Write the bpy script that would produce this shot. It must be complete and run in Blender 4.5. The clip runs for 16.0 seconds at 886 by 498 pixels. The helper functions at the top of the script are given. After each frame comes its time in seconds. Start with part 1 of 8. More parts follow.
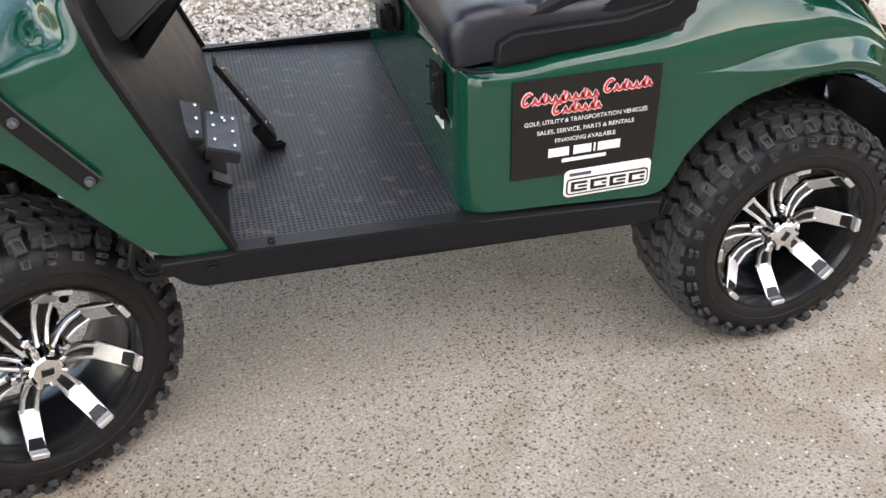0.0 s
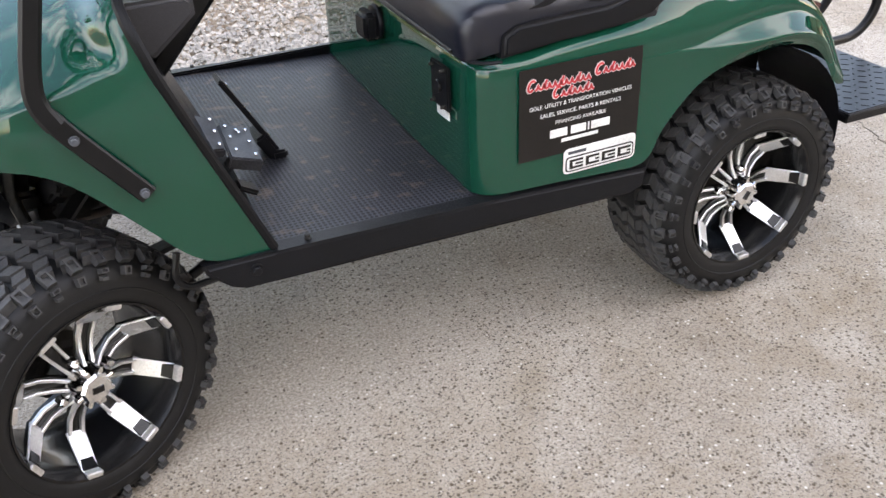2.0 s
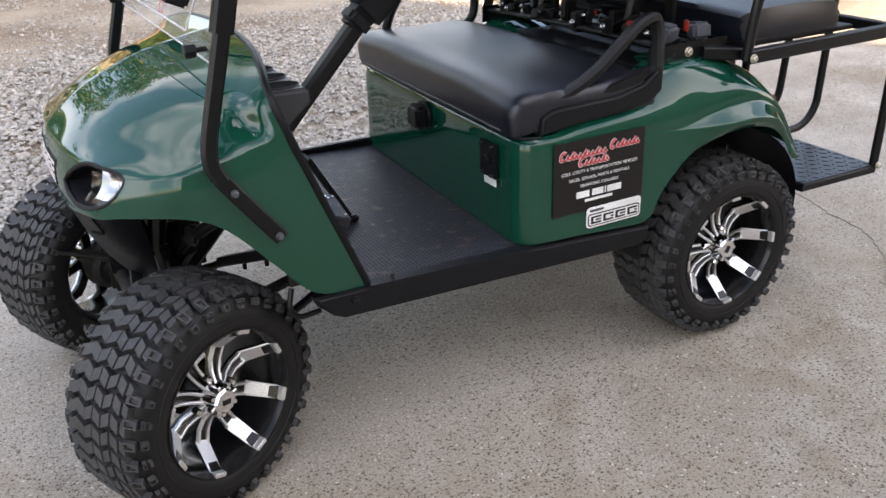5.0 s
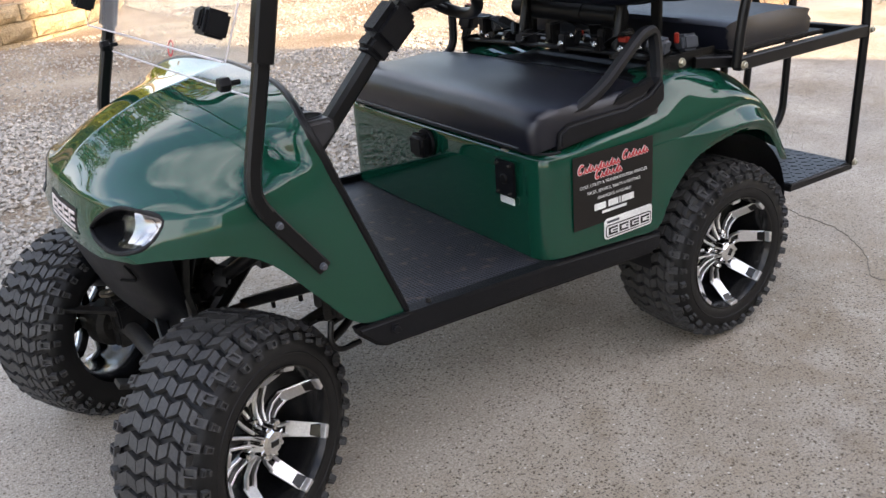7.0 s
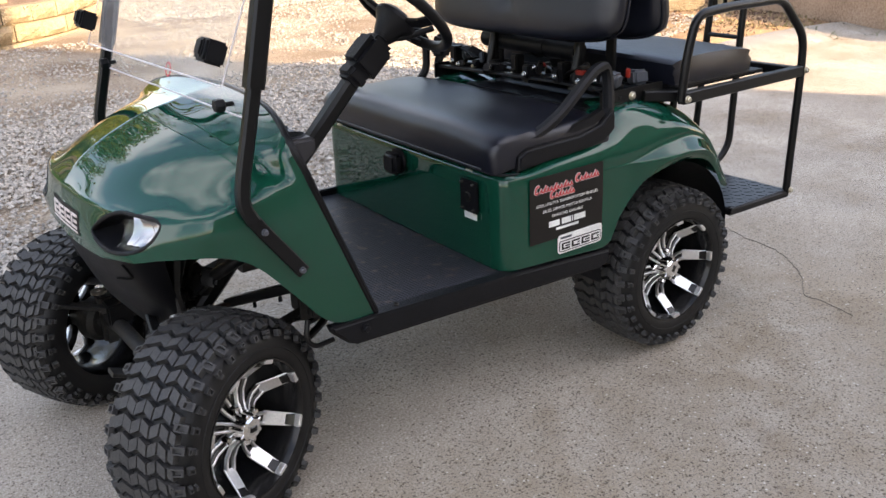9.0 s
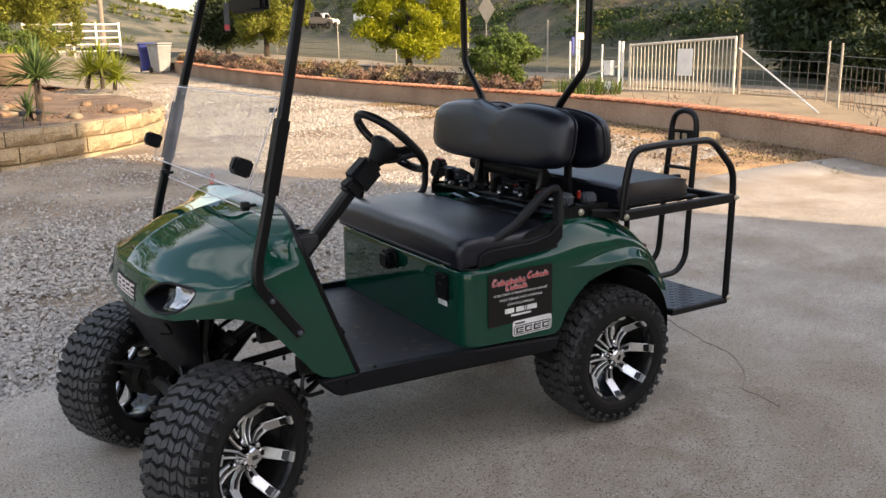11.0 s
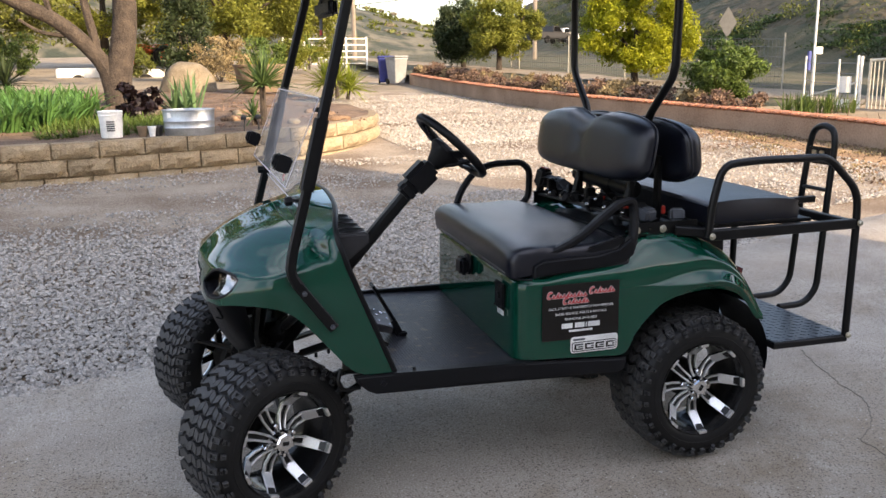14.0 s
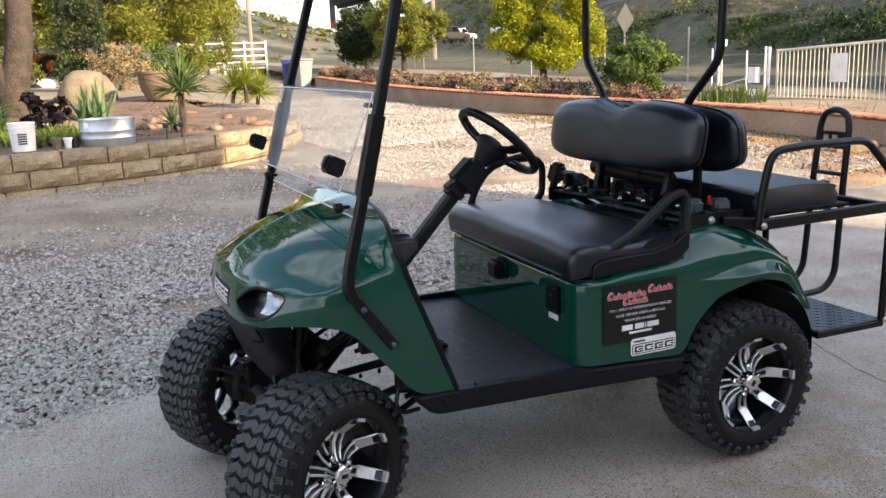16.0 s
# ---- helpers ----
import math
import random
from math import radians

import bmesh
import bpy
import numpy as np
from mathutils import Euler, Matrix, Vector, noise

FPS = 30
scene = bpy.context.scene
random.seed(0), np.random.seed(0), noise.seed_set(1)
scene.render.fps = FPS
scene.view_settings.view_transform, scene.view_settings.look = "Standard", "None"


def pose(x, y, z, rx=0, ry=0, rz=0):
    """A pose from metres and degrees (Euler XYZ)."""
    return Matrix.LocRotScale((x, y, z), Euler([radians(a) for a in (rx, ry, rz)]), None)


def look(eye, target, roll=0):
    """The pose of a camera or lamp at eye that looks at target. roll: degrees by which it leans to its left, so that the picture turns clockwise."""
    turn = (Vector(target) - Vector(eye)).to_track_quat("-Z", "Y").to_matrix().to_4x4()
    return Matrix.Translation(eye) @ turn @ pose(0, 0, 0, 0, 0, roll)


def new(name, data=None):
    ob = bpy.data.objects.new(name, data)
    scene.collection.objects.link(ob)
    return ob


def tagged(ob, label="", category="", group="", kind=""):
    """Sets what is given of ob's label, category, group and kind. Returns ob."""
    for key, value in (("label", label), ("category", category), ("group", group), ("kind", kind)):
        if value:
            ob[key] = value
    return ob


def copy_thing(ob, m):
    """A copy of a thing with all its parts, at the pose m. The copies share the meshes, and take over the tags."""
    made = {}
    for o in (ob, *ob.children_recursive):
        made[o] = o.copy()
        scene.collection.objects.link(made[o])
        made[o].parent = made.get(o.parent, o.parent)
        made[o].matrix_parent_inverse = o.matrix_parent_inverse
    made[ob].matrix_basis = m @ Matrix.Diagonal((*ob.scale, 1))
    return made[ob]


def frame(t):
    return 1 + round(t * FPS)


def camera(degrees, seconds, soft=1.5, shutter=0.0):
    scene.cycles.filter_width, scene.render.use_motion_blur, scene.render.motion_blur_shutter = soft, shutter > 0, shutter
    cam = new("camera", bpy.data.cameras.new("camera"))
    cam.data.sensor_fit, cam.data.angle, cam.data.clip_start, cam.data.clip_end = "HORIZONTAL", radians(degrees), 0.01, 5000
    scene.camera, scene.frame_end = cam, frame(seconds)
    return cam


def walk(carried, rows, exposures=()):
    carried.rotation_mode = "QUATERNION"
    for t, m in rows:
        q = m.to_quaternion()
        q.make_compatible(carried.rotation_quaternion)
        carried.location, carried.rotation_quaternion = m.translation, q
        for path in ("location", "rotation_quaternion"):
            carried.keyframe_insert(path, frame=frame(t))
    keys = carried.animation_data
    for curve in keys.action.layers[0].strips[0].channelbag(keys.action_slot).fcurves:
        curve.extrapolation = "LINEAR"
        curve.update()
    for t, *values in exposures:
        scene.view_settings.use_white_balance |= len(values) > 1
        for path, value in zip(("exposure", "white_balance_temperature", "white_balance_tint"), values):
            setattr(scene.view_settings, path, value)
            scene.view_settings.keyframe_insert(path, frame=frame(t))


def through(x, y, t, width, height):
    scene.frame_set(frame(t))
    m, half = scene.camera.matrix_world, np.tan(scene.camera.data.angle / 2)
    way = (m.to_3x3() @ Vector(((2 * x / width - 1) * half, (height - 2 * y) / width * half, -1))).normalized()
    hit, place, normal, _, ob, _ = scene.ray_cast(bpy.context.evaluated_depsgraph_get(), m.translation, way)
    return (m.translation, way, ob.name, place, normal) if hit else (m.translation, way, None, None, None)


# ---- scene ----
cam = camera(53.7, 16.0)
PATH = [
    (0, (0.454, -1.494, 1.429), (0.888, 0.117, 0.325), -1.5),
    (0.5, (0.395, -1.442, 1.405), (0.845, 0.181, 0.326), -2.5),
    (1, (0.321, -1.421, 1.409), (0.769, 0.197, 0.323), -5.5),
    (1.5, (0.184, -1.516, 1.436), (0.757, 0.078, 0.372), -4.1),
    (2, (0.129, -1.538, 1.438), (0.821, 0.006, 0.371), -2.6),
    (2.5, (0.085, -1.554, 1.426), (0.806, -0.014, 0.373), -2.4),
    (3, (0.067, -1.591, 1.448), (0.819, 0.0, 0.497), -2.3),
    (3.5, (0.014, -1.67, 1.444), (0.784, -0.07, 0.524), -2.0),
    (4, (-0.083, -1.813, 1.459), (0.704, -0.206, 0.565), -1.9),
    (4.5, (-0.172, -1.896, 1.504), (0.636, -0.29, 0.628), -2.9),
    (4.7, (-0.229, -1.885, 1.52), (0.589, -0.277, 0.658), -2.5),
    (6.8, (-0.565, -1.749, 1.474), (0.435, -0.193, 0.713), -4.8),
    (7, (-0.557, -1.736, 1.471), (0.457, -0.185, 0.717), -4.8),
    (7.5, (-0.563, -1.746, 1.471), (0.459, -0.206, 0.705), -4.6),
    (8, (-0.582, -1.757, 1.471), (0.448, -0.235, 0.684), -4.1),
    (8.5, (-0.614, -1.794, 1.496), (0.434, -0.278, 0.718), -3.4),
    (9, (-0.677, -1.933, 1.546), (0.4, -0.412, 0.821), -2.5),
    (9.5, (-0.743, -2.151, 1.64), (0.35, -0.596, 1.017), -1.9),
    (10, (-0.875, -2.342, 1.663), (0.202, -0.729, 1.175), -1.3),
    (10.2, (-0.93, -2.408, 1.672), (0.141, -0.793, 1.178), -1.1),
    (12.3, (-0.542, -2.954, 1.582), (0.313, -1.186, 1.2), -0.7),
    (12.5, (-0.467, -3.004, 1.598), (0.297, -1.198, 1.207), -1.3),
    (13, (-0.206, -3.031, 1.594), (0.394, -1.167, 1.185), -1.8),
    (13.5, (-0.147, -2.97, 1.59), (0.43, -1.102, 1.17), -1.0),
    (14, (-0.258, -2.881, 1.594), (0.315, -1.013, 1.168), -0.7),
    (14.5, (-0.358, -2.802, 1.581), (0.263, -0.951, 1.147), -0.6),
    (15, (-0.403, -2.64, 1.564), (0.262, -0.803, 1.134), -1.0),
    (15.5, (-0.467, -2.506, 1.564), (0.227, -0.68, 1.134), -1.8),
    (16, (-0.665, -2.471, 1.564), (0.118, -0.681, 1.137), -2.1),
]
EXPOSURES = [
    (0.0, 2.88, 8480, 18), (1.5, 2.85, 8280, 18), (3.5, 2.58, 8030, 17), (4.5, 2.36, 7980, 18), (7.0, 2.15, 7980, 18), (8.0, 2.18, 7930, 18), (9.2, 2.02, 7930, 18), (10.2, 1.62, 8030, 17), (12.5, 1.48, 7580, 18), (16.0, 1.66, 7180, 17),
]
walk(cam, [(t, look(eye, target, roll)) for t, eye, target, roll in PATH], EXPOSURES)

# ---- world, sun ----
SUN_AZ = (0.49, -0.87)      # direction towards the sun, on the ground
SUN_EL = radians(21)
world = bpy.data.worlds.new("sky")
scene.world = world
world.use_nodes = True
wn = world.node_tree.nodes
sky = wn.new("ShaderNodeTexSky")
sky.sky_type, sky.sun_disc = "NISHITA", False
sky.sun_elevation = SUN_EL
sky.sun_rotation = math.atan2(SUN_AZ[0], SUN_AZ[1])
sky.air_density, sky.dust_density, sky.ozone_density = 1.0, 1.6, 1.5
wn["Background"].inputs["Strength"].default_value = 0.15
# thin broken cloud over the clear sky
wl = world.node_tree.links
wtc, wno, wmr, wmx = wn.new("ShaderNodeTexCoord"), wn.new("ShaderNodeTexNoise"), wn.new("ShaderNodeMapRange"), wn.new("ShaderNodeMix")
wno.inputs["Scale"].default_value, wno.inputs["Detail"].default_value = 2.6, 6
wl.new(wtc.outputs["Generated"], wno.inputs["Vector"])
wmr.inputs["From Min"].default_value, wmr.inputs["From Max"].default_value, wmr.inputs["To Max"].default_value = 0.48, 0.60, 0.80
wl.new(wno.outputs["Fac"], wmr.inputs["Value"])
wmx.data_type = "RGBA"
wl.new(wmr.outputs["Result"], wmx.inputs["Factor"])
wl.new(sky.outputs["Color"], wmx.inputs[6])
wmx.inputs[7].default_value = (5.2, 5.9, 7.1, 1)
wl.new(wmx.outputs[2], wn["Background"].inputs["Color"])
sun_data = bpy.data.lights.new("sun", "SUN")
sun_data.energy, sun_data.angle, sun_data.color = 3.9, radians(0.6), (1.0, 0.85, 0.62)
sun = new("sun", sun_data)
sd = Vector((SUN_AZ[0] * math.cos(SUN_EL), SUN_AZ[1] * math.cos(SUN_EL), math.sin(SUN_EL)))
sun.matrix_world = look(sd * 40, (0, 0, 0))

# ---- materials ----
def mat(name, base=(0.5, 0.5, 0.5), rough=0.5, metal=0.0, dark=None, light=None, scale=40.0, fine=300.0, bump=0.0,
        bump_scale=None, coat=0.0, spec=0.5, mix=0.5, vary=0.0, rough_var=0.0):
    """Principled surface with two scales of noise between dark and light, and fine relief."""
    m = bpy.data.materials.new(name)
    m.use_nodes = True
    nt = m.node_tree
    b = nt.nodes["Principled BSDF"]
    b.inputs["Roughness"].default_value, b.inputs["Metallic"].default_value = rough, metal
    b.inputs["Coat Weight"].default_value, b.inputs["Coat Roughness"].default_value = coat, 0.03
    b.inputs["Specular IOR Level"].default_value = spec
    dark = dark or tuple(c * 0.8 for c in base)
    light = light or tuple(min(1, c * 1.2) for c in base)
    tc = nt.nodes.new("ShaderNodeTexCoord")
    n1, n2 = nt.nodes.new("ShaderNodeTexNoise"), nt.nodes.new("ShaderNodeTexNoise")
    n1.inputs["Scale"].default_value, n1.inputs["Detail"].default_value = scale, 5
    n2.inputs["Scale"].default_value, n2.inputs["Detail"].default_value = fine, 3
    for n in (n1, n2):
        nt.links.new(tc.outputs["Object"], n.inputs["Vector"])
    add = nt.nodes.new("ShaderNodeMix")
    add.inputs["Factor"].default_value = mix
    nt.links.new(n1.outputs["Fac"], add.inputs["A"])
    nt.links.new(n2.outputs["Fac"], add.inputs["B"])
    ramp = nt.nodes.new("ShaderNodeValToRGB")
    ramp.color_ramp.elements[0].position, ramp.color_ramp.elements[1].position = 0.35, 0.65
    ramp.color_ramp.elements[0].color, ramp.color_ramp.elements[1].color = (*dark, 1), (*light, 1)
    nt.links.new(add.outputs["Result"], ramp.inputs["Fac"])
    out = ramp.outputs["Color"]
    if vary:
        oi, ge = nt.nodes.new("ShaderNodeObjectInfo"), nt.nodes.new("ShaderNodeNewGeometry")
        sm = nt.nodes.new("ShaderNodeMath")
        nt.links.new(oi.outputs["Random"], sm.inputs[0])
        nt.links.new(ge.outputs["Random Per Island"], sm.inputs[1])
        fr = nt.nodes.new("ShaderNodeMath")
        fr.operation = "FRACT"
        nt.links.new(sm.outputs[0], fr.inputs[0])
        mr = nt.nodes.new("ShaderNodeMapRange")
        mr.inputs["To Min"].default_value, mr.inputs["To Max"].default_value = 1 - vary, 1 + vary
        nt.links.new(fr.outputs[0], mr.inputs["Value"])
        hs = nt.nodes.new("ShaderNodeHueSaturation")
        nt.links.new(mr.outputs["Result"], hs.inputs["Value"])
        nt.links.new(out, hs.inputs["Color"])
        out = hs.outputs["Color"]
    nt.links.new(out, b.inputs["Base Color"])
    if rough_var:
        mr2 = nt.nodes.new("ShaderNodeMapRange")
        mr2.inputs["To Min"].default_value, mr2.inputs["To Max"].default_value = max(0.02, rough - rough_var), min(1, rough + rough_var)
        nt.links.new(n1.outputs["Fac"], mr2.inputs["Value"])
        nt.links.new(mr2.outputs["Result"], b.inputs["Roughness"])
    if bump:
        n3 = nt.nodes.new("ShaderNodeTexNoise")
        n3.inputs["Scale"].default_value, n3.inputs["Detail"].default_value = bump_scale or fine, 4
        nt.links.new(tc.outputs["Object"], n3.inputs["Vector"])
        bp = nt.nodes.new("ShaderNodeBump")
        bp.inputs["Strength"].default_value, bp.inputs["Distance"].default_value = 1.0, bump
        nt.links.new(n3.outputs["Fac"], bp.inputs["Height"])
        nt.links.new(bp.outputs["Normal"], b.inputs["Normal"])
    return m


def node_after(m, kind):
    return next(n for n in m.node_tree.nodes if n.bl_idname == kind)


PAINT = mat("green_paint", (0.0003, 0.050, 0.029), 0.5, 0.0, dark=(0.0002, 0.046, 0.027), light=(0.0004, 0.054, 0.032), scale=3, fine=900, coat=1.0, spec=0.0)
PAINT.node_tree.nodes["Principled BSDF"].inputs["Coat Roughness"].default_value = 0.012
PAINT.node_tree.nodes["Principled BSDF"].inputs["Coat IOR"].default_value = 1.56
BLACK = mat("black_plastic", (0.0055, 0.0058, 0.0074), 0.45, scale=12, fine=500, bump=0.0004, bump_scale=900, rough_var=0.1, spec=0.22)
TRIM = mat("black_trim", (0.005, 0.005, 0.0058), 0.40, scale=10, fine=400, rough_var=0.1, spec=0.2)
STEEL_BLACK = mat("black_powder_coat", (0.0045, 0.0045, 0.005), 0.34, scale=20, fine=700, bump=0.0002, bump_scale=1500, rough_var=0.08, spec=0.3)
RUBBER = mat("tyre_rubber", (0.006, 0.006, 0.0068), 0.5, scale=9, fine=200, bump=0.0005, bump_scale=500, dark=(0.005, 0.005, 0.0055), light=(0.010, 0.010, 0.0105), rough_var=0.1, spec=0.3)
TRAY = mat("grey_black_tray", (0.038, 0.038, 0.042), 0.45, scale=12, fine=500, rough_var=0.1, spec=0.4)
# scuffed rubber, lightened too for sky sheen against the dark grooves
TREAD = mat("scuffed_lit_tread", (0.040, 0.040, 0.042), 0.6, scale=14, fine=160, bump=0.0006, bump_scale=400, dark=(0.026, 0.026, 0.028), light=(0.056, 0.055, 0.054), rough_var=0.1, spec=0.4)
PEDAL_STEEL = mat("scuffed_black_steel", (0.03, 0.03, 0.034), 0.45, scale=20, fine=200, dark=(0.015, 0.015, 0.017), light=(0.055, 0.055, 0.06), spec=0.5)
VINYL = mat("black_vinyl", (0.0055, 0.0064, 0.0125), 0.35, scale=6, fine=600, bump=0.0004, bump_scale=800, rough_var=0.05, spec=0.6)
REFLECTOR = mat("dull_reflector", (0.31, 0.315, 0.33), 0.10, 1.0, scale=30, fine=120)
CHROME = mat("chrome", (0.85, 0.85, 0.86), 0.07, 1.0, scale=5, fine=50)
MACHINED = mat("machined_aluminium", (0.86, 0.86, 0.87), 0.40, 1.0, scale=8, fine=250, rough_var=0.06)
RIM_BLACK = mat("gloss_black", (0.005, 0.005, 0.0055), 0.26, coat=0.15, scale=8, fine=90, spec=0.30)
DIRTY = mat("dirty_steel", (0.014, 0.0135, 0.013), 0.55, 0.2, dark=(0.006, 0.006, 0.006), light=(0.034, 0.031, 0.028), scale=18, fine=120, bump=0.001, bump_scale=90)
RUSTY = mat("rusted_steel", (0.055, 0.030, 0.020), 0.75, 0.1, dark=(0.030, 0.018, 0.013), light=(0.085, 0.046, 0.030), scale=30, fine=160, bump=0.0006, bump_scale=200)
ZINC = mat("zinc_bolt", (0.62, 0.58, 0.48), 0.28, 1.0, scale=60, fine=300)
WHITE = mat("white_vinyl_print", (0.78, 0.78, 0.76), 0.45, scale=15, fine=200)
SIGN_BLACK = mat("black_sign_sheet", (0.012, 0.010, 0.009), 0.5, scale=10, fine=300, spec=0.25)
PALE_RIM = mat("pale_pink_print", (0.75, 0.66, 0.64), 0.5, scale=30, fine=200)
RED = mat("red_print", (0.62, 0.05, 0.06), 0.5, scale=30, fine=200)
RED_PLASTIC = mat("red_plastic", (0.30, 0.018, 0.010), 0.4, scale=30, fine=200)
GREY_PLASTIC = mat("grey_plastic", (0.06, 0.066, 0.078), 0.5, scale=30, fine=200)
LENS_RED = mat("red_lens", (0.10, 0.008, 0.008), 0.12, coat=1.0)


def glass(name, colour=(1, 1, 1), rough=0.02):
    m = bpy.data.materials.new(name)
    m.use_nodes = True
    b = m.node_tree.nodes["Principled BSDF"]
    b.inputs["Base Color"].default_value = (*colour, 1)
    b.inputs["Transmission Weight"].default_value, b.inputs["Roughness"].default_value, b.inputs["IOR"].default_value = 1.0, rough, 1.25
    return m


# clear sheet; a pale diffuse share stands in for sky glare on it
def hazed_sheet(name, haze):
    m = bpy.data.materials.new(name)
    m.use_nodes = True
    nt_ = m.node_tree
    nt_.nodes.remove(nt_.nodes["Principled BSDF"])
    clear, veil, gloss = nt_.nodes.new("ShaderNodeBsdfTransparent"), nt_.nodes.new("ShaderNodeBsdfDiffuse"), nt_.nodes.new("ShaderNodeBsdfGlossy")
    clear.inputs["Color"].default_value = (0.96, 0.97, 0.965, 1)
    veil.inputs["Color"].default_value = (0.70, 0.66, 0.66, 1)
    gloss.inputs["Roughness"].default_value = 0.02
    no, mr = nt_.nodes.new("ShaderNodeTexNoise"), nt_.nodes.new("ShaderNodeMapRange")
    no.inputs["Scale"].default_value, no.inputs["Detail"].default_value = 7.0, 6
    mr.inputs["From Min"].default_value, mr.inputs["From Max"].default_value = 0.3, 0.7
    mr.inputs["To Min"].default_value, mr.inputs["To Max"].default_value = haze * 0.6, haze * 1.4
    nt_.links.new(no.outputs["Fac"], mr.inputs["Value"])
    a, b = nt_.nodes.new("ShaderNodeMixShader"), nt_.nodes.new("ShaderNodeMixShader")
    nt_.links.new(mr.outputs["Result"], a.inputs["Fac"])
    nt_.links.new(clear.outputs[0], a.inputs[1])
    nt_.links.new(veil.outputs[0], a.inputs[2])
    b.inputs["Fac"].default_value = 0.02
    nt_.links.new(a.outputs[0], b.inputs[1])
    nt_.links.new(gloss.outputs[0], b.inputs[2])
    nt_.links.new(b.outputs[0], nt_.nodes["Material Output"].inputs["Surface"])
    return m


GLASS = hazed_sheet("hazed_acrylic_sheet", 0.085)
LENS = glass("clear_lens", (0.97, 0.98, 1.0), 0.01)

CONCRETE = mat("concrete", (0.41, 0.36, 0.305), 0.85, scale=1.6, fine=130, dark=(0.26, 0.215, 0.17), light=(0.565, 0.505, 0.435), bump=0.004, bump_scale=170, mix=0.62)
ramp_ = node_after(CONCRETE, "ShaderNodeValToRGB")
ramp_.color_ramp.elements[0].position, ramp_.color_ramp.elements[1].position = 0.36, 0.63
GRAVEL = mat("gravel_bed", (0.28, 0.235, 0.185), 0.9, scale=0.8, fine=60, dark=(0.18, 0.125, 0.082), light=(0.42, 0.35, 0.27), bump=0.02, bump_scale=60)

# floor mat: rows of small dimples, worn and muddy in places
FLOOR_MAT = mat("dimpled_rubber", (0.040, 0.042, 0.055), 0.5, scale=7, fine=160, dark=(0.027, 0.028, 0.038), light=(0.056, 0.058, 0.072), rough_var=0.1, spec=0.2)
nt = FLOOR_MAT.node_tree
b_ = nt.nodes["Principled BSDF"]
tc_ = node_after(FLOOR_MAT, "ShaderNodeTexCoord")
vo = nt.nodes.new("ShaderNodeTexVoronoi")
vo.voronoi_dimensions = "2D"
vo.inputs["Randomness"].default_value, vo.inputs["Scale"].default_value = 0.0, 90.0
nt.links.new(tc_.outputs["Object"], vo.inputs["Vector"])
dot = nt.nodes.new("ShaderNodeMapRange")
dot.inputs["From Min"].default_value, dot.inputs["From Max"].default_value = 0.31, 0.40
nt.links.new(vo.outputs["Distance"], dot.inputs["Value"])
src = b_.inputs["Base Color"].links[0].from_socket
mx = nt.nodes.new("ShaderNodeMix")
mx.data_type, mx.blend_type = "RGBA", "MULTIPLY"
mx.inputs["Factor"].default_value = 1.0
dr = nt.nodes.new("ShaderNodeValToRGB")
dr.color_ramp.elements[0].color, dr.color_ramp.elements[1].color = (0.04, 0.04, 0.04, 1), (1, 1, 1, 1)
nt.links.new(dot.outputs["Result"], dr.inputs["Fac"])
nt.links.new(src, mx.inputs[6])
nt.links.new(dr.outputs["Color"], mx.inputs[7])
mud = nt.nodes.new("ShaderNodeTexNoise")
mud.inputs["Scale"].default_value, mud.inputs["Detail"].default_value = 26.0, 8
nt.links.new(tc_.outputs["Object"], mud.inputs["Vector"])
mr_ = nt.nodes.new("ShaderNodeMapRange")
mr_.inputs["From Min"].default_value, mr_.inputs["From Max"].default_value, mr_.inputs["To Max"].default_value = 0.57, 0.70, 0.5
nt.links.new(mud.outputs["Fac"], mr_.inputs["Value"])
mx2 = nt.nodes.new("ShaderNodeMix")
mx2.data_type = "RGBA"
nt.links.new(mr_.outputs["Result"], mx2.inputs["Factor"])
nt.links.new(mx.outputs[2], mx2.inputs[6])
mx2.inputs[7].default_value = (0.17, 0.12, 0.085, 1)
nt.links.new(mx2.outputs[2], b_.inputs["Base Color"])
bp_ = nt.nodes.new("ShaderNodeBump")
bp_.inputs["Distance"].default_value = 0.0015
nt.links.new(dot.outputs["Result"], bp_.inputs["Height"])
nt.links.new(bp_.outputs["Normal"], b_.inputs["Normal"])

CHEQUER = mat("black_chequer_plate", (0.030, 0.033, 0.040), 0.32, 0.3, scale=9, fine=200, dark=(0.02, 0.022, 0.027), light=(0.05, 0.053, 0.06), rough_var=0.1)
BLOCK = mat("split_face_block", (0.31, 0.238, 0.15), 0.92, scale=9, fine=70, dark=(0.215, 0.16, 0.097), light=(0.40, 0.315, 0.205), bump=0.035, bump_scale=42, vary=0.14)
STUCCO = mat("stained_stucco", (0.36, 0.245, 0.17), 0.92, scale=1.3, fine=40, dark=(0.23, 0.15, 0.10), light=(0.44, 0.31, 0.22), bump=0.006, bump_scale=60)
BRICK = mat("red_brick", (0.42, 0.17, 0.09), 0.9, scale=12, fine=90, dark=(0.27, 0.10, 0.055), light=(0.52, 0.24, 0.14), bump=0.006, bump_scale=70, vary=0.2)
SOIL = mat("garden_soil", (0.14, 0.088, 0.055), 0.95, scale=2.5, fine=45, dark=(0.075, 0.046, 0.03), light=(0.23, 0.148, 0.094), bump=0.04, bump_scale=14)
DIRT = mat("pale_dirt", (0.24, 0.19, 0.13), 0.95, scale=0.5, fine=12, dark=(0.14, 0.105, 0.065), light=(0.32, 0.26, 0.185), bump=0.03, bump_scale=5)
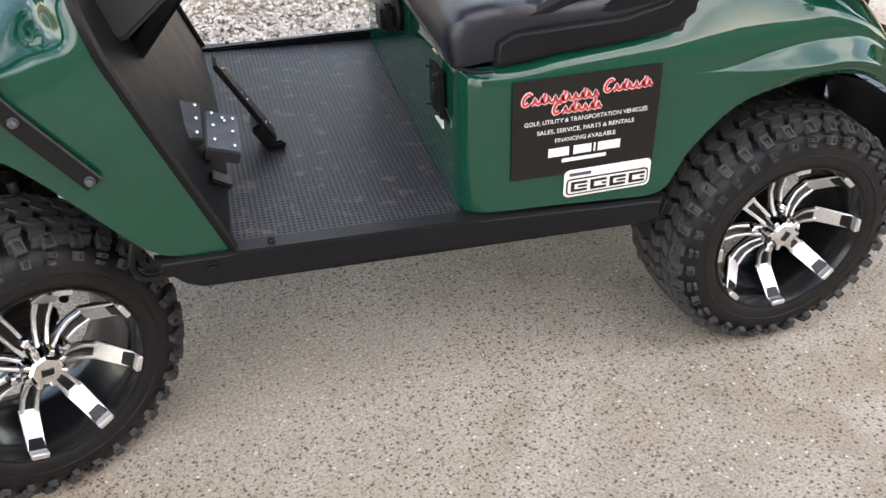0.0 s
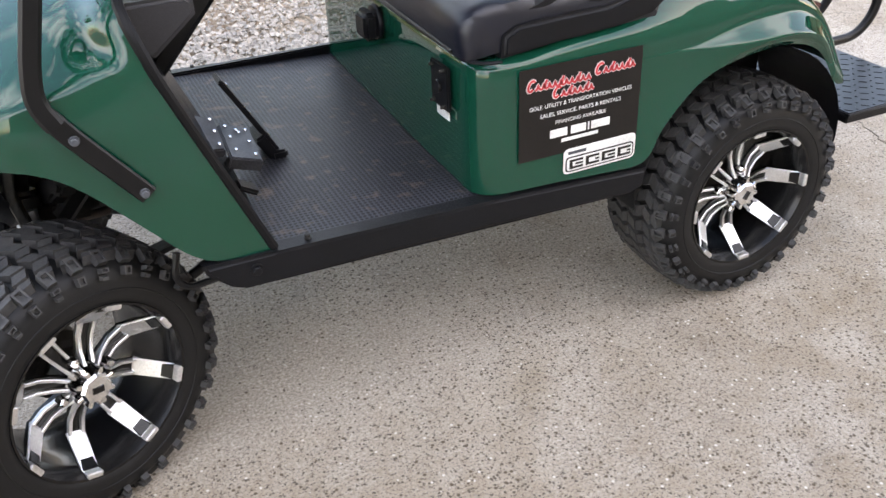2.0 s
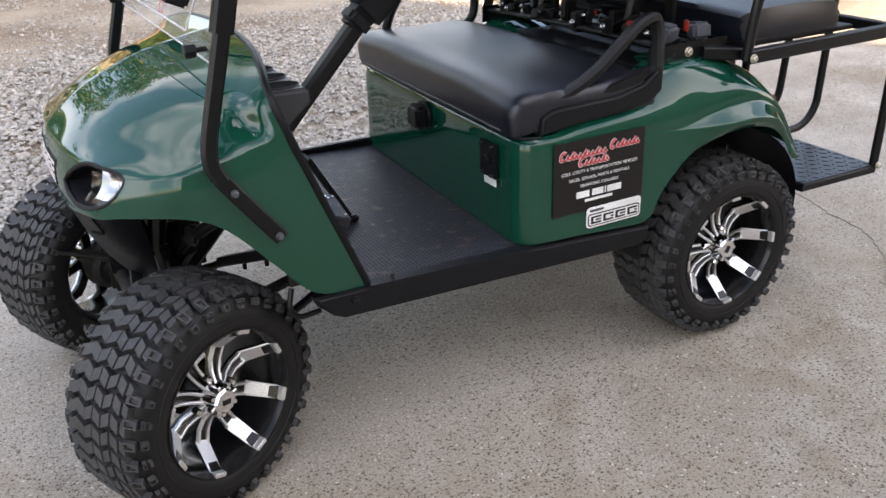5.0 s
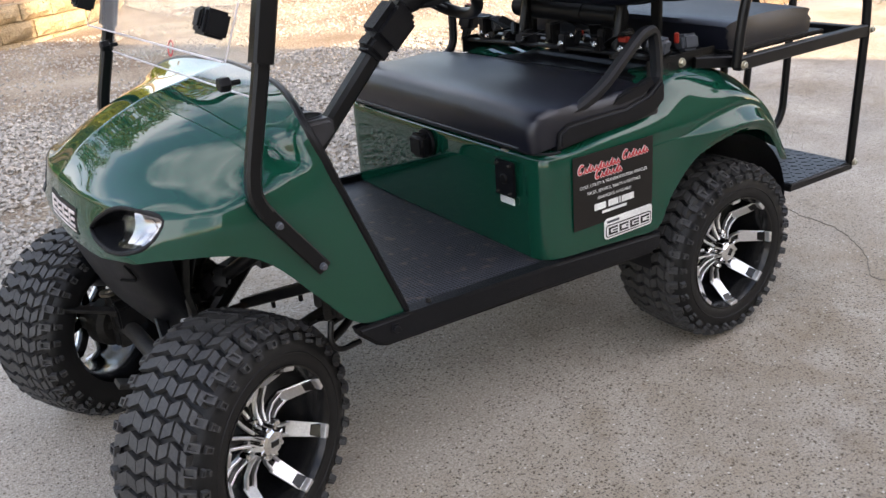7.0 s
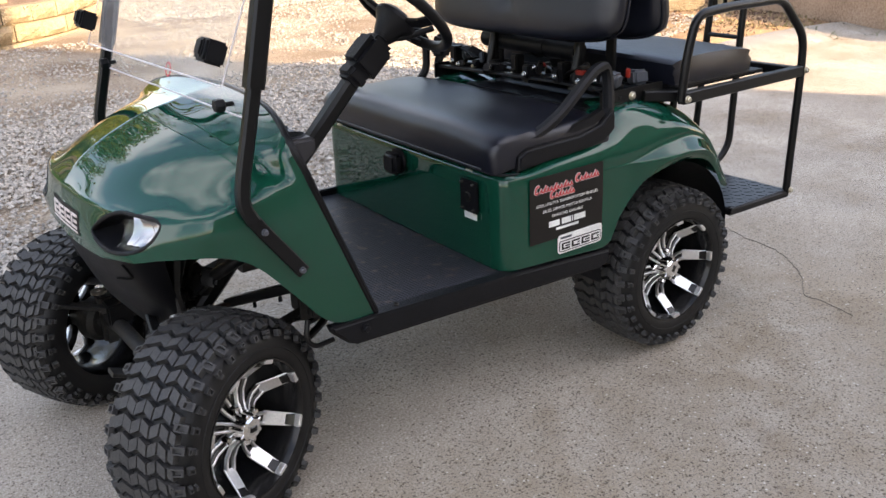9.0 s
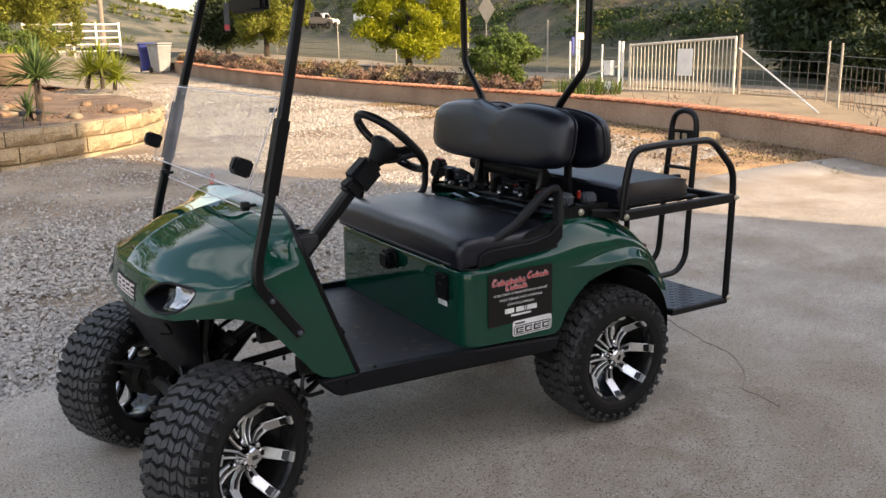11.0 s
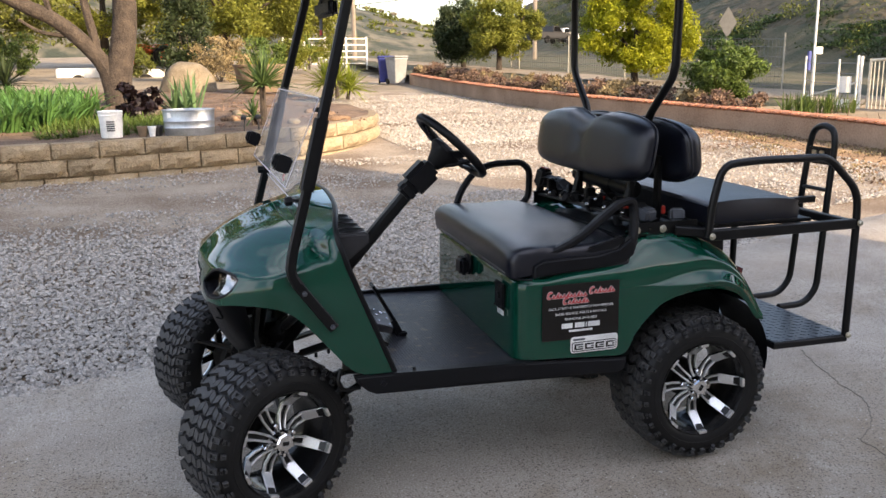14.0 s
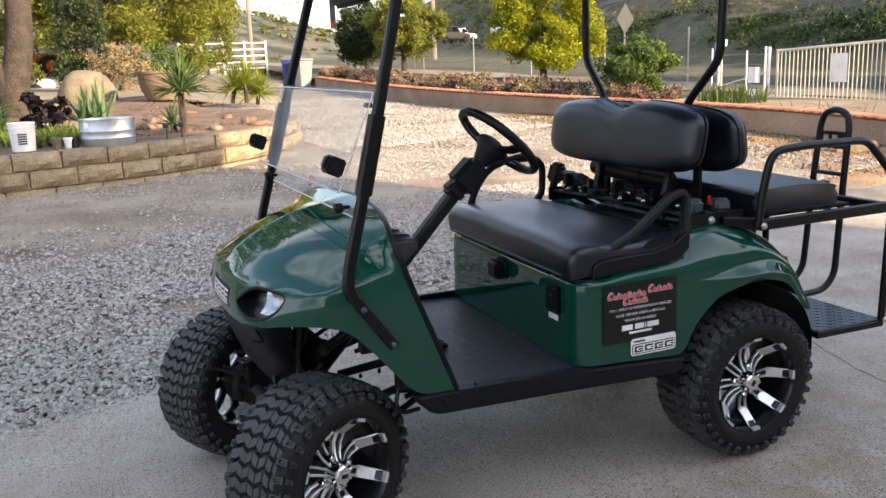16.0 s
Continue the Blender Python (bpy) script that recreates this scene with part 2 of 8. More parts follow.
STONE = mat("crushed_stone", (0.36, 0.33, 0.30), 0.85, scale=30, fine=200, dark=(0.27, 0.245, 0.22), light=(0.45, 0.42, 0.38), vary=0.32)
BARK = mat("grey_bark", (0.048, 0.036, 0.028), 0.95, scale=7, fine=45, dark=(0.022, 0.017, 0.014), light=(0.08, 0.06, 0.046), bump=0.03, bump_scale=22)
STRAW = mat("dry_straw", (0.22, 0.165, 0.08), 0.9, scale=4, fine=30, dark=(0.13, 0.095, 0.045), light=(0.30, 0.23, 0.12), vary=0.3)
RUST_SHRUB = mat("dry_shrub", (0.16, 0.10, 0.07), 0.9, scale=4, fine=30, vary=0.35)
BOULDER = mat("pale_boulder", (0.19, 0.15, 0.10), 0.95, scale=3, fine=30, dark=(0.12, 0.094, 0.062), light=(0.25, 0.205, 0.145), bump=0.02, bump_scale=18)
FAR_ROCK = mat("far_pale_rock", (0.13, 0.11, 0.08), 0.95, scale=0.6, fine=4, dark=(0.08, 0.07, 0.05), light=(0.18, 0.155, 0.115))
GALV = mat("galvanised_steel", (0.52, 0.56, 0.60), 0.38, 0.85, scale=14, fine=90, dark=(0.40, 0.44, 0.48), light=(0.62, 0.66, 0.70), rough_var=0.1)
WHITE_PLASTIC = mat("white_plastic", (0.80, 0.80, 0.78), 0.5, scale=6, fine=60)
CREAM_PAINT = mat("cream_paint", (0.62, 0.57, 0.47), 0.6, scale=5, fine=50)
WHITE_PAINT = mat("white_paint", (0.80, 0.79, 0.75), 0.6, scale=5, fine=50, dark=(0.66, 0.64, 0.58), light=(0.86, 0.85, 0.82))
BIN_GREY = mat("grey_bin", (0.30, 0.31, 0.31), 0.55, scale=5, fine=60)
BIN_BLUE = mat("blue_bin", (0.03, 0.045, 0.22), 0.5, scale=5, fine=60)
TERRACOTTA = mat("brown_planter", (0.19, 0.135, 0.09), 0.85, scale=8, fine=80)
WIRE = mat("fence_wire", (0.17, 0.165, 0.155), 0.5, 0.6, scale=8, fine=80)
WOOD_GREY = mat("weathered_timber", (0.24, 0.20, 0.16), 0.9, scale=4, fine=60, bump=0.01)
ORANGE = mat("orange_paint", (0.70, 0.12, 0.025), 0.5, scale=4, fine=40)
DARK_THING = mat("dark_steel", (0.03, 0.03, 0.032), 0.6, scale=5, fine=40)
PLASTER = mat("tan_plaster", (0.26, 0.225, 0.175), 0.9, scale=2, fine=40)


def leaf_mat(name, dark, light, rough=0.55, vary=0.35, through=0.25):
    m = mat(name, light, rough, dark=dark, light=light, scale=1.2, fine=14, vary=vary, spec=0.3)
    m.node_tree.nodes["Principled BSDF"].inputs["Subsurface Weight"].default_value = 0.0
    tr = m.node_tree.nodes.new("ShaderNodeBsdfTranslucent")
    mixer = m.node_tree.nodes.new("ShaderNodeMixShader")
    mixer.inputs["Fac"].default_value = through
    b = m.node_tree.nodes["Principled BSDF"]
    m.node_tree.links.new(b.inputs["Base Color"].links[0].from_socket, tr.inputs["Color"])
    m.node_tree.links.new(b.outputs["BSDF"], mixer.inputs[1])
    m.node_tree.links.new(tr.outputs["BSDF"], mixer.inputs[2])
    m.node_tree.links.new(mixer.outputs["Shader"], m.node_tree.nodes["Material Output"].inputs["Surface"])
    return m


LEAF_YELLOW = leaf_mat("yellow_green_leaves", (0.17, 0.20, 0.012), (0.38, 0.385, 0.024), through=0.42)
LEAF_OLIVE = leaf_mat("olive_leaves", (0.065, 0.082, 0.020), (0.18, 0.19, 0.04), through=0.35)
LEAF_GOLD = leaf_mat("sunny_leaves", (0.105, 0.125, 0.020), (0.25, 0.255, 0.042), through=0.42)
LEAF_DARK = leaf_mat("dark_leaves", (0.018, 0.032, 0.012), (0.05, 0.07, 0.025))
LEAF_GREEN = leaf_mat("green_leaves", (0.05, 0.085, 0.015), (0.12, 0.17, 0.035))
BLADE = leaf_mat("green_blades", (0.045, 0.115, 0.03), (0.11, 0.23, 0.06))
BLADE_DULL = leaf_mat("dull_grass", (0.022, 0.045, 0.010), (0.055, 0.095, 0.022))
YUCCA = leaf_mat("yucca_blades", (0.06, 0.11, 0.035), (0.16, 0.22, 0.075))
# yellow-green blades, with sunlight put into the colour
YUCCA_SUN = leaf_mat("sunlit_yucca_blades", (0.13, 0.17, 0.02), (0.32, 0.36, 0.05))
AGAVE = leaf_mat("grey_green_blades", (0.065, 0.13, 0.05), (0.14, 0.23, 0.10))
PURPLE = leaf_mat("near_black_leaves", (0.008, 0.005, 0.006), (0.02, 0.012, 0.014), 0.35)
HILL = mat("grassy_hillside", (0.048, 0.046, 0.020), 0.95, scale=0.12, fine=1.6, dark=(0.022, 0.030, 0.009), light=(0.088, 0.066, 0.034), bump=0.4, bump_scale=1.2)
ROCKY = mat("rocky_hillside", (0.13, 0.10, 0.066), 0.95, scale=0.06, fine=0.5, dark=(0.055, 0.054, 0.028), light=(0.21, 0.16, 0.11), bump=1.0, bump_scale=0.35)
FAR_HILL = mat("far_chaparral", (0.07, 0.07, 0.05), 0.95, scale=0.06, fine=0.22, dark=(0.03, 0.038, 0.026), light=(0.115, 0.105, 0.078), bump=1.0, bump_scale=0.2, mix=0.7)

# dark specks and pits in the concrete, and a few brown stains
nt = CONCRETE.node_tree
b_ = nt.nodes["Principled BSDF"]
tc_ = node_after(CONCRETE, "ShaderNodeTexCoord")
base_ = b_.inputs["Base Color"].links[0].from_socket


def speck(scale, lo, hi, colour, amount, source, patch=1.1, patch_lo=0.45, patch_hi=0.6):
    n = nt.nodes.new("ShaderNodeTexNoise")
    n.inputs["Scale"].default_value, n.inputs["Detail"].default_value, n.inputs["Roughness"].default_value = scale, 6, 0.72
    nt.links.new(tc_.outputs["Object"], n.inputs["Vector"])
    r = nt.nodes.new("ShaderNodeMapRange")
    r.inputs["From Min"].default_value, r.inputs["From Max"].default_value, r.inputs["To Max"].default_value = lo, hi, amount
    nt.links.new(n.outputs["Fac"], r.inputs["Value"])
    p = nt.nodes.new("ShaderNodeTexNoise")
    p.inputs["Scale"].default_value, p.inputs["Detail"].default_value = patch, 3
    nt.links.new(tc_.outputs["Object"], p.inputs["Vector"])
    pr = nt.nodes.new("ShaderNodeMapRange")
    pr.inputs["From Min"].default_value, pr.inputs["From Max"].default_value, pr.inputs["To Min"].default_value = patch_lo, patch_hi, 0.15
    nt.links.new(p.outputs["Fac"], pr.inputs["Value"])
    ml = nt.nodes.new("ShaderNodeMath")
    ml.operation = "MULTIPLY"
    nt.links.new(r.outputs["Result"], ml.inputs[0])
    nt.links.new(pr.outputs["Result"], ml.inputs[1])
    m = nt.nodes.new("ShaderNodeMix")
    m.data_type = "RGBA"
    nt.links.new(ml.outputs[0], m.inputs["Factor"])
    nt.links.new(source, m.inputs[6])
    m.inputs[7].default_value = (*colour, 1)
    return m.outputs[2]


out_ = speck(0.55, 0.44, 0.62, (0.29, 0.222, 0.150), 0.75, base_, 0.35, 0.35, 0.60)
out_ = speck(1.7, 0.46, 0.64, (0.25, 0.185, 0.118), 0.72, out_, 0.7, 0.40, 0.60)
out_ = speck(6.0, 0.56, 0.68, (0.15, 0.12, 0.09), 0.5, out_, 1.1, 0.42, 0.60)
out_ = speck(72, 0.565, 0.61, (0.055, 0.044, 0.034), 0.9, out_, 1.3, 0.36, 0.52)
out_ = speck(160, 0.545, 0.61, (0.06, 0.049, 0.04), 0.8, out_, 0.9, 0.30, 0.52)
out_ = speck(95, 0.60, 0.66, (0.62, 0.58, 0.52), 0.6, out_, 1.7, 0.38, 0.56)


def grains(scale, size, share, colour, source, patch, lo, hi):
    """Single dark grains, one to a cell at most, thicker on the ground in some patches."""
    vo_ = nt.nodes.new("ShaderNodeTexVoronoi")
    vo_.voronoi_dimensions = "2D"
    vo_.inputs["Scale"].default_value = scale
    nt.links.new(tc_.outputs["Object"], vo_.inputs["Vector"])
    near_ = nt.nodes.new("ShaderNodeMapRange")
    near_.inputs["From Min"].default_value, near_.inputs["From Max"].default_value, near_.inputs["To Min"].default_value, near_.inputs["To Max"].default_value = size * 0.6, size, 1.0, 0.0
    nt.links.new(vo_.outputs["Distance"], near_.inputs["Value"])
    cell = nt.nodes.new("ShaderNodeSeparateColor")
    nt.links.new(vo_.outputs["Color"], cell.inputs["Color"])
    p = nt.nodes.new("ShaderNodeTexNoise")
    p.inputs["Scale"].default_value, p.inputs["Detail"].default_value = patch, 4
    nt.links.new(tc_.outputs["Object"], p.inputs["Vector"])
    pr = nt.nodes.new("ShaderNodeMapRange")
    pr.inputs["From Min"].default_value, pr.inputs["From Max"].default_value, pr.inputs["To Min"].default_value, pr.inputs["To Max"].default_value = lo, hi, share * 0.12, share
    nt.links.new(p.outputs["Fac"], pr.inputs["Value"])
    pick = nt.nodes.new("ShaderNodeMath")
    pick.operation = "LESS_THAN"
    nt.links.new(cell.outputs[0], pick.inputs[0])
    nt.links.new(pr.outputs["Result"], pick.inputs[1])
    ml = nt.nodes.new("ShaderNodeMath")
    ml.operation = "MULTIPLY"
    nt.links.new(near_.outputs["Result"], ml.inputs[0])
    nt.links.new(pick.outputs[0], ml.inputs[1])
    m = nt.nodes.new("ShaderNodeMix")
    m.data_type = "RGBA"
    nt.links.new(ml.outputs[0], m.inputs["Factor"])
    nt.links.new(source, m.inputs[6])
    m.inputs[7].default_value = (*colour, 1)
    return m.outputs[2]


out_ = grains(120, 0.46, 0.10, (0.092, 0.072, 0.052), out_, 1.6, 0.44, 0.60)
out_ = grains(75, 0.38, 0.08, (0.105, 0.078, 0.052), out_, 0.9, 0.44, 0.62)
out_ = grains(95, 0.40, 0.022, (0.62, 0.57, 0.50), out_, 2.1, 0.35, 0.6)
nt.links.new(out_, b_.inputs["Base Color"])
VERGE = mat("dry_verge", (0.058, 0.056, 0.026), 0.95, scale=0.8, fine=14, dark=(0.030, 0.038, 0.012), light=(0.100, 0.082, 0.045), bump=0.05, bump_scale=8)

# near-black for the fascia seam, and as painted shade in the cup wells
VOID = mat("recess_shade_black", (0.004, 0.004, 0.004), 0.95, spec=0.1)
SIGN_GREY = mat("weathered_sign_back", (0.09, 0.09, 0.088), 0.6, 0.3, scale=5, fine=60)
POST_GREY = mat("pale_fence_post", (0.38, 0.35, 0.29), 0.85, scale=6, fine=60)

CRACK_DIRT = mat("crack_dirt", (0.24, 0.207, 0.168), 0.95, scale=20, fine=200)
EDGE_GLINT = mat("acrylic_edge_glint", (0.62, 0.58, 0.62), 0.3, scale=20, fine=100)
PALE_DIRT = mat("pale_bare_dirt", (0.28, 0.21, 0.135), 0.95, scale=1.2, fine=40, dark=(0.19, 0.135, 0.08), light=(0.36, 0.28, 0.185), bump=0.02, bump_scale=30)
BROWN_DIRT = mat("orange_brown_dirt", (0.30, 0.175, 0.085), 0.95, scale=1.5, fine=40, dark=(0.19, 0.105, 0.05), light=(0.40, 0.26, 0.14), bump=0.02, bump_scale=30)
# harder contrast where the ground is patchy
for patchy in (HILL, VERGE, FAR_HILL, GRAVEL, SOIL, BROWN_DIRT):
    el = node_after(patchy, "ShaderNodeValToRGB").color_ramp.elements
    el[0].position, el[1].position = 0.42, 0.58
RIB_GREY = mat("pale_rib", (0.16, 0.155, 0.15), 0.5, scale=20, fine=200)

# ---- mesh tools ----
def part(name, bm, material, parent=None, label="", smooth=40):
    """Links a bmesh as one mesh object, under its thing or part if given."""
    bmesh.ops.recalc_face_normals(bm, faces=bm.faces[:])
    me = bpy.data.meshes.new(name)
    bm.to_mesh(me)
    bm.free()
    for p in me.polygons:
        p.use_smooth = True
    me.set_sharp_from_angle(angle=radians(smooth))
    me.materials.append(material)
    ob = new(name, me)
    if parent:
        ob.parent = parent
    if label:
        tagged(ob, label)
    return ob


def thing(name, label, category, at=(0, 0, 0), group="", kind="", turn=0):
    ob = new(name)
    ob.matrix_basis = pose(*at, 0, 0, turn)
    return tagged(ob, label, category, group, kind)


def box(x0, x1, y0, y1, z0, z1, bev=0.004, seg=2):
    bm = bmesh.new()
    bmesh.ops.create_cube(bm, size=1)
    for v in bm.verts:
        v.co = ((x0 + x1) / 2 + v.co.x * (x1 - x0), (y0 + y1) / 2 + v.co.y * (y1 - y0), (z0 + z1) / 2 + v.co.z * (z1 - z0))
    if bev:
        bmesh.ops.bevel(bm, geom=bm.edges[:], offset=bev, segments=seg, affect="EDGES")
    return bm


def join(*bms):
    out = bms[0]
    for b in bms[1:]:
        me = bpy.data.meshes.new("join")
        b.to_mesh(me)
        b.free()
        out.from_mesh(me)
        bpy.data.meshes.remove(me)
    return out


def moved(bm, m):
    bmesh.ops.transform(bm, matrix=m, verts=bm.verts[:])
    return bm


def rounded(pts, r, seg=5):
    """A polyline with its inner corners rounded."""
    pts = [Vector(p) for p in pts]
    out = [pts[0]]
    for a, b, c in zip(pts, pts[1:], pts[2:]):
        d0, d1 = (a - b), (c - b)
        k = min(r, d0.length * 0.49, d1.length * 0.49)
        p, q = b + d0.normalized() * k, b + d1.normalized() * k
        for i in range(seg + 1):
            t = i / seg
            out.append((1 - t) ** 2 * p + 2 * t * (1 - t) * b + t * t * q)
    return out + [pts[-1]]


def sweep(pts, profile, closed=False, up=(0, 0, 1), caps=True):
    """A profile of (side, up) offsets carried along a line of points."""
    pts = [Vector(p) for p in pts]
    n = len(pts)
    bm = bmesh.new()
    rings = []
    side = None
    for i, p in enumerate(pts):
        a, b = (pts[i - 1] if i or closed else p), (pts[(i + 1) % n] if i < n - 1 or closed else p)
        d = (b - a).normalized()
        if side is None:
            side = d.cross(Vector(up))
            if side.length < 1e-3:
                side = d.cross(Vector((0, 1, 0)))
        side = (side - d * side.dot(d)).normalized()
        top = side.cross(d)
        rings.append([bm.verts.new(p + side * u + top * w) for u, w in profile])
    k = len(profile)
    for i in range(n if closed else n - 1):
        r0, r1 = rings[i], rings[(i + 1) % n]
        for j in range(k):
            bm.faces.new((r0[j], r0[(j + 1) % k], r1[(j + 1) % k], r1[j]))
    if caps and not closed:
        bm.faces.new(rings[0][::-1])
        bm.faces.new(rings[-1])
    return bm


def circle(r, n=12, flat=1.0):
    return [(r * math.cos(2 * math.pi * i / n), r * flat * math.sin(2 * math.pi * i / n)) for i in range(n)]


def rect(w, h, b=0.003):
    w, h = w / 2, h / 2
    return [(w - b, -h), (w, -h + b), (w, h - b), (w - b, h), (-w + b, h), (-w, h - b), (-w, -h + b), (-w + b, -h)]


def tube(pts, r, bend=0.0, n=12, closed=False):
    return sweep(rounded(pts, bend) if bend else pts, circle(r, n), closed)


def lathe(profile, n=48, axis="y"):
    """A profile of (radius, along) turned about an axis through the origin."""
    bm = bmesh.new()
    rings = []
    for r, a in profile:
        ring = []
        for i in range(n):
            c, s = r * math.cos(2 * math.pi * i / n), r * math.sin(2 * math.pi * i / n)
            ring.append(bm.verts.new((c, a, s) if axis == "y" else (c, s, a) if axis == "z" else (a, c, s)))
        rings.append(ring)
    for r0, r1 in zip(rings, rings[1:]):
        for i in range(n):
            bm.faces.new((r0[i], r0[(i + 1) % n], r1[(i + 1) % n], r1[i]))
    return bm


def disc(r, a0, a1, n=24, axis="y", bev=0.0):
    """A short closed cylinder between a0 and a1 along the axis."""
    b = bev or min(0.2 * r, 0.2 * abs(a1 - a0))
    s = 1 if a1 > a0 else -1
    return lathe([(0.0005, a0), (r - b, a0), (r, a0 + s * b), (r, a1 - s * b), (r - b, a1), (0.0005, a1)], n, axis)


def prism(poly, y0, y1, bev=0.003, seg=2):
    """A polygon in x and z, thick from y0 to y1."""
    bm = bmesh.new()
    f0 = bm.faces.new([bm.verts.new((x, y0, z)) for x, z in poly])
    ex = bmesh.ops.extrude_face_region(bm, geom=[f0])
    for v in ex["geom"]:
        if isinstance(v, bmesh.types.BMVert):
            v.co.y = y1
    if bev:
        es = [e for e in bm.edges if abs(e.verts[0].co.y - e.verts[1].co.y) < 1e-6]
        bmesh.ops.bevel(bm, geom=es, offset=bev, segments=seg, affect="EDGES")
    return bm


def spline(pts, n):
    """n points at even steps along a smooth curve through pts."""
    p = [np.array(q, float) for q in pts]
    p = [2 * p[0] - p[1]] + p + [2 * p[-1] - p[-2]]
    fine = []
    for i in range(1, len(p) - 2):
        for t in np.linspace(0, 1, 16, endpoint=False):
            a, b, c, d = p[i - 1:i + 3]
            fine.append(0.5 * (2 * b + (c - a) * t + (2 * a - 5 * b + 4 * c - d) * t * t + (3 * b - a - 3 * c + d) * t ** 3))
    fine.append(p[-2])
    fine = np.array(fine)
    s = np.r_[0, np.cumsum(np.linalg.norm(np.diff(fine, axis=0), axis=1))]
    u = np.linspace(0, s[-1], n)
    return np.stack([np.interp(u, s, fine[:, k]) for k in range(fine.shape[1])], 1)


def grid_mesh(rows, thick=0.0, skip=None):
    """A skin over rows of points, of equal length."""
    bm = bmesh.new()
    vs = [[bm.verts.new(tuple(p)) for p in r] for r in rows]
    for a, b in zip(vs, vs[1:]):
        for i in range(len(a) - 1):
            q = (a[i], a[i + 1], b[i + 1], b[i])
            c = sum((v.co for v in q), Vector()) / 4
            if skip and skip(c):
                continue
            try:
                bm.faces.new(q)
            except ValueError:
                pass
    bmesh.ops.remove_doubles(bm, verts=bm.verts[:], dist=1e-5)
    loose = [v for v in bm.verts if not v.link_faces]
    bmesh.ops.delete(bm, geom=loose, context="VERTS")
    if thick:
        bmesh.ops.recalc_face_normals(bm, faces=bm.faces[:])
        bmesh.ops.solidify(bm, geom=bm.faces[:], thickness=thick)
    return bm


def loft(stations, n_across, n_along, thick=0.0, skip=None):
    """A smooth skin through stations, each a list of control points."""
    rows = np.array([spline(s, n_across) for s in stations])
    cols = np.array([spline(rows[:, j], n_along) for j in range(n_across)])
    return grid_mesh(np.swapaxes(cols, 0, 1), thick, skip)


def raw(name, verts, faces, material, parent=None, label="", smooth=False):
    me = bpy.data.meshes.new(name)
    me.from_pydata(verts, [], faces)
    me.materials.append(material)
    if smooth:
        me.polygons.foreach_set("use_smooth", np.ones(len(me.polygons), dtype=bool))
    me.update()
    ob = new(name, me)
    if parent:
        ob.parent = parent
    if label:
        tagged(ob, label)
    return ob

# ---- ground ----
def ground_z(x, y):
    return 0.022 * max(0.0, min(y, 70.0) - 1.2)


def sheet_mesh(xs, ys, fz):
    vs = [(x, y, fz(x, y)) for y in ys for x in xs]
    nx = len(xs)
    fs = [(j * nx + i, j * nx + i + 1, (j + 1) * nx + i + 1, (j + 1) * nx + i) for j in range(len(ys) - 1) for i in range(nx - 1)]
    return vs, fs


xs = [-600, -200, -80, -40, -20, -12, -8, -6, -4, -2, 0, 2, 4, 6, 8, 10, 12, 16, 24, 40, 80, 200, 600]
ys = [-300, -80, -30, -10, -4, 0, 1.2, 1.6, 2, 3, 4, 6, 8, 10, 12, 15, 20, 26, 32, 45, 70, 120, 300, 900]
v, f_ = sheet_mesh(xs, ys, lambda x, y: ground_z(x, y) - 0.035)
tagged(raw("ground", v, f_, GRAVEL, label="pale gravel and dirt ground", smooth=True), kind="structure", category="ground")


def slab_edge(x):
    """The slab's far edge, which bends in towards the wall behind the cart."""
    bend = max(0.0, min(x, 10.2) - 6.2)
    return 1.95 + 0.31 * min(x, 10.2) - 0.072 * bend * bend


sx = np.linspace(-16, 24, 81)
rows = [[(x, y, 0.0) for x in sx] for y in (-24.0, -12.0)]
rows += [[(x, slab_edge(x) + off + 0.012 * noise.noise(Vector((x * 3, off, 0))), ground_z(x, slab_edge(x) + off) if off > -0.6 else 0.5 * ground_z(x, slab_edge(x) + off)) for x in sx] for off in (-4.0, -2.0, -0.6, -0.012)]
rows += [[(x, slab_edge(x) + 0.012 * noise.noise(Vector((x * 3, 0, 0))) + 0.006, ground_z(x, slab_edge(x)) - 0.012) for x in sx], [(x, slab_edge(x) + 0.03, -0.06 + ground_z(x, slab_edge(x))) for x in sx]]
bm = grid_mesh(rows)
tagged(part("pavement", bm, CONCRETE, None, "stained grey concrete drive with hairline cracks"), kind="structure", category="pavement")

# ---- golf cart ----
C = 0.535                      # the cart's middle line, in y
cart = thing("golf_cart", "lifted dark green golf cart with black seats on concrete", "golf cart")


def both(near):
    """The mirror image of a point or list of points about the cart's middle."""
    return [(p[0], 2 * C - p[1], p[2]) for p in near]


def bolt(at, r, parent, material=ZINC, axis="y", out=-1, name="bolt"):
    bm = join(disc(r * 1.35, 0, out * 0.003, 14, axis), disc(r, out * 0.003, out * 0.011, 6 if r > 0.008 else 12, axis, 0.0015))
    ob = part(name, bm, material, parent)
    ob.location = at
    return ob


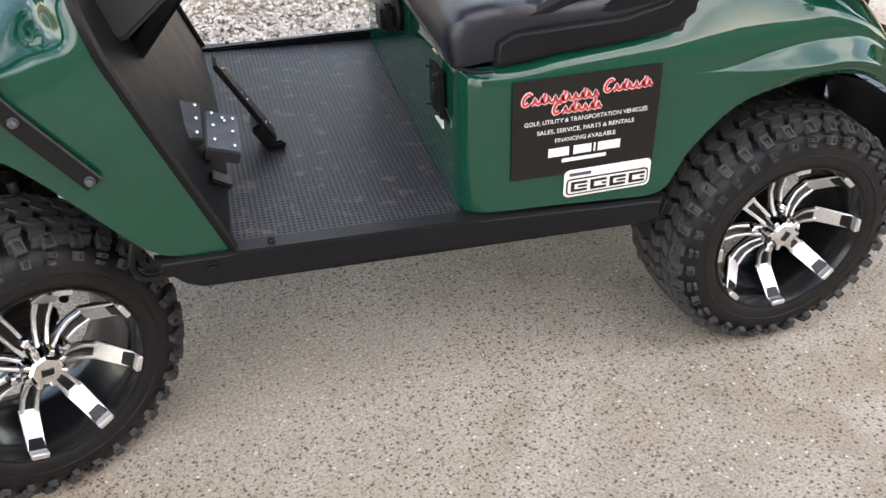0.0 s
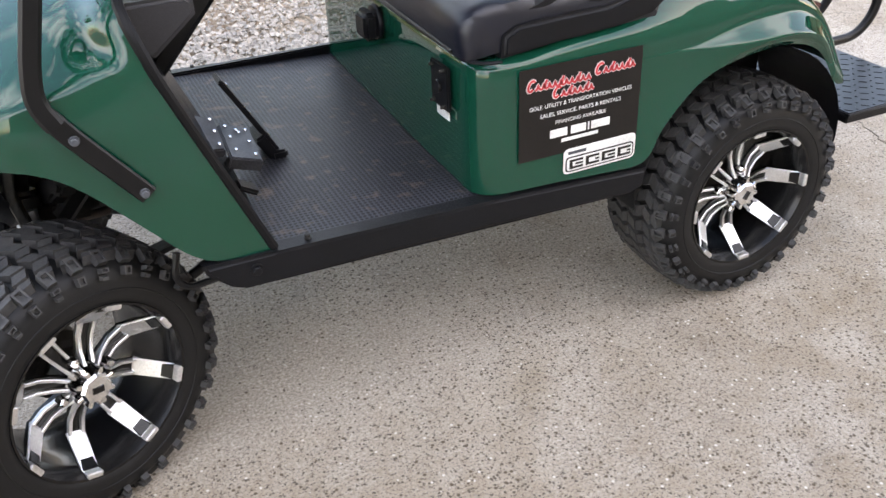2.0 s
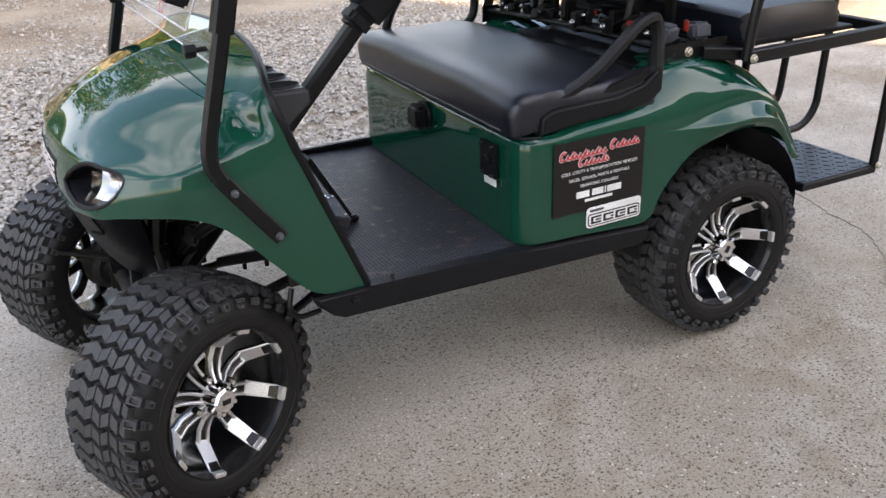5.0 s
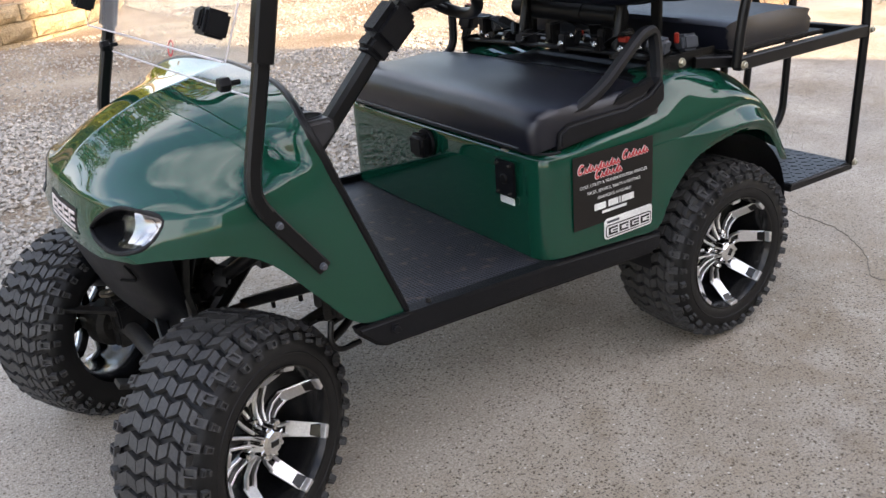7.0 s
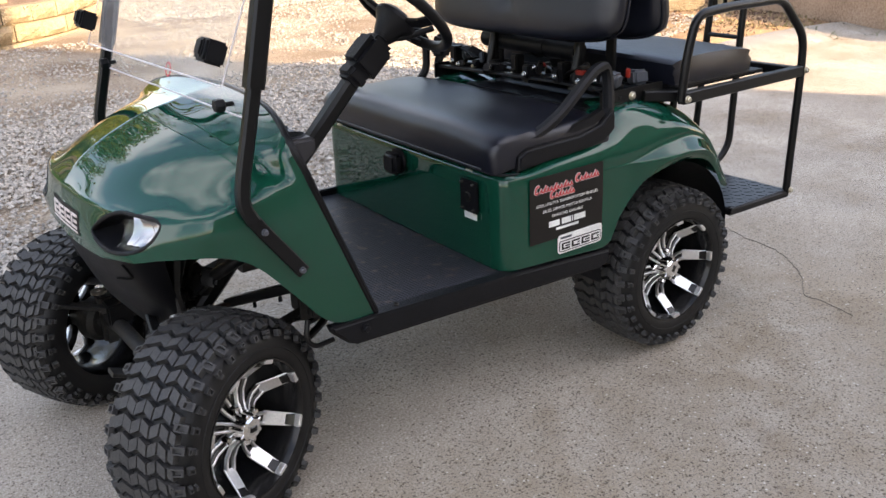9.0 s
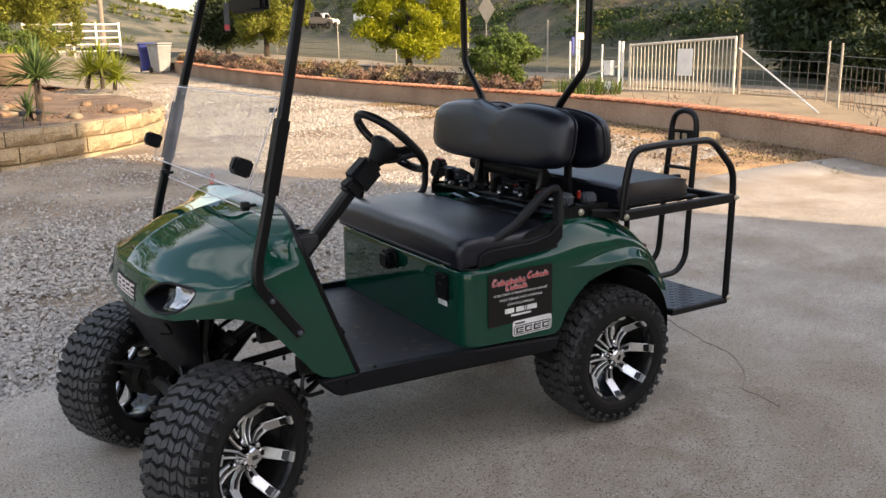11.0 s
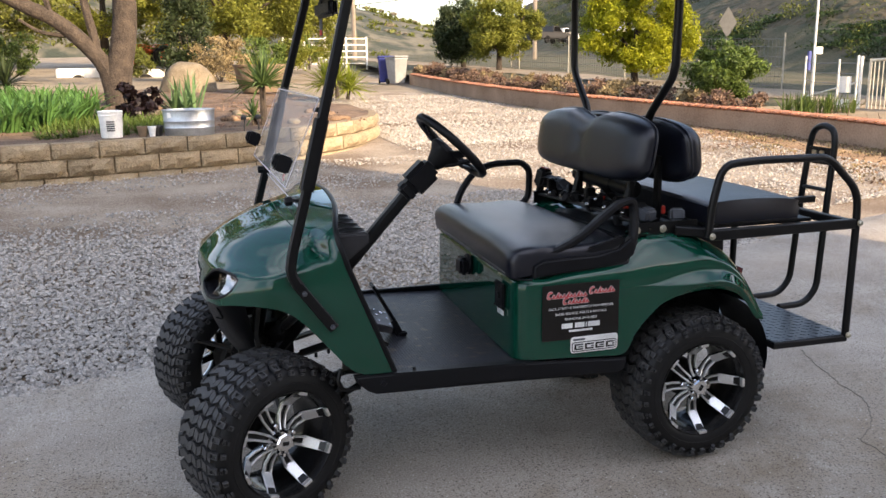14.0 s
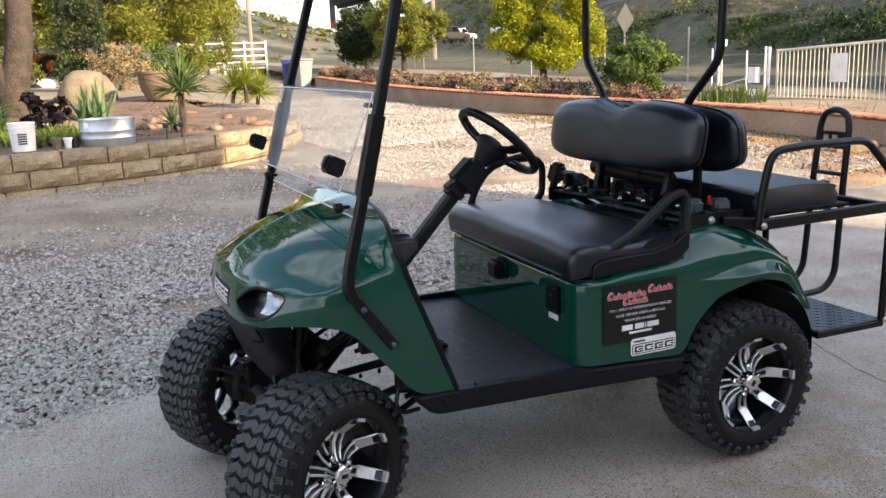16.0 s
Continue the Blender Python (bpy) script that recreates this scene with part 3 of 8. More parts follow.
# front cowl: stations from the nose's lower edge back to the dash, x, half width and height;
# the third point of each lies on the crease along the fender, station BROW on the crease over the lamps
COWL = [
    [(-0.165, 0.355, 0.768), (-0.174, 0.315, 0.762), (-0.181, 0.265, 0.757), (-0.186, 0.19, 0.752), (-0.1895, 0.09, 0.747), (-0.191, 0, 0.745)],
    [(-0.135, 0.42, 0.773), (-0.150, 0.395, 0.788), (-0.165, 0.355, 0.802), (-0.182, 0.25, 0.805), (-0.191, 0.12, 0.805), (-0.194, 0, 0.805)],
    [(-0.10, 0.46, 0.781), (-0.090, 0.470, 0.825), (-0.076, 0.462, 0.868), (-0.125, 0.375, 0.881), (-0.168, 0.20, 0.884), (-0.184, 0, 0.888)],
    [(-0.06, 0.50, 0.786), (-0.048, 0.514, 0.833), (-0.034, 0.510, 0.876), (-0.066, 0.40, 0.899), (-0.112, 0.21, 0.924), (-0.135, 0, 0.939)],
    [(0.0, 0.54, 0.787), (0.008, 0.554, 0.84), (0.020, 0.550, 0.882), (-0.012, 0.425, 0.913), (-0.055, 0.235, 0.955), (-0.075, 0, 0.980)],
    [(0.07, 0.562, 0.768), (0.077, 0.568, 0.84), (0.085, 0.558, 0.897), (0.050, 0.44, 0.937), (0.010, 0.25, 0.984), (-0.005, 0, 1.014)],
    [(0.13, 0.565, 0.715), (0.137, 0.570, 0.84), (0.145, 0.558, 0.908), (0.115, 0.465, 0.958), (0.085, 0.265, 1.012), (0.070, 0, 1.043)],
    [(0.21, 0.565, 0.62), (0.197, 0.569, 0.84), (0.205, 0.558, 0.925), (0.190, 0.490, 0.988), (0.18, 0.285, 1.038), (0.17, 0, 1.066)],
    [(0.30, 0.565, 0.525), (0.245, 0.568, 0.80), (0.235, 0.558, 0.936), (0.217, 0.508, 1.008), (0.228, 0.295, 1.058), (0.232, 0, 1.079)],
    [(0.428, 0.565, 0.515), (0.300, 0.566, 0.84), (0.264, 0.556, 0.946), (0.246, 0.514, 1.022), (0.262, 0.43, 1.056), (0.285, 0.28, 1.078), (0.300, 0, 1.088)],
]
BROW, N_SIDE, N_TOP = 2, 34, 54


def full(st):
    near = [(x, C - h, z) for x, h, z in st]
    return near + [(x, C + h, z) for x, h, z in st[-2::-1]]


def half_row(st):
    """One station's points from the lower edge to the crease and on to the middle."""
    side, top = spline(st[:3], N_SIDE), spline(st[2:], N_TOP)
    return np.concatenate([side, top[1:]])


LAMP = spline([(0.226, 0.820), (0.268, 0.852), (0.330, 0.880), (0.390, 0.882), (0.448, 0.875), (0.464, 0.860), (0.448, 0.822), (0.410, 0.797), (0.340, 0.787), (0.262, 0.797), (0.226, 0.820)], 61)
LIGHT_C = (0.355, 0.832)
LAMP_ANGLE = np.arctan2(LAMP[:-1, 1] - LIGHT_C[1], LAMP[:-1, 0] - LIGHT_C[0])
LAMP_REACH = np.hypot(LAMP[:-1, 1] - LIGHT_C[1], LAMP[:-1, 0] - LIGHT_C[0])
LAMP_ORDER = np.argsort(LAMP_ANGLE)


def light_shape(h, z):
    """Below 1 inside the headlight opening, as seen from ahead."""
    u, w = h - LIGHT_C[0], z - LIGHT_C[1]
    return math.hypot(u, w) / float(np.interp(math.atan2(w, u), LAMP_ANGLE[LAMP_ORDER], LAMP_REACH[LAMP_ORDER], period=2 * math.pi))


def in_light(c):
    return c.x < 0.0 and light_shape(abs(c.y - C), c.z) < 1.0


def eased(rows, along, across):
    """Rows of points with the waves between stations ironed out, ends kept."""
    r = np.array(rows, float)
    for _ in range(along):
        r[1:-1] = 0.5 * r[1:-1] + 0.25 * (r[:-2] + r[2:])
    for _ in range(across):
        r[:, 1:-1] = 0.5 * r[:, 1:-1] + 0.25 * (r[:, :-2] + r[:, 2:])
    return r


def lofted(stations, n):
    return np.swapaxes(np.array([spline(stations[:, j], n) for j in range(stations.shape[1])]), 0, 1)


half = np.array([half_row(st) for st in COWL])
nose_rows, hood_rows = lofted(half[:BROW + 1], 30), eased(lofted(half[BROW:], 96), 22, 0)
near_rows = eased(np.concatenate([nose_rows, hood_rows[1:]]), 2, 2)
# a fold pressed in between the roof post and the back edge, above the fender crease
for row in near_rows:
    for q in row:
        if q[0] > 0.10 and q[1] > 0.40:
            above = min(1.0, max(0.0, (q[2] - 0.925) / 0.016))
            q[1] -= 0.034 * above * math.exp(-((q[0] - 0.192) / 0.034) ** 2 - ((q[2] - 0.955) / 0.042) ** 2)
far_rows = near_rows[:, -2::-1].copy()
near_rows[:, :, 1], far_rows[:, :, 1] = C - near_rows[:, :, 1], C + far_rows[:, :, 1]
cowl_rows = np.concatenate([near_rows, far_rows], 1)
part("front_cowl", grid_mesh(cowl_rows, -0.006, in_light), PAINT, cart, "glossy dark green front cowl", smooth=50)


def on_cowl(y, z):
    """The cowl's x where the line along x at y and z meets its front."""
    flat = cowl_rows.reshape(-1, 3)
    near = flat[flat[:, 0] < 0.06]
    d = (near[:, 1] - y) ** 2 + (near[:, 2] - z) ** 2
    k = np.argsort(d)[:4]
    w = 1 / (d[k] + 1e-7)
    return float((near[k, 0] * w).sum() / w.sum())


# headlights, each in a black bowl
for side, word in ((-1, "near"), (1, "far")):
    ring = []
    for i in range(60):
        a = 2 * math.pi * i / 60
        lo, hi = 0.0, 0.2
        for _ in range(24):
            r = (lo + hi) / 2
            if light_shape(LIGHT_C[0] + r * math.cos(a), LIGHT_C[1] + r * math.sin(a)) < 1:
                lo = r
            else:
                hi = r
        h, z = LIGHT_C[0] + r * math.cos(a), LIGHT_C[1] + r * math.sin(a)
        y = C + side * h
        ring.append(Vector((on_cowl(y, z), y, z)))
    mid = sum(ring, Vector()) / len(ring)
    bezel = part("headlight_bezel", sweep([p + Vector((-0.002, 0, 0)) for p in ring], circle(0.0062, 8), True), BLACK, cart, "black headlight surround")
    rows = []
    for k, (scale, deep) in enumerate(((1.0, 0.0), (0.93, 0.03), (0.8, 0.055), (0.5, 0.068), (0.02, 0.07))):
        rows.append([mid + (p - mid) * scale + Vector((deep, -side * 0.2 * deep, 0)) for p in ring + ring[:1]])
    part("bowl", grid_mesh(rows), BLACK, bezel)
    # a bright faceted reflector behind a clear lens fills the outer half of the bowl
    lens_rows, mirror_rows = [], []
    for i in range(11):
        z = 0.800 + 0.066 * i / 10
        h0, h1 = 0.348 + 0.010 * math.sin(math.pi * i / 10), 0.418 + 0.030 * math.sin(math.pi * (0.18 + 0.72 * i / 10))
        lens_rows.append([(on_cowl(C + side * h, z) + 0.006, C + side * h, z) for h in np.linspace(h0, h1, 13)])
        mirror_rows.append([(on_cowl(C + side * h, z) + 0.030 + 0.012 * math.sin(math.pi * i / 10) * math.sin(math.pi * j / 12) ** 0.7 + 0.003 * (j % 3), C + side * h, z) for j, h in enumerate(np.linspace(h0, h1, 13))])
    part("lens", grid_mesh(lens_rows, 0.003), LENS, bezel, "clear headlight lens")
    part("reflector", grid_mesh(mirror_rows), REFLECTOR, bezel, "bright headlight reflector", smooth=15)

# nose badge: a dark plate bent over the nose, with a white rim and white block shapes
def on_nose(y0, y1, z0, z1, proud, n=9):
    rows = []
    for z in (z0, z1):
        rows.append([(on_cowl(y, z) - proud, y, z) for y in np.linspace(y0, y1, n)])
    return grid_mesh(rows, 0.002)


badge = part("nose_badge", on_nose(0.390, 0.640, 0.778, 0.848, 0.006, 17), WHITE, cart, "black and white nose badge")
part("badge_field", on_nose(0.393, 0.637, 0.781, 0.8455, 0.0085, 17), SIGN_BLACK, badge)
for k in range(4):
    y0 = 0.403 + k * 0.057
    for a, b, z0, z1 in ((0, 0.046, 0.829, 0.836), (0, 0.046, 0.797, 0.804), (0.037, 0.046, 0.804, 0.829), (0.0, 0.025, 0.813, 0.820)):
        part("badge_block", on_nose(y0 + a, y0 + b, z0, z1, 0.0105, 5), PALE_RIM, badge)
part("badge_line", on_nose(0.403, 0.630, 0.786, 0.790, 0.0105, 15), PALE_RIM, badge)

# black rubber trim down the back edge of the cowl, and the inner dash panel
edge = [tuple(p) for p in spline(full(COWL[-1]), 80)]
part("cowl_trim", sweep([(x + 0.004, y, z) for x, y, z in edge], rect(0.020, 0.020, 0.006), up=(0, 1, 0)), TRIM, cart, "black rubber edge trim")
n_edge = len(edge) // 2
rows = []
for k in range(9):
    t = k / 8
    rows.append([(edge[i][0] * (1 - t) + edge[-1 - i][0] * t + 0.02 * math.sin(math.pi * t), edge[i][1] * (1 - t) + edge[-1 - i][1] * t, edge[i][2] * (1 - t) + edge[-1 - i][2] * t) for i in range(n_edge + 1)])
part("dash_panel", grid_mesh(rows), BLACK, cart, "black plastic dash and kick panel")

# dash tray with four oval cup wells, their shaded depth painted as flat discs
tray = part("dash_tray", prism([(0.262, 0.984), (0.385, 0.985), (0.397, 0.975), (0.397, 0.945), (0.310, 0.875), (0.262, 0.870)], 0.155, 0.575, 0.010, 3), TRAY, cart, "black dash tray with oval wells")
for k in range(4):
    well = join(lathe([(0.046, 0.0), (0.047, 0.002), (0.044, 0.003), (0.043, -0.001), (0.042, -0.004)], 28, "z"))
    bmesh.ops.scale(well, vec=(1.12, 0.80, 1), verts=well.verts[:])
    ob = part("cup_rim", well, TRAY, tray)
    ob.location = (0.338, 0.212 + k * 0.100, 0.986)
    shade_disc = lathe([(0.044, 0.0), (0.0005, 0.0006)], 28, "z")
    bmesh.ops.scale(shade_disc, vec=(1.12, 0.80, 1), verts=shade_disc.verts[:])
    ob = part("cup_shade_disc", shade_disc, VOID, tray)
    ob.location = (0.338, 0.212 + k * 0.100, 0.987)

# lower black fascia under the nose
FASCIA = [
    [(-0.060, 0.365, 0.785), (-0.10, 0.370, 0.778), (-0.148, 0.345, 0.766), (-0.178, 0.22, 0.752), (-0.186, 0, 0.745)],
    [(-0.045, 0.338, 0.70), (-0.078, 0.342, 0.70), (-0.128, 0.320, 0.695), (-0.160, 0.2, 0.680), (-0.172, 0, 0.672)],
    [(-0.02, 0.300, 0.60), (-0.04, 0.302, 0.60), (-0.085, 0.27, 0.60), (-0.115, 0.17, 0.58), (-0.13, 0, 0.565)],
    [(0.02, 0.235, 0.50), (0.01, 0.237, 0.50), (-0.02, 0.21, 0.50), (-0.05, 0.13, 0.475), (-0.06, 0, 0.465)],
    [(0.07, 0.17, 0.42), (0.05, 0.17, 0.42), (0.03, 0.15, 0.42), (0.0, 0.09, 0.405), (-0.005, 0, 0.40)],
]
part("fascia_seam", sweep([tuple(p) for p in spline([(-0.151, C - 0.322, 0.742), (-0.141, C - 0.330, 0.722), (-0.134, C - 0.326, 0.700), (-0.152, C - 0.26, 0.686)], 20)], circle(0.003, 6)), VOID, cart)
part("front_fascia", loft([full(s) for s in FASCIA], 41, 22, 0.005), BLACK, cart, "black plastic lower front fascia")

# floor with its pattern of dimples, and rocker panels
part("floor_mat", prism([(0.40, 0.495), (0.40, 0.5145), (0.43, 0.5135), (0.965, 0.4935), (0.965, 0.480)], -0.0075, 2 * C - 0.012, 0.0), FLOOR_MAT, cart, "black rubber floor mat with dimples and dried mud")
part("floor_lip", box(0.42, 0.945, 2 * C - 0.014, 2 * C + 0.012, 0.485, 0.522, 0.005), BLACK, cart)
ROCKER = [(0.285, 0.517), (0.292, 0.495), (0.335, 0.455), (0.365, 0.442), (0.80, 0.432), (1.30, 0.408), (1.335, 0.420), (1.345, 0.468), (0.92, 0.496), (0.43, 0.515)]
for y0, y1 in ((-0.047, -0.008), (2 * C + 0.008, 2 * C + 0.047)):
    rk = part("rocker_panel", prism(ROCKER, y0, y1, 0.009, 3), BLACK, cart, "black plastic rocker panel")
    bolt((0.388, y0 - 0.001 if y0 < 0 else y1 + 0.001, 0.486), 0.010, rk, BLACK, out=-1 if y0 < 0 else 1)
    bolt((0.505, (y0 + y1) / 2 + 0.003, 0.5115), 0.006, rk, DIRTY, "z", 1)

# seat box and rear body in one skin: stations from the front's middle round the corner and back to the tail
def side_station(x, zb, yb, lip, ledge, zt, crest_y, crest_z, flare=0.0):
    """Points up one station in four strips that meet in creases: arch lip, ledge over it, side wall, shoulder."""
    return [[(x, yb, zb), (x, -0.037 - flare * 0.9, zb + (lip - zb) * 0.5), (x, -0.038 - flare, lip)],
            [(x, -0.038 - flare, lip), (x, -0.038 - flare * 0.48, lip + (ledge - lip) * 0.46), (x, -0.0365, ledge)],
            [(x, -0.0365, ledge), (x, -0.037, (ledge + zt) / 2), (x, -0.032, zt)],
            [(x, -0.032, zt), (x, crest_y * 0.42 - 0.012, zt + (crest_z - zt) * 0.62), (x, crest_y, crest_z), (x, crest_y + 0.14, crest_z - 0.008), (x, 0.34, crest_z - 0.03)]]


def front_station(x, y, nx, ny):
    """A station on the box's front or corner, whose outward way is (nx, ny)."""
    strips = [[(0.0, 0.499), (0.001, 0.62), (0.002, 0.735)], [(0.002, 0.735), (0.0022, 0.740), (0.0024, 0.745)], [(0.0024, 0.745), (0.004, 0.768), (0.008, 0.786)],
              [(0.008, 0.786), (0.025, 0.799), (0.060, 0.802), (0.12, 0.802), (0.20, 0.80)]]
    return [[(x - nx * d, y - ny * d, z) for d, z in st] for st in strips]


corner = []
for k in range(7):
    a = math.pi / 2 * k / 6
    corner.append((0.955 - 0.063 * math.cos(a), 0.025 - 0.063 * math.sin(a), -math.cos(a), -math.sin(a)))
FRONT = [front_station(0.889, C, -1, 0), front_station(0.890, 0.30, -1, 0), front_station(0.892, 0.10, -1, 0)] + [front_station(*c) for c in corner]
REAR = FRONT + [
    side_station(1.02, 0.496, -0.039, 0.735, 0.745, 0.790, 0.03, 0.808),
    side_station(1.10, 0.492, -0.039, 0.736, 0.745, 0.797, 0.03, 0.822),
    side_station(1.22, 0.484, -0.040, 0.738, 0.745, 0.802, 0.035, 0.838),
    side_station(1.335, 0.484, -0.041, 0.739, 0.745, 0.803, 0.05, 0.868),
    side_station(1.375, 0.556, -0.042, 0.740, 0.745, 0.803, 0.06, 0.888),
    side_station(1.44, 0.630, -0.044, 0.740, 0.746, 0.805, 0.07, 0.910, 0.003),
    side_station(1.49, 0.672, -0.050, 0.739, 0.756, 0.808, 0.07, 0.916, 0.017),
    side_station(1.55, 0.696, -0.058, 0.740, 0.772, 0.814, 0.07, 0.917, 0.032),
    side_station(1.62, 0.710, -0.064, 0.742, 0.783, 0.822, 0.07, 0.909, 0.044),
    side_station(1.69, 0.714, -0.066, 0.745, 0.785, 0.824, 0.07, 0.893, 0.047),
    side_station(1.76, 0.702, -0.064, 0.736, 0.776, 0.806, 0.07, 0.862, 0.044),
    side_station(1.82, 0.674, -0.058, 0.704, 0.744, 0.772, 0.07, 0.822, 0.036),
    side_station(1.87, 0.624, -0.050, 0.654, 0.692, 0.716, 0.07, 0.768, 0.018),
    side_station(1.91, 0.568, -0.044, 0.596, 0.626, 0.650, 0.07, 0.706, 0.012),
    side_station(1.95, 0.553, -0.036, 0.562, 0.572, 0.580, 0.07, 0.600, 0.004),
]
body_rows = np.array([np.concatenate([spline(q, n)[(1 if k else 0):] for k, (q, n) in enumerate(zip(st, (18, 8, 9, 26)))]) for st in REAR])
body_rows = eased(lofted(body_rows, 170), 5, 1)


def skewed(p):
    """The seat box and its cushion lie slightly askew: their front edge runs back towards the far side."""
    return (p[0] + 0.036 * max(0.0, p[1]) / (2 * C) * max(0.0, min(1.0, (1.35 - p[0]) / 0.45)), p[1], p[2])


part("rear_body", grid_mesh([[skewed(q) for q in r] for r in body_rows]), PAINT, cart, "glossy dark green seat box and flared side panel", smooth=50)
part("rear_body", grid_mesh([[skewed(q) for q in both([tuple(q) for q in r])] for r in body_rows]), PAINT, cart)
plan = [(c[0], c[1]) for c in corner[::-1]] + [(0.892, 0.10), (0.890, 0.3), (0.889, C)]
plan = plan + [(x, 2 * C - y) for x, y in plan[-2::-1]]
part("seat_box_lip", sweep([skewed((x - 0.004, y, 0.806)) for x, y in plan], rect(0.012, 0.006, 0.002)), BLACK, cart)

# under-seat deck, rear deck and inner wheel well
part("rear_deck", box(1.28, 1.86, 0.30, 2 * C - 0.30, 0.70, 0.72, 0.004), DIRTY, cart)
part("wheel_well", grid_mesh([[(1.68 + 0.335 * math.cos(a), y, 0.385 + 0.30 * math.sin(a)) for a in np.linspace(-0.2, math.pi + 0.2, 24)] for y in (0.0, 0.30)]), BLACK, cart)
part("wheel_well", grid_mesh([[(1.68 + 0.335 * math.cos(a), y, 0.385 + 0.30 * math.sin(a)) for a in np.linspace(-0.2, math.pi + 0.2, 24)] for y in (2 * C, 2 * C - 0.30)]), BLACK, cart)
part("well_side", box(1.36, 1.98, 0.29, 0.30, 0.40, 0.86, 0.002), BLACK, cart)
part("well_side", box(1.36, 1.98, 2 * C - 0.30, 2 * C - 0.29, 0.40, 0.86, 0.002), BLACK, cart)
for y in (0.035, 2 * C - 0.035):
    lamp = part("tail_lamp", moved(prism([(0, -0.024), (0.018, -0.030), (0.028, 0.0), (0.014, 0.028), (-0.008, 0.024)], -0.016, 0.016, 0.005), Matrix.Translation((1.862, y, 0.742)) @ pose(0, 0, 0, 0, 35, 0)), LENS_RED, cart, "red tail lamp")
    part("lamp_base", box(1.850, 1.866, y - 0.018, y + 0.018, 0.705, 0.765, 0.004), BLACK, lamp)
part("charge_flap", box(1.44, 1.475, 0.055, 0.10, 0.922, 0.925, 0.001), PAINT, cart)

# seat cushion
SEAT = []
for y, dz, dx in ((-0.012, -0.050, 0.03), (-0.006, -0.014, 0.010), (0.03, 0.0, 0.0), (0.25, 0.012, 0.0), (C, 0.010, 0.0)):
    SEAT.append([(1.36 - dx * 0.5, y, 0.82), (1.365 - dx * 0.5, y, 0.885 + dz), (1.30, y, 0.915 + dz), (1.12, y, 0.912 + dz * 0.9), (0.95, y, 0.918 + dz), (0.885 + dx, y, 0.905 + dz),
                 (0.862 + dx, y, 0.875 + dz * 0.6), (0.862 + dx, y, 0.84), (0.868 + dx, y, 0.808)])
SEAT.insert(0, [(x, -0.008, 0.800 + 0.22 * (z - 0.806)) for x, y, z in SEAT[0]])
SEAT = SEAT + [both(s) for s in SEAT[-2::-1]]
SEAT = [[skewed((x + 0.014 * max(0.0, (1.2 - x) / 0.33), y, z)) for x, y, z in s] for s in SEAT]
seat = part("seat_cushion", loft(SEAT, 40, 72), VINYL, cart, "black vinyl bench cushion")
part("seat_base", box(0.925, 1.36, 0.03, 2 * C - 0.03, 0.802, 0.83, 0.006), BLACK, cart)
part("seat_piping", tube([skewed((0.880, y, 0.815)) for y in np.linspace(0.05, 2 * C - 0.05, 12)], 0.004, 0, 6), VINYL, seat)
for y in (0.115, 0.95):
    part("seat_clip", box(0.876 + 0.032 * y, 0.884 + 0.032 * y, y - 0.016, y + 0.016, 0.796, 0.802, 0.002), ZINC, cart)


# hip restraints at both ends of the seat
def hip(flip):
    f = both if flip else (lambda p: p)
    y = 0.008
    arc = [(0.965, y, 0.835), (0.972, y, 0.872), (1.06, y, 0.893), (1.16, y + 0.006, 0.935), (1.26, y + 0.018, 1.005), (1.335, y + 0.03, 1.052), (1.392, y + 0.04, 1.058),
           (1.405, y + 0.04, 1.02), (1.398, y + 0.025, 0.93), (1.375, y + 0.008, 0.862), (1.30, y, 0.835)]
    frame_ob = part("hip_restraint", sweep(rounded(f(arc), 0.05, 4), rect(0.036, 0.030, 0.008)), BLACK, cart, "black moulded hip restraint")
    low = [(0.962, 0.802), (0.966, 0.85), (1.0, 0.868), (1.10, 0.872), (1.22, 0.873), (1.31, 0.893), (1.36, 0.93), (1.375, 0.91), (1.375, 0.865), (1.34, 0.838), (1.25, 0.822), (1.10, 0.815)]
    y0, y1 = (-0.024, 0.020) if not flip else (2 * C - 0.020, 2 * C + 0.024)
    part("restraint_base", prism(low, y0, y1, 0.009, 3), BLACK, frame_ob)
    inner = [(1.16, 0.885), (1.20, 0.905), (1.33, 0.935), (1.34, 0.915), (1.29, 0.888), (1.2, 0.878)]
    part("restraint_web", prism(inner, y0 + 0.012, y1 - 0.006, 0.004), BLACK, frame_ob)


hip(False)
far_arc = [(1.005, 2 * C - 0.03, 0.87), (1.03, 2 * C - 0.03, 0.965), (1.10, 2 * C - 0.03, 1.062), (1.19, 2 * C - 0.03, 1.098), (1.345, 2 * C - 0.03, 1.100), (1.388, 2 * C - 0.03, 1.06), (1.385, 2 * C - 0.03, 0.91), (1.28, 2 * C - 0.03, 0.87)]
far_hip = part("hip_restraint", sweep(rounded(far_arc, 0.06, 5), rect(0.032, 0.030, 0.010)), BLACK, cart, "black moulded hip restraint")
part("restraint_base", box(1.05, 1.38, 2 * C - 0.05, 2 * C - 0.012, 0.82, 0.875, 0.012, 3), BLACK, far_hip)


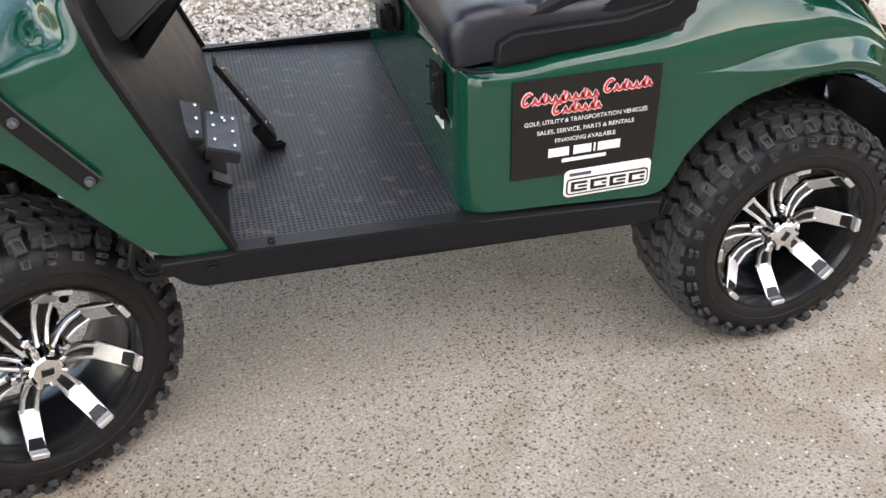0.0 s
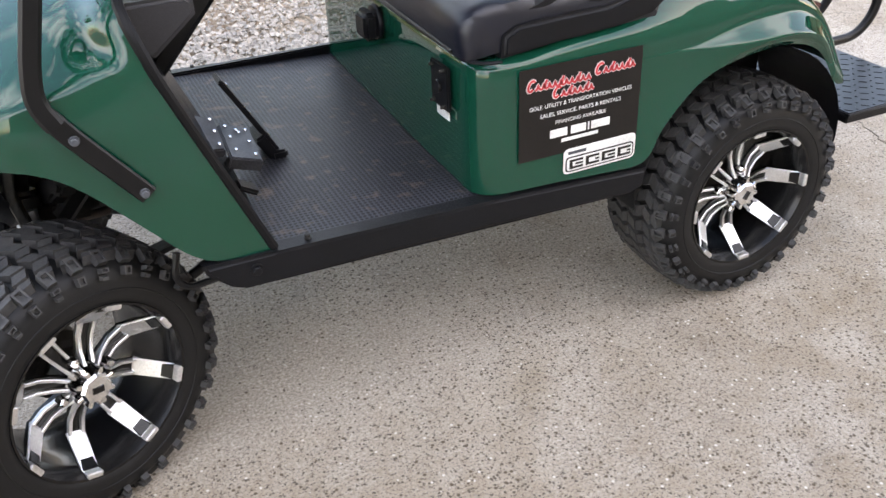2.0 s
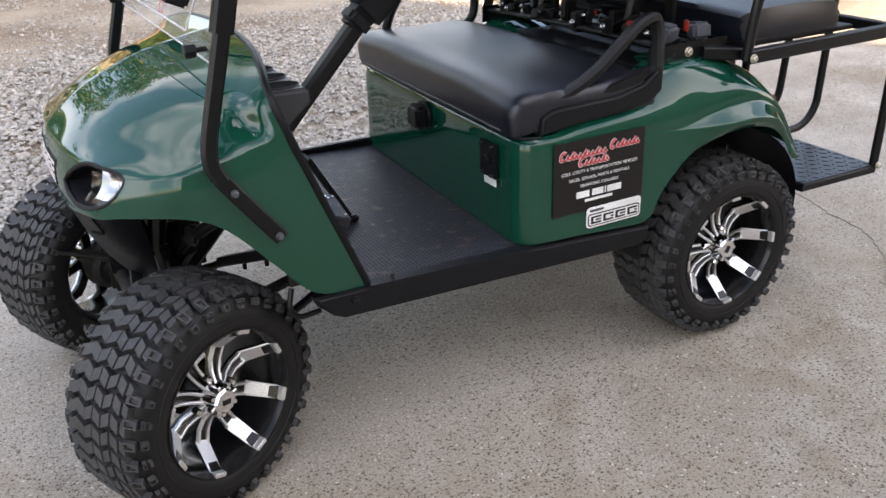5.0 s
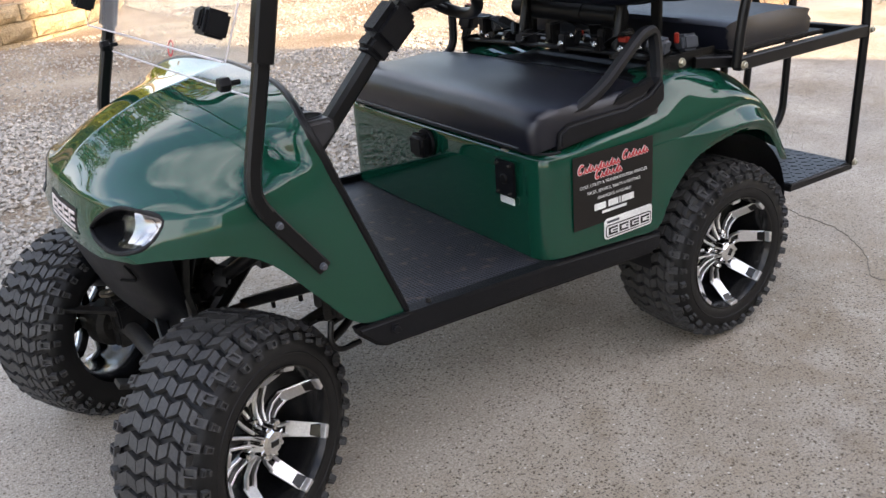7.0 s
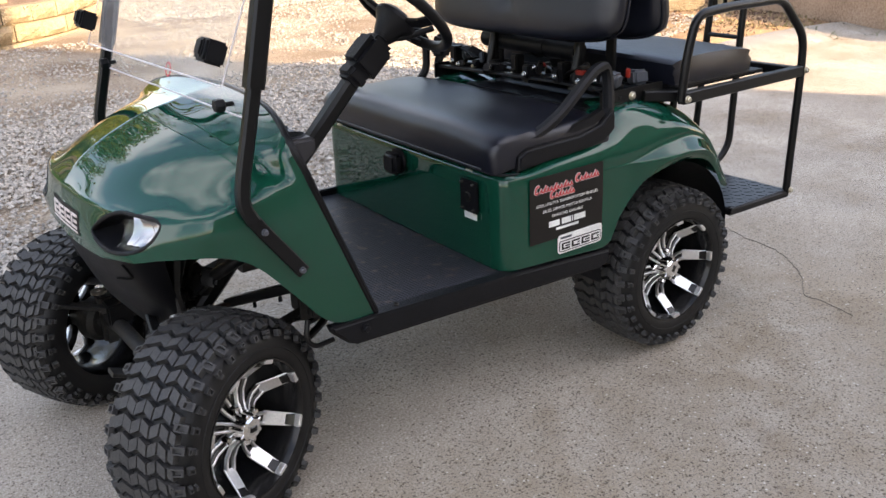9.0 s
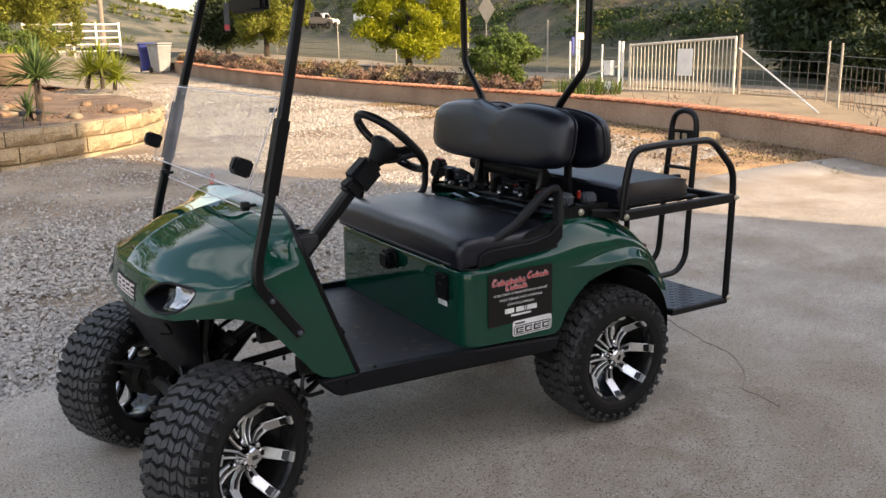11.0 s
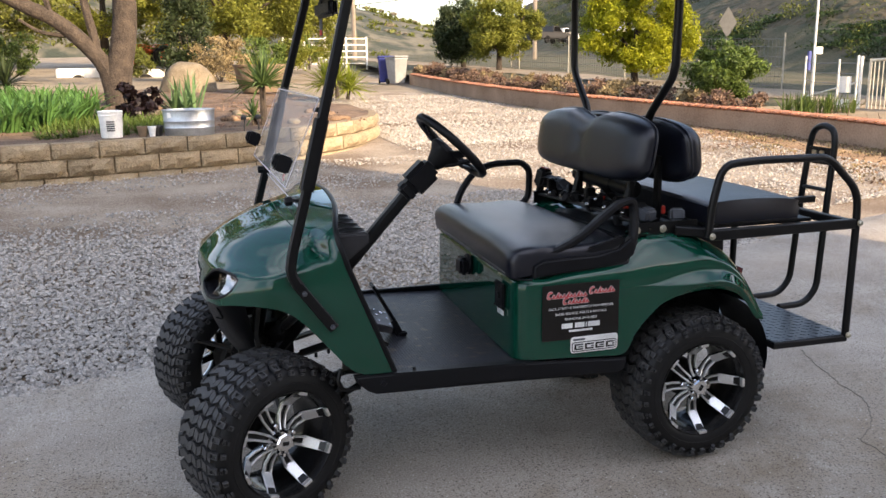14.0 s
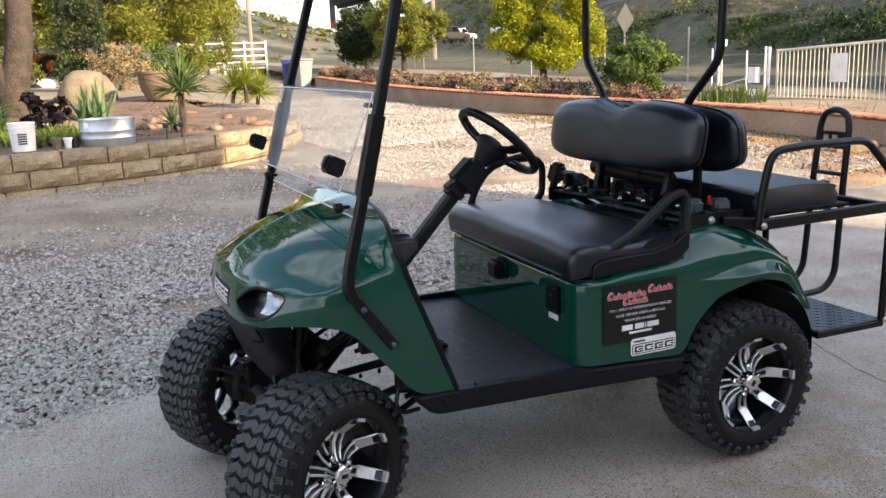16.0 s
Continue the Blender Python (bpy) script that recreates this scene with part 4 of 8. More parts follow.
# seat backs: a two-lobed pad with piping
def pad(name, x_face, x_back, y0, y1, z0, z1, lean, label, notch=0.045):
    n = 96
    ring = []
    for i in range(n):
        a = 2 * math.pi * i / n
        c, s = math.cos(a), math.sin(a)
        y = math.copysign(abs(c) ** 0.42, c)
        z = math.copysign(abs(s) ** 0.50, s)
        top = notch / ((z1 - z0) / 2) * math.exp(-((y / 0.17) ** 2)) * max(0, z)
        ring.append((y, z - top - 0.10 * max(0, z) * y * y))
    hy, hz, cy, cz = (y1 - y0) / 2, (z1 - z0) / 2, (y0 + y1) / 2, (z0 + z1) / 2
    w = x_back - x_face
    rows = []
    for sc, t in ((0.02, 0.0), (0.10, 0.0), (0.20, 0.0), (0.30, 0.0), (0.40, 0.003), (0.50, 0.01), (0.62, 0.02), (0.72, 0.045), (0.82, 0.09), (0.93, 0.22), (0.985, 0.42), (1.0, 0.62), (0.995, 0.78), (0.97, 0.92), (0.90, 1.0), (0.02, 1.0)):
        rows.append([(x_face + w * t + lean * (z * hz * sc) + 0.022 * math.exp(-((y * sc / 0.11) ** 2)) * (1 - t) * max(0.0, 0.75 + 0.25 * z * sc), cy + y * hy * (sc if sc > 0.5 else sc), cz + z * hz * (1 - (1 - sc) * 1.0)) for y, z in ring + ring[:1]])
    ob = part(name, grid_mesh(rows), VINYL, cart, label)
    part("piping", sweep([(x_face + w * 0.80 + lean * z * hz, cy + y * hy * 1.002, cz + z * hz * 1.004) for y, z in ring], circle(0.0045, 6), True), VINYL, ob)
    return ob


pad("seat_back", 1.395, 1.500, 0.035, 2 * C - 0.035, 1.108, 1.372, 0.16, "black vinyl two-lobed front seat back", 0.040)
pad("rear_seat_back", 1.725, 1.615, 0.035, 2 * C - 0.035, 1.095, 1.352, -0.12, "black vinyl rear seat back")

# seat back posts and the roof's rear struts
for m in (lambda p: p, both):
    part("roof_strut", sweep(rounded(m([(1.49, 0.30, 0.93), (1.558, 0.300, 1.20), (1.578, 0.262, 1.360), (1.586, 0.096, 1.525), (1.586, 0.090, 1.70), (1.586, 0.088, 1.90)]), 0.05), circle(0.0165, 12)), STEEL_BLACK, cart, "black steel rear roof strut")
    part("seat_post", box(1.515, 1.535, m([(0, 0.30, 0)])[0][1] - 0.018, m([(0, 0.30, 0)])[0][1] + 0.018, 0.94, 1.20, 0.003), STEEL_BLACK, cart)
    part("seat_post", box(1.60, 1.62, m([(0, 0.23, 0)])[0][1] - 0.018, m([(0, 0.23, 0)])[0][1] + 0.018, 0.93, 1.20, 0.003), STEEL_BLACK, cart)
    # front roof posts with their straps on the cowl's side
    strap = m([(0.222, -0.048, 0.70), (0.122, -0.050, 0.838), (0.092, -0.046, 0.885)])
    post = m([(0.104, -0.050, 0.862), (0.083, -0.046, 0.905), (0.091, -0.042, 0.96), (0.155, -0.030, 1.185), (0.213, -0.016, 1.40), (0.275, 0.012, 1.62), (0.352, 0.050, 1.903)])
    ps = part("roof_post", sweep(rounded(post, 0.05, 4), rect(0.028, 0.034, 0.006), up=(1, 0, 0)), STEEL_BLACK, cart, "black steel front roof post")
    part("strap", sweep(rounded(strap, 0.03), rect(0.036, 0.010, 0.003), up=(0, 1, 0)), STEEL_BLACK, ps)
    s = -1 if m(strap)[0][1] == strap[0][1] and strap[0][1] < C else 1
    s = -1 if strap[0][1] < C else 1
    for t in (0.06, 0.96):
        a, b = Vector(strap[0]), Vector(strap[1])
        p = a.lerp(b, t)
        bolt((p.x, p.y + s * 0.005, p.z), 0.007, ps, GREY_PLASTIC, "y", s)
    part("channel", sweep(m([(0.150, -0.034, 1.175), (0.212, -0.018, 1.405)]), rect(0.040, 0.046, 0.006), up=(1, 0, 0)), STEEL_BLACK, ps)

# roof canopy, ribbed underneath
roof_rows = []
for k, (inset, z) in enumerate(((0.05, 1.9050), (0.02, 1.8930), (0.0, 1.8900), (-0.006, 1.9000), (0.004, 1.9200), (0.05, 1.9430), (0.15, 1.9560), (0.30, 1.9630))):
    x0, x1, y0, y1 = 0.150 + inset, 1.665 - inset, -0.065 + inset, 2 * C + 0.065 - inset
    r = max(0.02, 0.12 - inset * 0.3)
    ring = []
    for cx, cy, a0 in ((x1 - r, y0 + r, -90), (x1 - r, y1 - r, 0), (x0 + r, y1 - r, 90), (x0 + r, y0 + r, 180)):
        for j in range(7):
            a = radians(a0 + 90 * j / 6)
            ring.append((cx + r * math.cos(a), cy + r * math.sin(a), z))
    roof_rows.append(ring + ring[:1])
roof_bm = grid_mesh(roof_rows)
top_ring = [v for v in roof_bm.verts if v.co.z > 1.9629]
bmesh.ops.contextual_create(roof_bm, geom=top_ring)
roof = part("roof_canopy", roof_bm, BLACK, cart, "black roof canopy, ribbed underneath")
part("roof_liner", box(0.19, 1.62, -0.02, 2 * C + 0.02, 1.9010, 1.9080, 0.002), BLACK, roof)
for k in range(16):
    y = 0.0 + k * (2 * C) / 15
    part("rib", box(0.21, 1.60, y - 0.014, y + 0.014, 1.8940, 1.9015, 0.003), RIB_GREY, roof)
part("drip_rail", tube([(1.05, 2 * C + 0.02, 1.8980), (1.2, 2 * C + 0.03, 1.8780), (1.5, 2 * C + 0.03, 1.8780), (1.62, 2 * C + 0.02, 1.8980)], 0.014, 0.05), STEEL_BLACK, roof)

# fold-down windscreen: the lower sheet, and the upper one folded forward
def sheet(name, a, b, y0, y1, label, t=0.005):
    (ax, az), (bx_, bz) = a, b
    d = Vector((bx_ - ax, 0, bz - az))
    n = Vector((d.z, 0, -d.x)).normalized() * t
    ys = [y0, y1]
    bm = bmesh.new()
    v = [bm.verts.new((ax + i * d.x + k * n.x, ys[j], az + i * d.z + k * n.z)) for k in (0, 1) for i, j in ((0, 0), (0, 1), (1, 1), (1, 0))]
    for q in ((0, 1, 2, 3), (7, 6, 5, 4), (0, 4, 5, 1), (1, 5, 6, 2), (2, 6, 7, 3), (3, 7, 4, 0)):
        bm.faces.new([v[i] for i in q])
    bmesh.ops.recalc_face_normals(bm, faces=bm.faces[:])
    bmesh.ops.bevel(bm, geom=bm.edges[:], offset=0.001, segments=1, affect="EDGES")
    ob = part(name, bm, GLASS, cart, label)
    ob.visible_shadow = False
    return ob


STICKER = (0.1445, 0.52, 1.158)
screen = sheet("windscreen_lower", (0.137, 1.100), (0.222, 1.462), 0.0, 2 * C, "clear acrylic lower windscreen")
fold = sheet("windscreen_upper", (0.084, 1.185), (0.208, 1.472), -0.01, 2 * C + 0.01, "clear acrylic upper windscreen, folded down")
# pale tubes paint the glint along the clear sheets' edges
for nm, x_, z_, ob_ in (("edge", 0.1375, 1.1005, screen), ("edge", 0.0845, 1.1855, fold), ("edge", 0.2075, 1.4715, fold)):
    part(nm, tube([(x_, 0.002, z_), (x_, 2 * C - 0.002, z_)], 0.0023, 0, 6), EDGE_GLINT, ob_)
for y_ in (-0.009, 2 * C + 0.009):
    part("edge", tube([(0.0845, y_, 1.1855), (0.2075, y_, 1.4715)], 0.0014, 0, 6), EDGE_GLINT, fold)
part("sticker", moved(lathe([(0.016, 0.0), (0.016, 0.0012), (0.021, 0.0012), (0.021, 0.0), (0.016, 0.0)], 24, "x"), Matrix.Translation((STICKER[0], STICKER[1], STICKER[2])) @ pose(0, 0, 0, 0, 13, 0)), RED, screen, "round red and white sticker")
part("hinge", tube([(0.214, 0.0, 1.474), (0.214, 2 * C, 1.474)], 0.006, 0, 8), GLASS, screen)
for y in (0.025, 2 * C - 0.025):
    clip = part("screen_clip", join(box(-0.026, 0.026, -0.032, 0.032, -0.028, 0.028, 0.006), box(-0.034, -0.020, -0.018, 0.018, -0.018, 0.024, 0.005)), BLACK, fold, "black rubber clip")
    clip.matrix_basis = pose(0.083, y, 1.262, 0, 24, 0)
    part("latch", box(0.195, 0.222, y + (0.02 if y < C else -0.02) - 0.006, y + (0.02 if y < C else -0.02) + 0.006, 1.425, 1.440, 0.003), BLACK, screen)
    k = part("clamp_knob", join(disc(0.017, 0, 0.026, 6, "x"), disc(0.006, 0.026, 0.05, 10, "x")), BLACK, screen)
    k.location = (0.09, y + (0.045 if y < C else -0.045), 1.128)

# mirror under the roof's front edge
mirror = part("mirror_arm", tube([(0.36, C + 0.06, 1.90), (0.34, C + 0.06, 1.845), (0.33, C + 0.06, 1.80)], 0.012), BLACK, cart)
part("mirror_housing", box(0.318, 0.350, C - 0.17, C + 0.17, 1.75, 1.815, 0.014, 3), BLACK, mirror, "black rear-view mirror")
part("mirror_glass", box(0.3505, 0.3525, C - 0.16, C + 0.16, 1.757, 1.808, 0.001), CHROME, mirror)

# steering column, wheel and stalk
COL_D = Vector((0.745, 0, 0.667)).normalized()
SW = Vector((0.722, 0.195, 1.278))
COL_FOOT = (0.062, 0.300)
RIM_N = Vector((0.70, 0, 0.714)).normalized()
col = part("steering_column", sweep([(COL_FOOT[0], COL_FOOT[1], 0.53), SW - COL_D * 0.16], rect(0.044, 0.048, 0.010), up=(0, 1, 0)), STEEL_BLACK, cart, "black steering column")
part("column_head", moved(join(box(-0.046, 0.046, -0.040, 0.040, -0.060, 0.055, 0.016, 4), box(-0.034, 0.034, -0.034, 0.034, -0.095, -0.050, 0.012, 3), box(-0.030, 0.026, 0.028, 0.070, -0.03, 0.045, 0.010)), Matrix.Translation(SW - COL_D * 0.16) @ pose(0, 0, 0, 0, 48.2, 0)), BLACK, col)
part("column_neck", sweep([SW - COL_D * 0.12, SW - COL_D * 0.02], circle(0.022, 12)), BLACK, col)
part("brake_stalk", tube([SW - COL_D * 0.10, SW - COL_D * 0.10 + Vector((0.06, -0.03, 0.0)), SW - COL_D * 0.08 + Vector((0.13, -0.05, 0.005))], 0.009, 0.02), BLACK, col)
e1, e2 = Vector((0, 1, 0)), RIM_N.cross(Vector((0, 1, 0)))
rim_pts = [SW + 0.153 * (math.cos(a) * e1 + math.sin(a) * e2) for a in np.linspace(0, 2 * math.pi, 48, endpoint=False)]
sw = part("steering_wheel", sweep(rim_pts, circle(0.0155, 10), True), TRIM, cart, "black rubber steering wheel")
for a in (20, 160, 270):
    a = radians(a + 25)
    d = math.cos(a) * e1 + math.sin(a) * e2
    part("spoke", sweep([SW + d * 0.03 - RIM_N * 0.030, SW + d * 0.10 - RIM_N * 0.022, SW + d * 0.150], rect(0.034, 0.012, 0.004), up=tuple(COL_D)), TRIM, sw)
hub = part("hub_cover", lathe([(0.0005, -0.012), (0.050, -0.014), (0.062, -0.024), (0.064, -0.036), (0.045, -0.060), (0.026, -0.10), (0.0005, -0.10)], 28, "x"), BLACK, sw)
hub.matrix_basis = Matrix.Translation(SW) @ COL_D.to_track_quat("X", "Z").to_matrix().to_4x4()

# pedals: a wide one with studs and the long hinged lever beside it
PEDAL = Matrix.Translation((0.448, 0.232, 0.632)) @ pose(0, 0, 0, 9, 19, 0)
BAR = Matrix.Translation((0.390, 0.240, 0.664)) @ pose(0, 0, 0, 13, 8, 0)
ped = part("brake_pedal", moved(join(box(-0.035, 0.035, -0.072, 0.070, -0.005, 0.006, 0.003), box(-0.035, 0.035, -0.074, -0.068, -0.022, 0.005, 0.002)), PEDAL), PEDAL_STEEL, cart, "black pedal with steel studs")
part("parking_bar", moved(join(box(-0.020, 0.020, -0.066, 0.062, -0.016, 0.006, 0.004), box(-0.024, -0.008, -0.060, 0.058, 0.004, 0.014, 0.004)), BAR), PEDAL_STEEL, ped)
part("pedal_pad", moved(box(-0.026, 0.026, -0.045, 0.005, -0.006, 0.006, 0.006), Matrix.Translation((0.430, 0.155, 0.575)) @ pose(0, 0, 0, 0, 30, 0)), RUBBER, ped)
part("pedal_arm", tube([(0.44, 0.21, 0.625), (0.395, 0.20, 0.585), (0.365, 0.20, 0.53)], 0.012), DIRTY, ped)
for m_, spots in ((PEDAL, ((-0.022, 0.058), (0.022, 0.050), (-0.02, 0.012), (0.020, 0.0), (-0.018, -0.040), (0.022, -0.052), (0.004, 0.036), (0.0, 0.046))), (BAR, ((0.010, 0.045), (0.010, 0.0), (0.010, -0.048)))):
    for u, v in spots:
        st = part("stud", disc(0.0042, 0, 0.004, 8, "z"), CHROME, ped)
        st.matrix_basis = m_ @ Matrix.Translation((u, v, 0.006))
GAS = Matrix.Translation((0.513, 0.415, 0.617)) @ pose(0, 0, 0, 0, 61, 0)
gas = part("accelerator_pedal", moved(join(box(-0.120, 0.115, -0.035, 0.035, -0.006, 0.006, 0.003), box(0.045, 0.118, -0.045, 0.040, -0.028, 0.004, 0.006)), GAS), BLACK, cart, "long black hinged pedal lever")
for u, v in ((-0.10, -0.02), (-0.085, 0.01), (-0.03, -0.02), (-0.01, -0.02), (0.06, -0.02), (0.08, 0.01)):
    st = part("stud", disc(0.004, 0, 0.004, 8, "z"), CHROME, gas)
    st.matrix_basis = GAS @ Matrix.Translation((u, v, 0.006))
part("pedal_hinge", box(0.545, 0.585, 0.365, 0.46, 0.506, 0.530, 0.006), BLACK, gas)

# switch knob, key plate and sticker on the seat box
knob = part("direction_switch", join(lathe([(0.0005, 0), (0.044, 0), (0.046, -0.006), (0.043, -0.012), (0.0005, -0.012)], 28, "x"), moved(box(-0.05, -0.01, -0.038, 0.038, -0.040, 0.034, 0.012, 3), Matrix.Identity(4))), BLACK, cart, "black direction switch knob")
knob.location = (0.904, 0.535, 0.742)
kp = part("key_plate", box(0.880, 0.890, 0.078, 0.162, 0.664, 0.768, 0.003), BLACK, cart, "black key switch plate")
part("key_switch", disc(0.015, 0.874, 0.882, 16, "x"), STEEL_BLACK, kp).location = (0, 0.12, 0.715)
part("plate_sticker", box(0.8865, 0.8895, 0.088, 0.150, 0.640, 0.660, 0.0005), WHITE, kp, "small white sticker")
for y in (0.093, 0.147):
    for z in (0.675, 0.758):
        bolt((0.880, y, z), 0.004, kp, DIRTY, "x", -1)


# side badge: a white rounded plate with dark block shapes
def plate(x0, x1, z0, z1, y, slant, r=0.008, t=0.002):
    pts = []
    for cx, cz, a0 in ((x1 - r, z1 - r, 0), (x0 + r, z1 - r, 90), (x0 + r, z0 + r, 180), (x1 - r, z0 + r, 270)):
        for j in range(4):
            a = radians(a0 + 30 * j)
            px, pz = cx + r * math.cos(a), cz + r * math.sin(a)
            pts.append((px, pz + slant * (px - x0)))
    return prism(pts, y, y - t, 0.0006, 1)


SIDE_Y = -0.0410
sb = part("side_badge", plate(1.106, 1.301, 0.508, 0.572, SIDE_Y, 0.0, 0.012), WHITE, cart, "white badge with black block letters")
part("badge_border", plate(1.111, 1.296, 0.513, 0.551, SIDE_Y - 0.002, 0.0, 0.009, 0.0008), SIGN_BLACK, sb)
part("badge_field", plate(1.1145, 1.2925, 0.5165, 0.5475, SIDE_Y - 0.0028, 0.0, 0.006, 0.0006), WHITE, sb)
for k in range(4):
    u = 1.121 + k * 0.0435
    part("block", join(*(box(u + a, u + b, SIDE_Y - 0.0042, SIDE_Y - 0.0032, c, d, 0) for a, b, c, d in ((0, 0.036, 0.5205, 0.526), (0, 0.036, 0.538, 0.5435), (0, 0.008, 0.526, 0.538), (0.016 + 0.01 * (k % 2), 0.036, 0.5295, 0.534)))), SIGN_BLACK, sb)
part("small_bar", box(1.117, 1.165, SIDE_Y - 0.003, SIDE_Y - 0.002, 0.557, 0.564, 0), GREY_PLASTIC, sb)


# wheels
TYRE = 1.018


def tread_blocks():
    bm = bmesh.new()
    n = 42

    def block(a, y, da, w, r0, r1, skew, hollow=False):
        vs = []
        for r, s in ((r0, 1.0), (r1, 0.93)):
            for u, v in ((-1, -1), (1, -1), (1, 1), (-1, 1)):
                ang = a + da * u * s / 2 + skew * v
                yy = y + w * v * s / 2
                vs.append(bm.verts.new((TYRE * r * math.cos(ang), yy, TYRE * r * math.sin(ang))))
        for q in ((0, 1, 5, 4), (1, 2, 6, 5), (2, 3, 7, 6), (3, 0, 4, 7)):
            bm.faces.new([vs[i] for i in q])
        if hollow:
            top = vs[4:]
            c = sum((v.co for v in top), Vector()) / 4
            inn = [bm.verts.new(c + (v.co - c) * 0.62) for v in top]
            low = [bm.verts.new(v.co * ((r1 - 0.004) / r1) if abs(v.co.y) < 9 else v.co) for v in inn]
            for i in range(4):
                bm.faces.new((top[i], top[(i + 1) % 4], inn[(i + 1) % 4], inn[i]))
                bm.faces.new((inn[i], inn[(i + 1) % 4], low[(i + 1) % 4], low[i]))
            bm.faces.new(low)
        else:
            bm.faces.new(vs[4:])

    # the outer shoulder, from the tread's edge towards the rim: radius and way along the axle
    SH = spline([(0.287, 0.088), (0.282, 0.108), (0.272, 0.121), (0.258, 0.1285), (0.245, 0.131)], 21)

    def shoulder_lug(a, s, t0, t1, wide, hollow):
        def at(t, da, lift):
            k_ = t * 20
            i_ = min(int(k_), 19)
            p = SH[i_] + (SH[i_ + 1] - SH[i_]) * (k_ - i_)
            d_ = SH[i_ + 1] - SH[i_]
            nrm = np.array([-d_[1], d_[0]]) * -1
            nrm = nrm / np.linalg.norm(nrm)
            if nrm[1] < 0:
                nrm = -nrm
            p = p + nrm * lift
            return (p[0] * math.cos(a + da), 0.07 + s * p[1], p[0] * math.sin(a + da))
        lo = [at(t, d_, -0.003) for t, d_ in ((t0, -wide), (t0, wide), (t1, wide), (t1, -wide))]
        hi = [at(t, d_, 0.0110) for t, d_ in ((t0 + 0.03, -wide * 0.82), (t0 + 0.03, wide * 0.82), (t1 - 0.03, wide * 0.82), (t1 - 0.03, -wide * 0.82))]
        lo, hi = [bm.verts.new(p) for p in lo], [bm.verts.new(p) for p in hi]
        for i_ in range(4):
            bm.faces.new((lo[i_], lo[(i_ + 1) % 4], hi[(i_ + 1) % 4], hi[i_]))
        if hollow:
            c_ = sum((v.co for v in hi), Vector()) / 4
            dn = sum((v.co for v in lo), Vector()) / 4 - c_
            inn = [bm.verts.new(c_ + (v.co - c_) * 0.62) for v in hi]
            low = [bm.verts.new(v.co + dn * 0.5) for v in inn]
            for i_ in range(4):
                bm.faces.new((hi[i_], hi[(i_ + 1) % 4], inn[(i_ + 1) % 4], inn[i_]))
                bm.faces.new((inn[i_], inn[(i_ + 1) % 4], low[(i_ + 1) % 4], low[i_]))
            bm.faces.new(low)
        else:
            bm.faces.new(hi)

    for k in range(n):
        a = 2 * math.pi * k / n
        # six columns of slanted blocks that zigzag across the crown
        for j in range(6):
            y = -0.0015 + j * 0.0286
            r1 = 0.2955 - 0.0012 * abs(j - 2.5) ** 1.5
            block(a, y, 0.106, 0.0268, 0.272, r1, 0.023 * (1 if j % 2 else -1))
        for s, yc in ((-1, -0.0255), (1, 0.1655)):
            block(a + 0.022, yc, 0.098, 0.019, 0.266, 0.2865, 0.014 * s)
    # hollow lugs that run down each shoulder, with one or two small ones below by turns
    for k in range(34):
        a = 2 * math.pi * k / 34
        for s in (-1, 1):
            shoulder_lug(a, s, 0.08, 0.56, 0.042, True)
            if k % 2:
                shoulder_lug(a + 0.005, s, 0.66, 0.93, 0.034, True)
            else:
                shoulder_lug(a + 0.005, s, 0.64, 0.80, 0.034, True)
                shoulder_lug(a + 0.011, s, 0.84, 0.99, 0.028, False)
    return bm


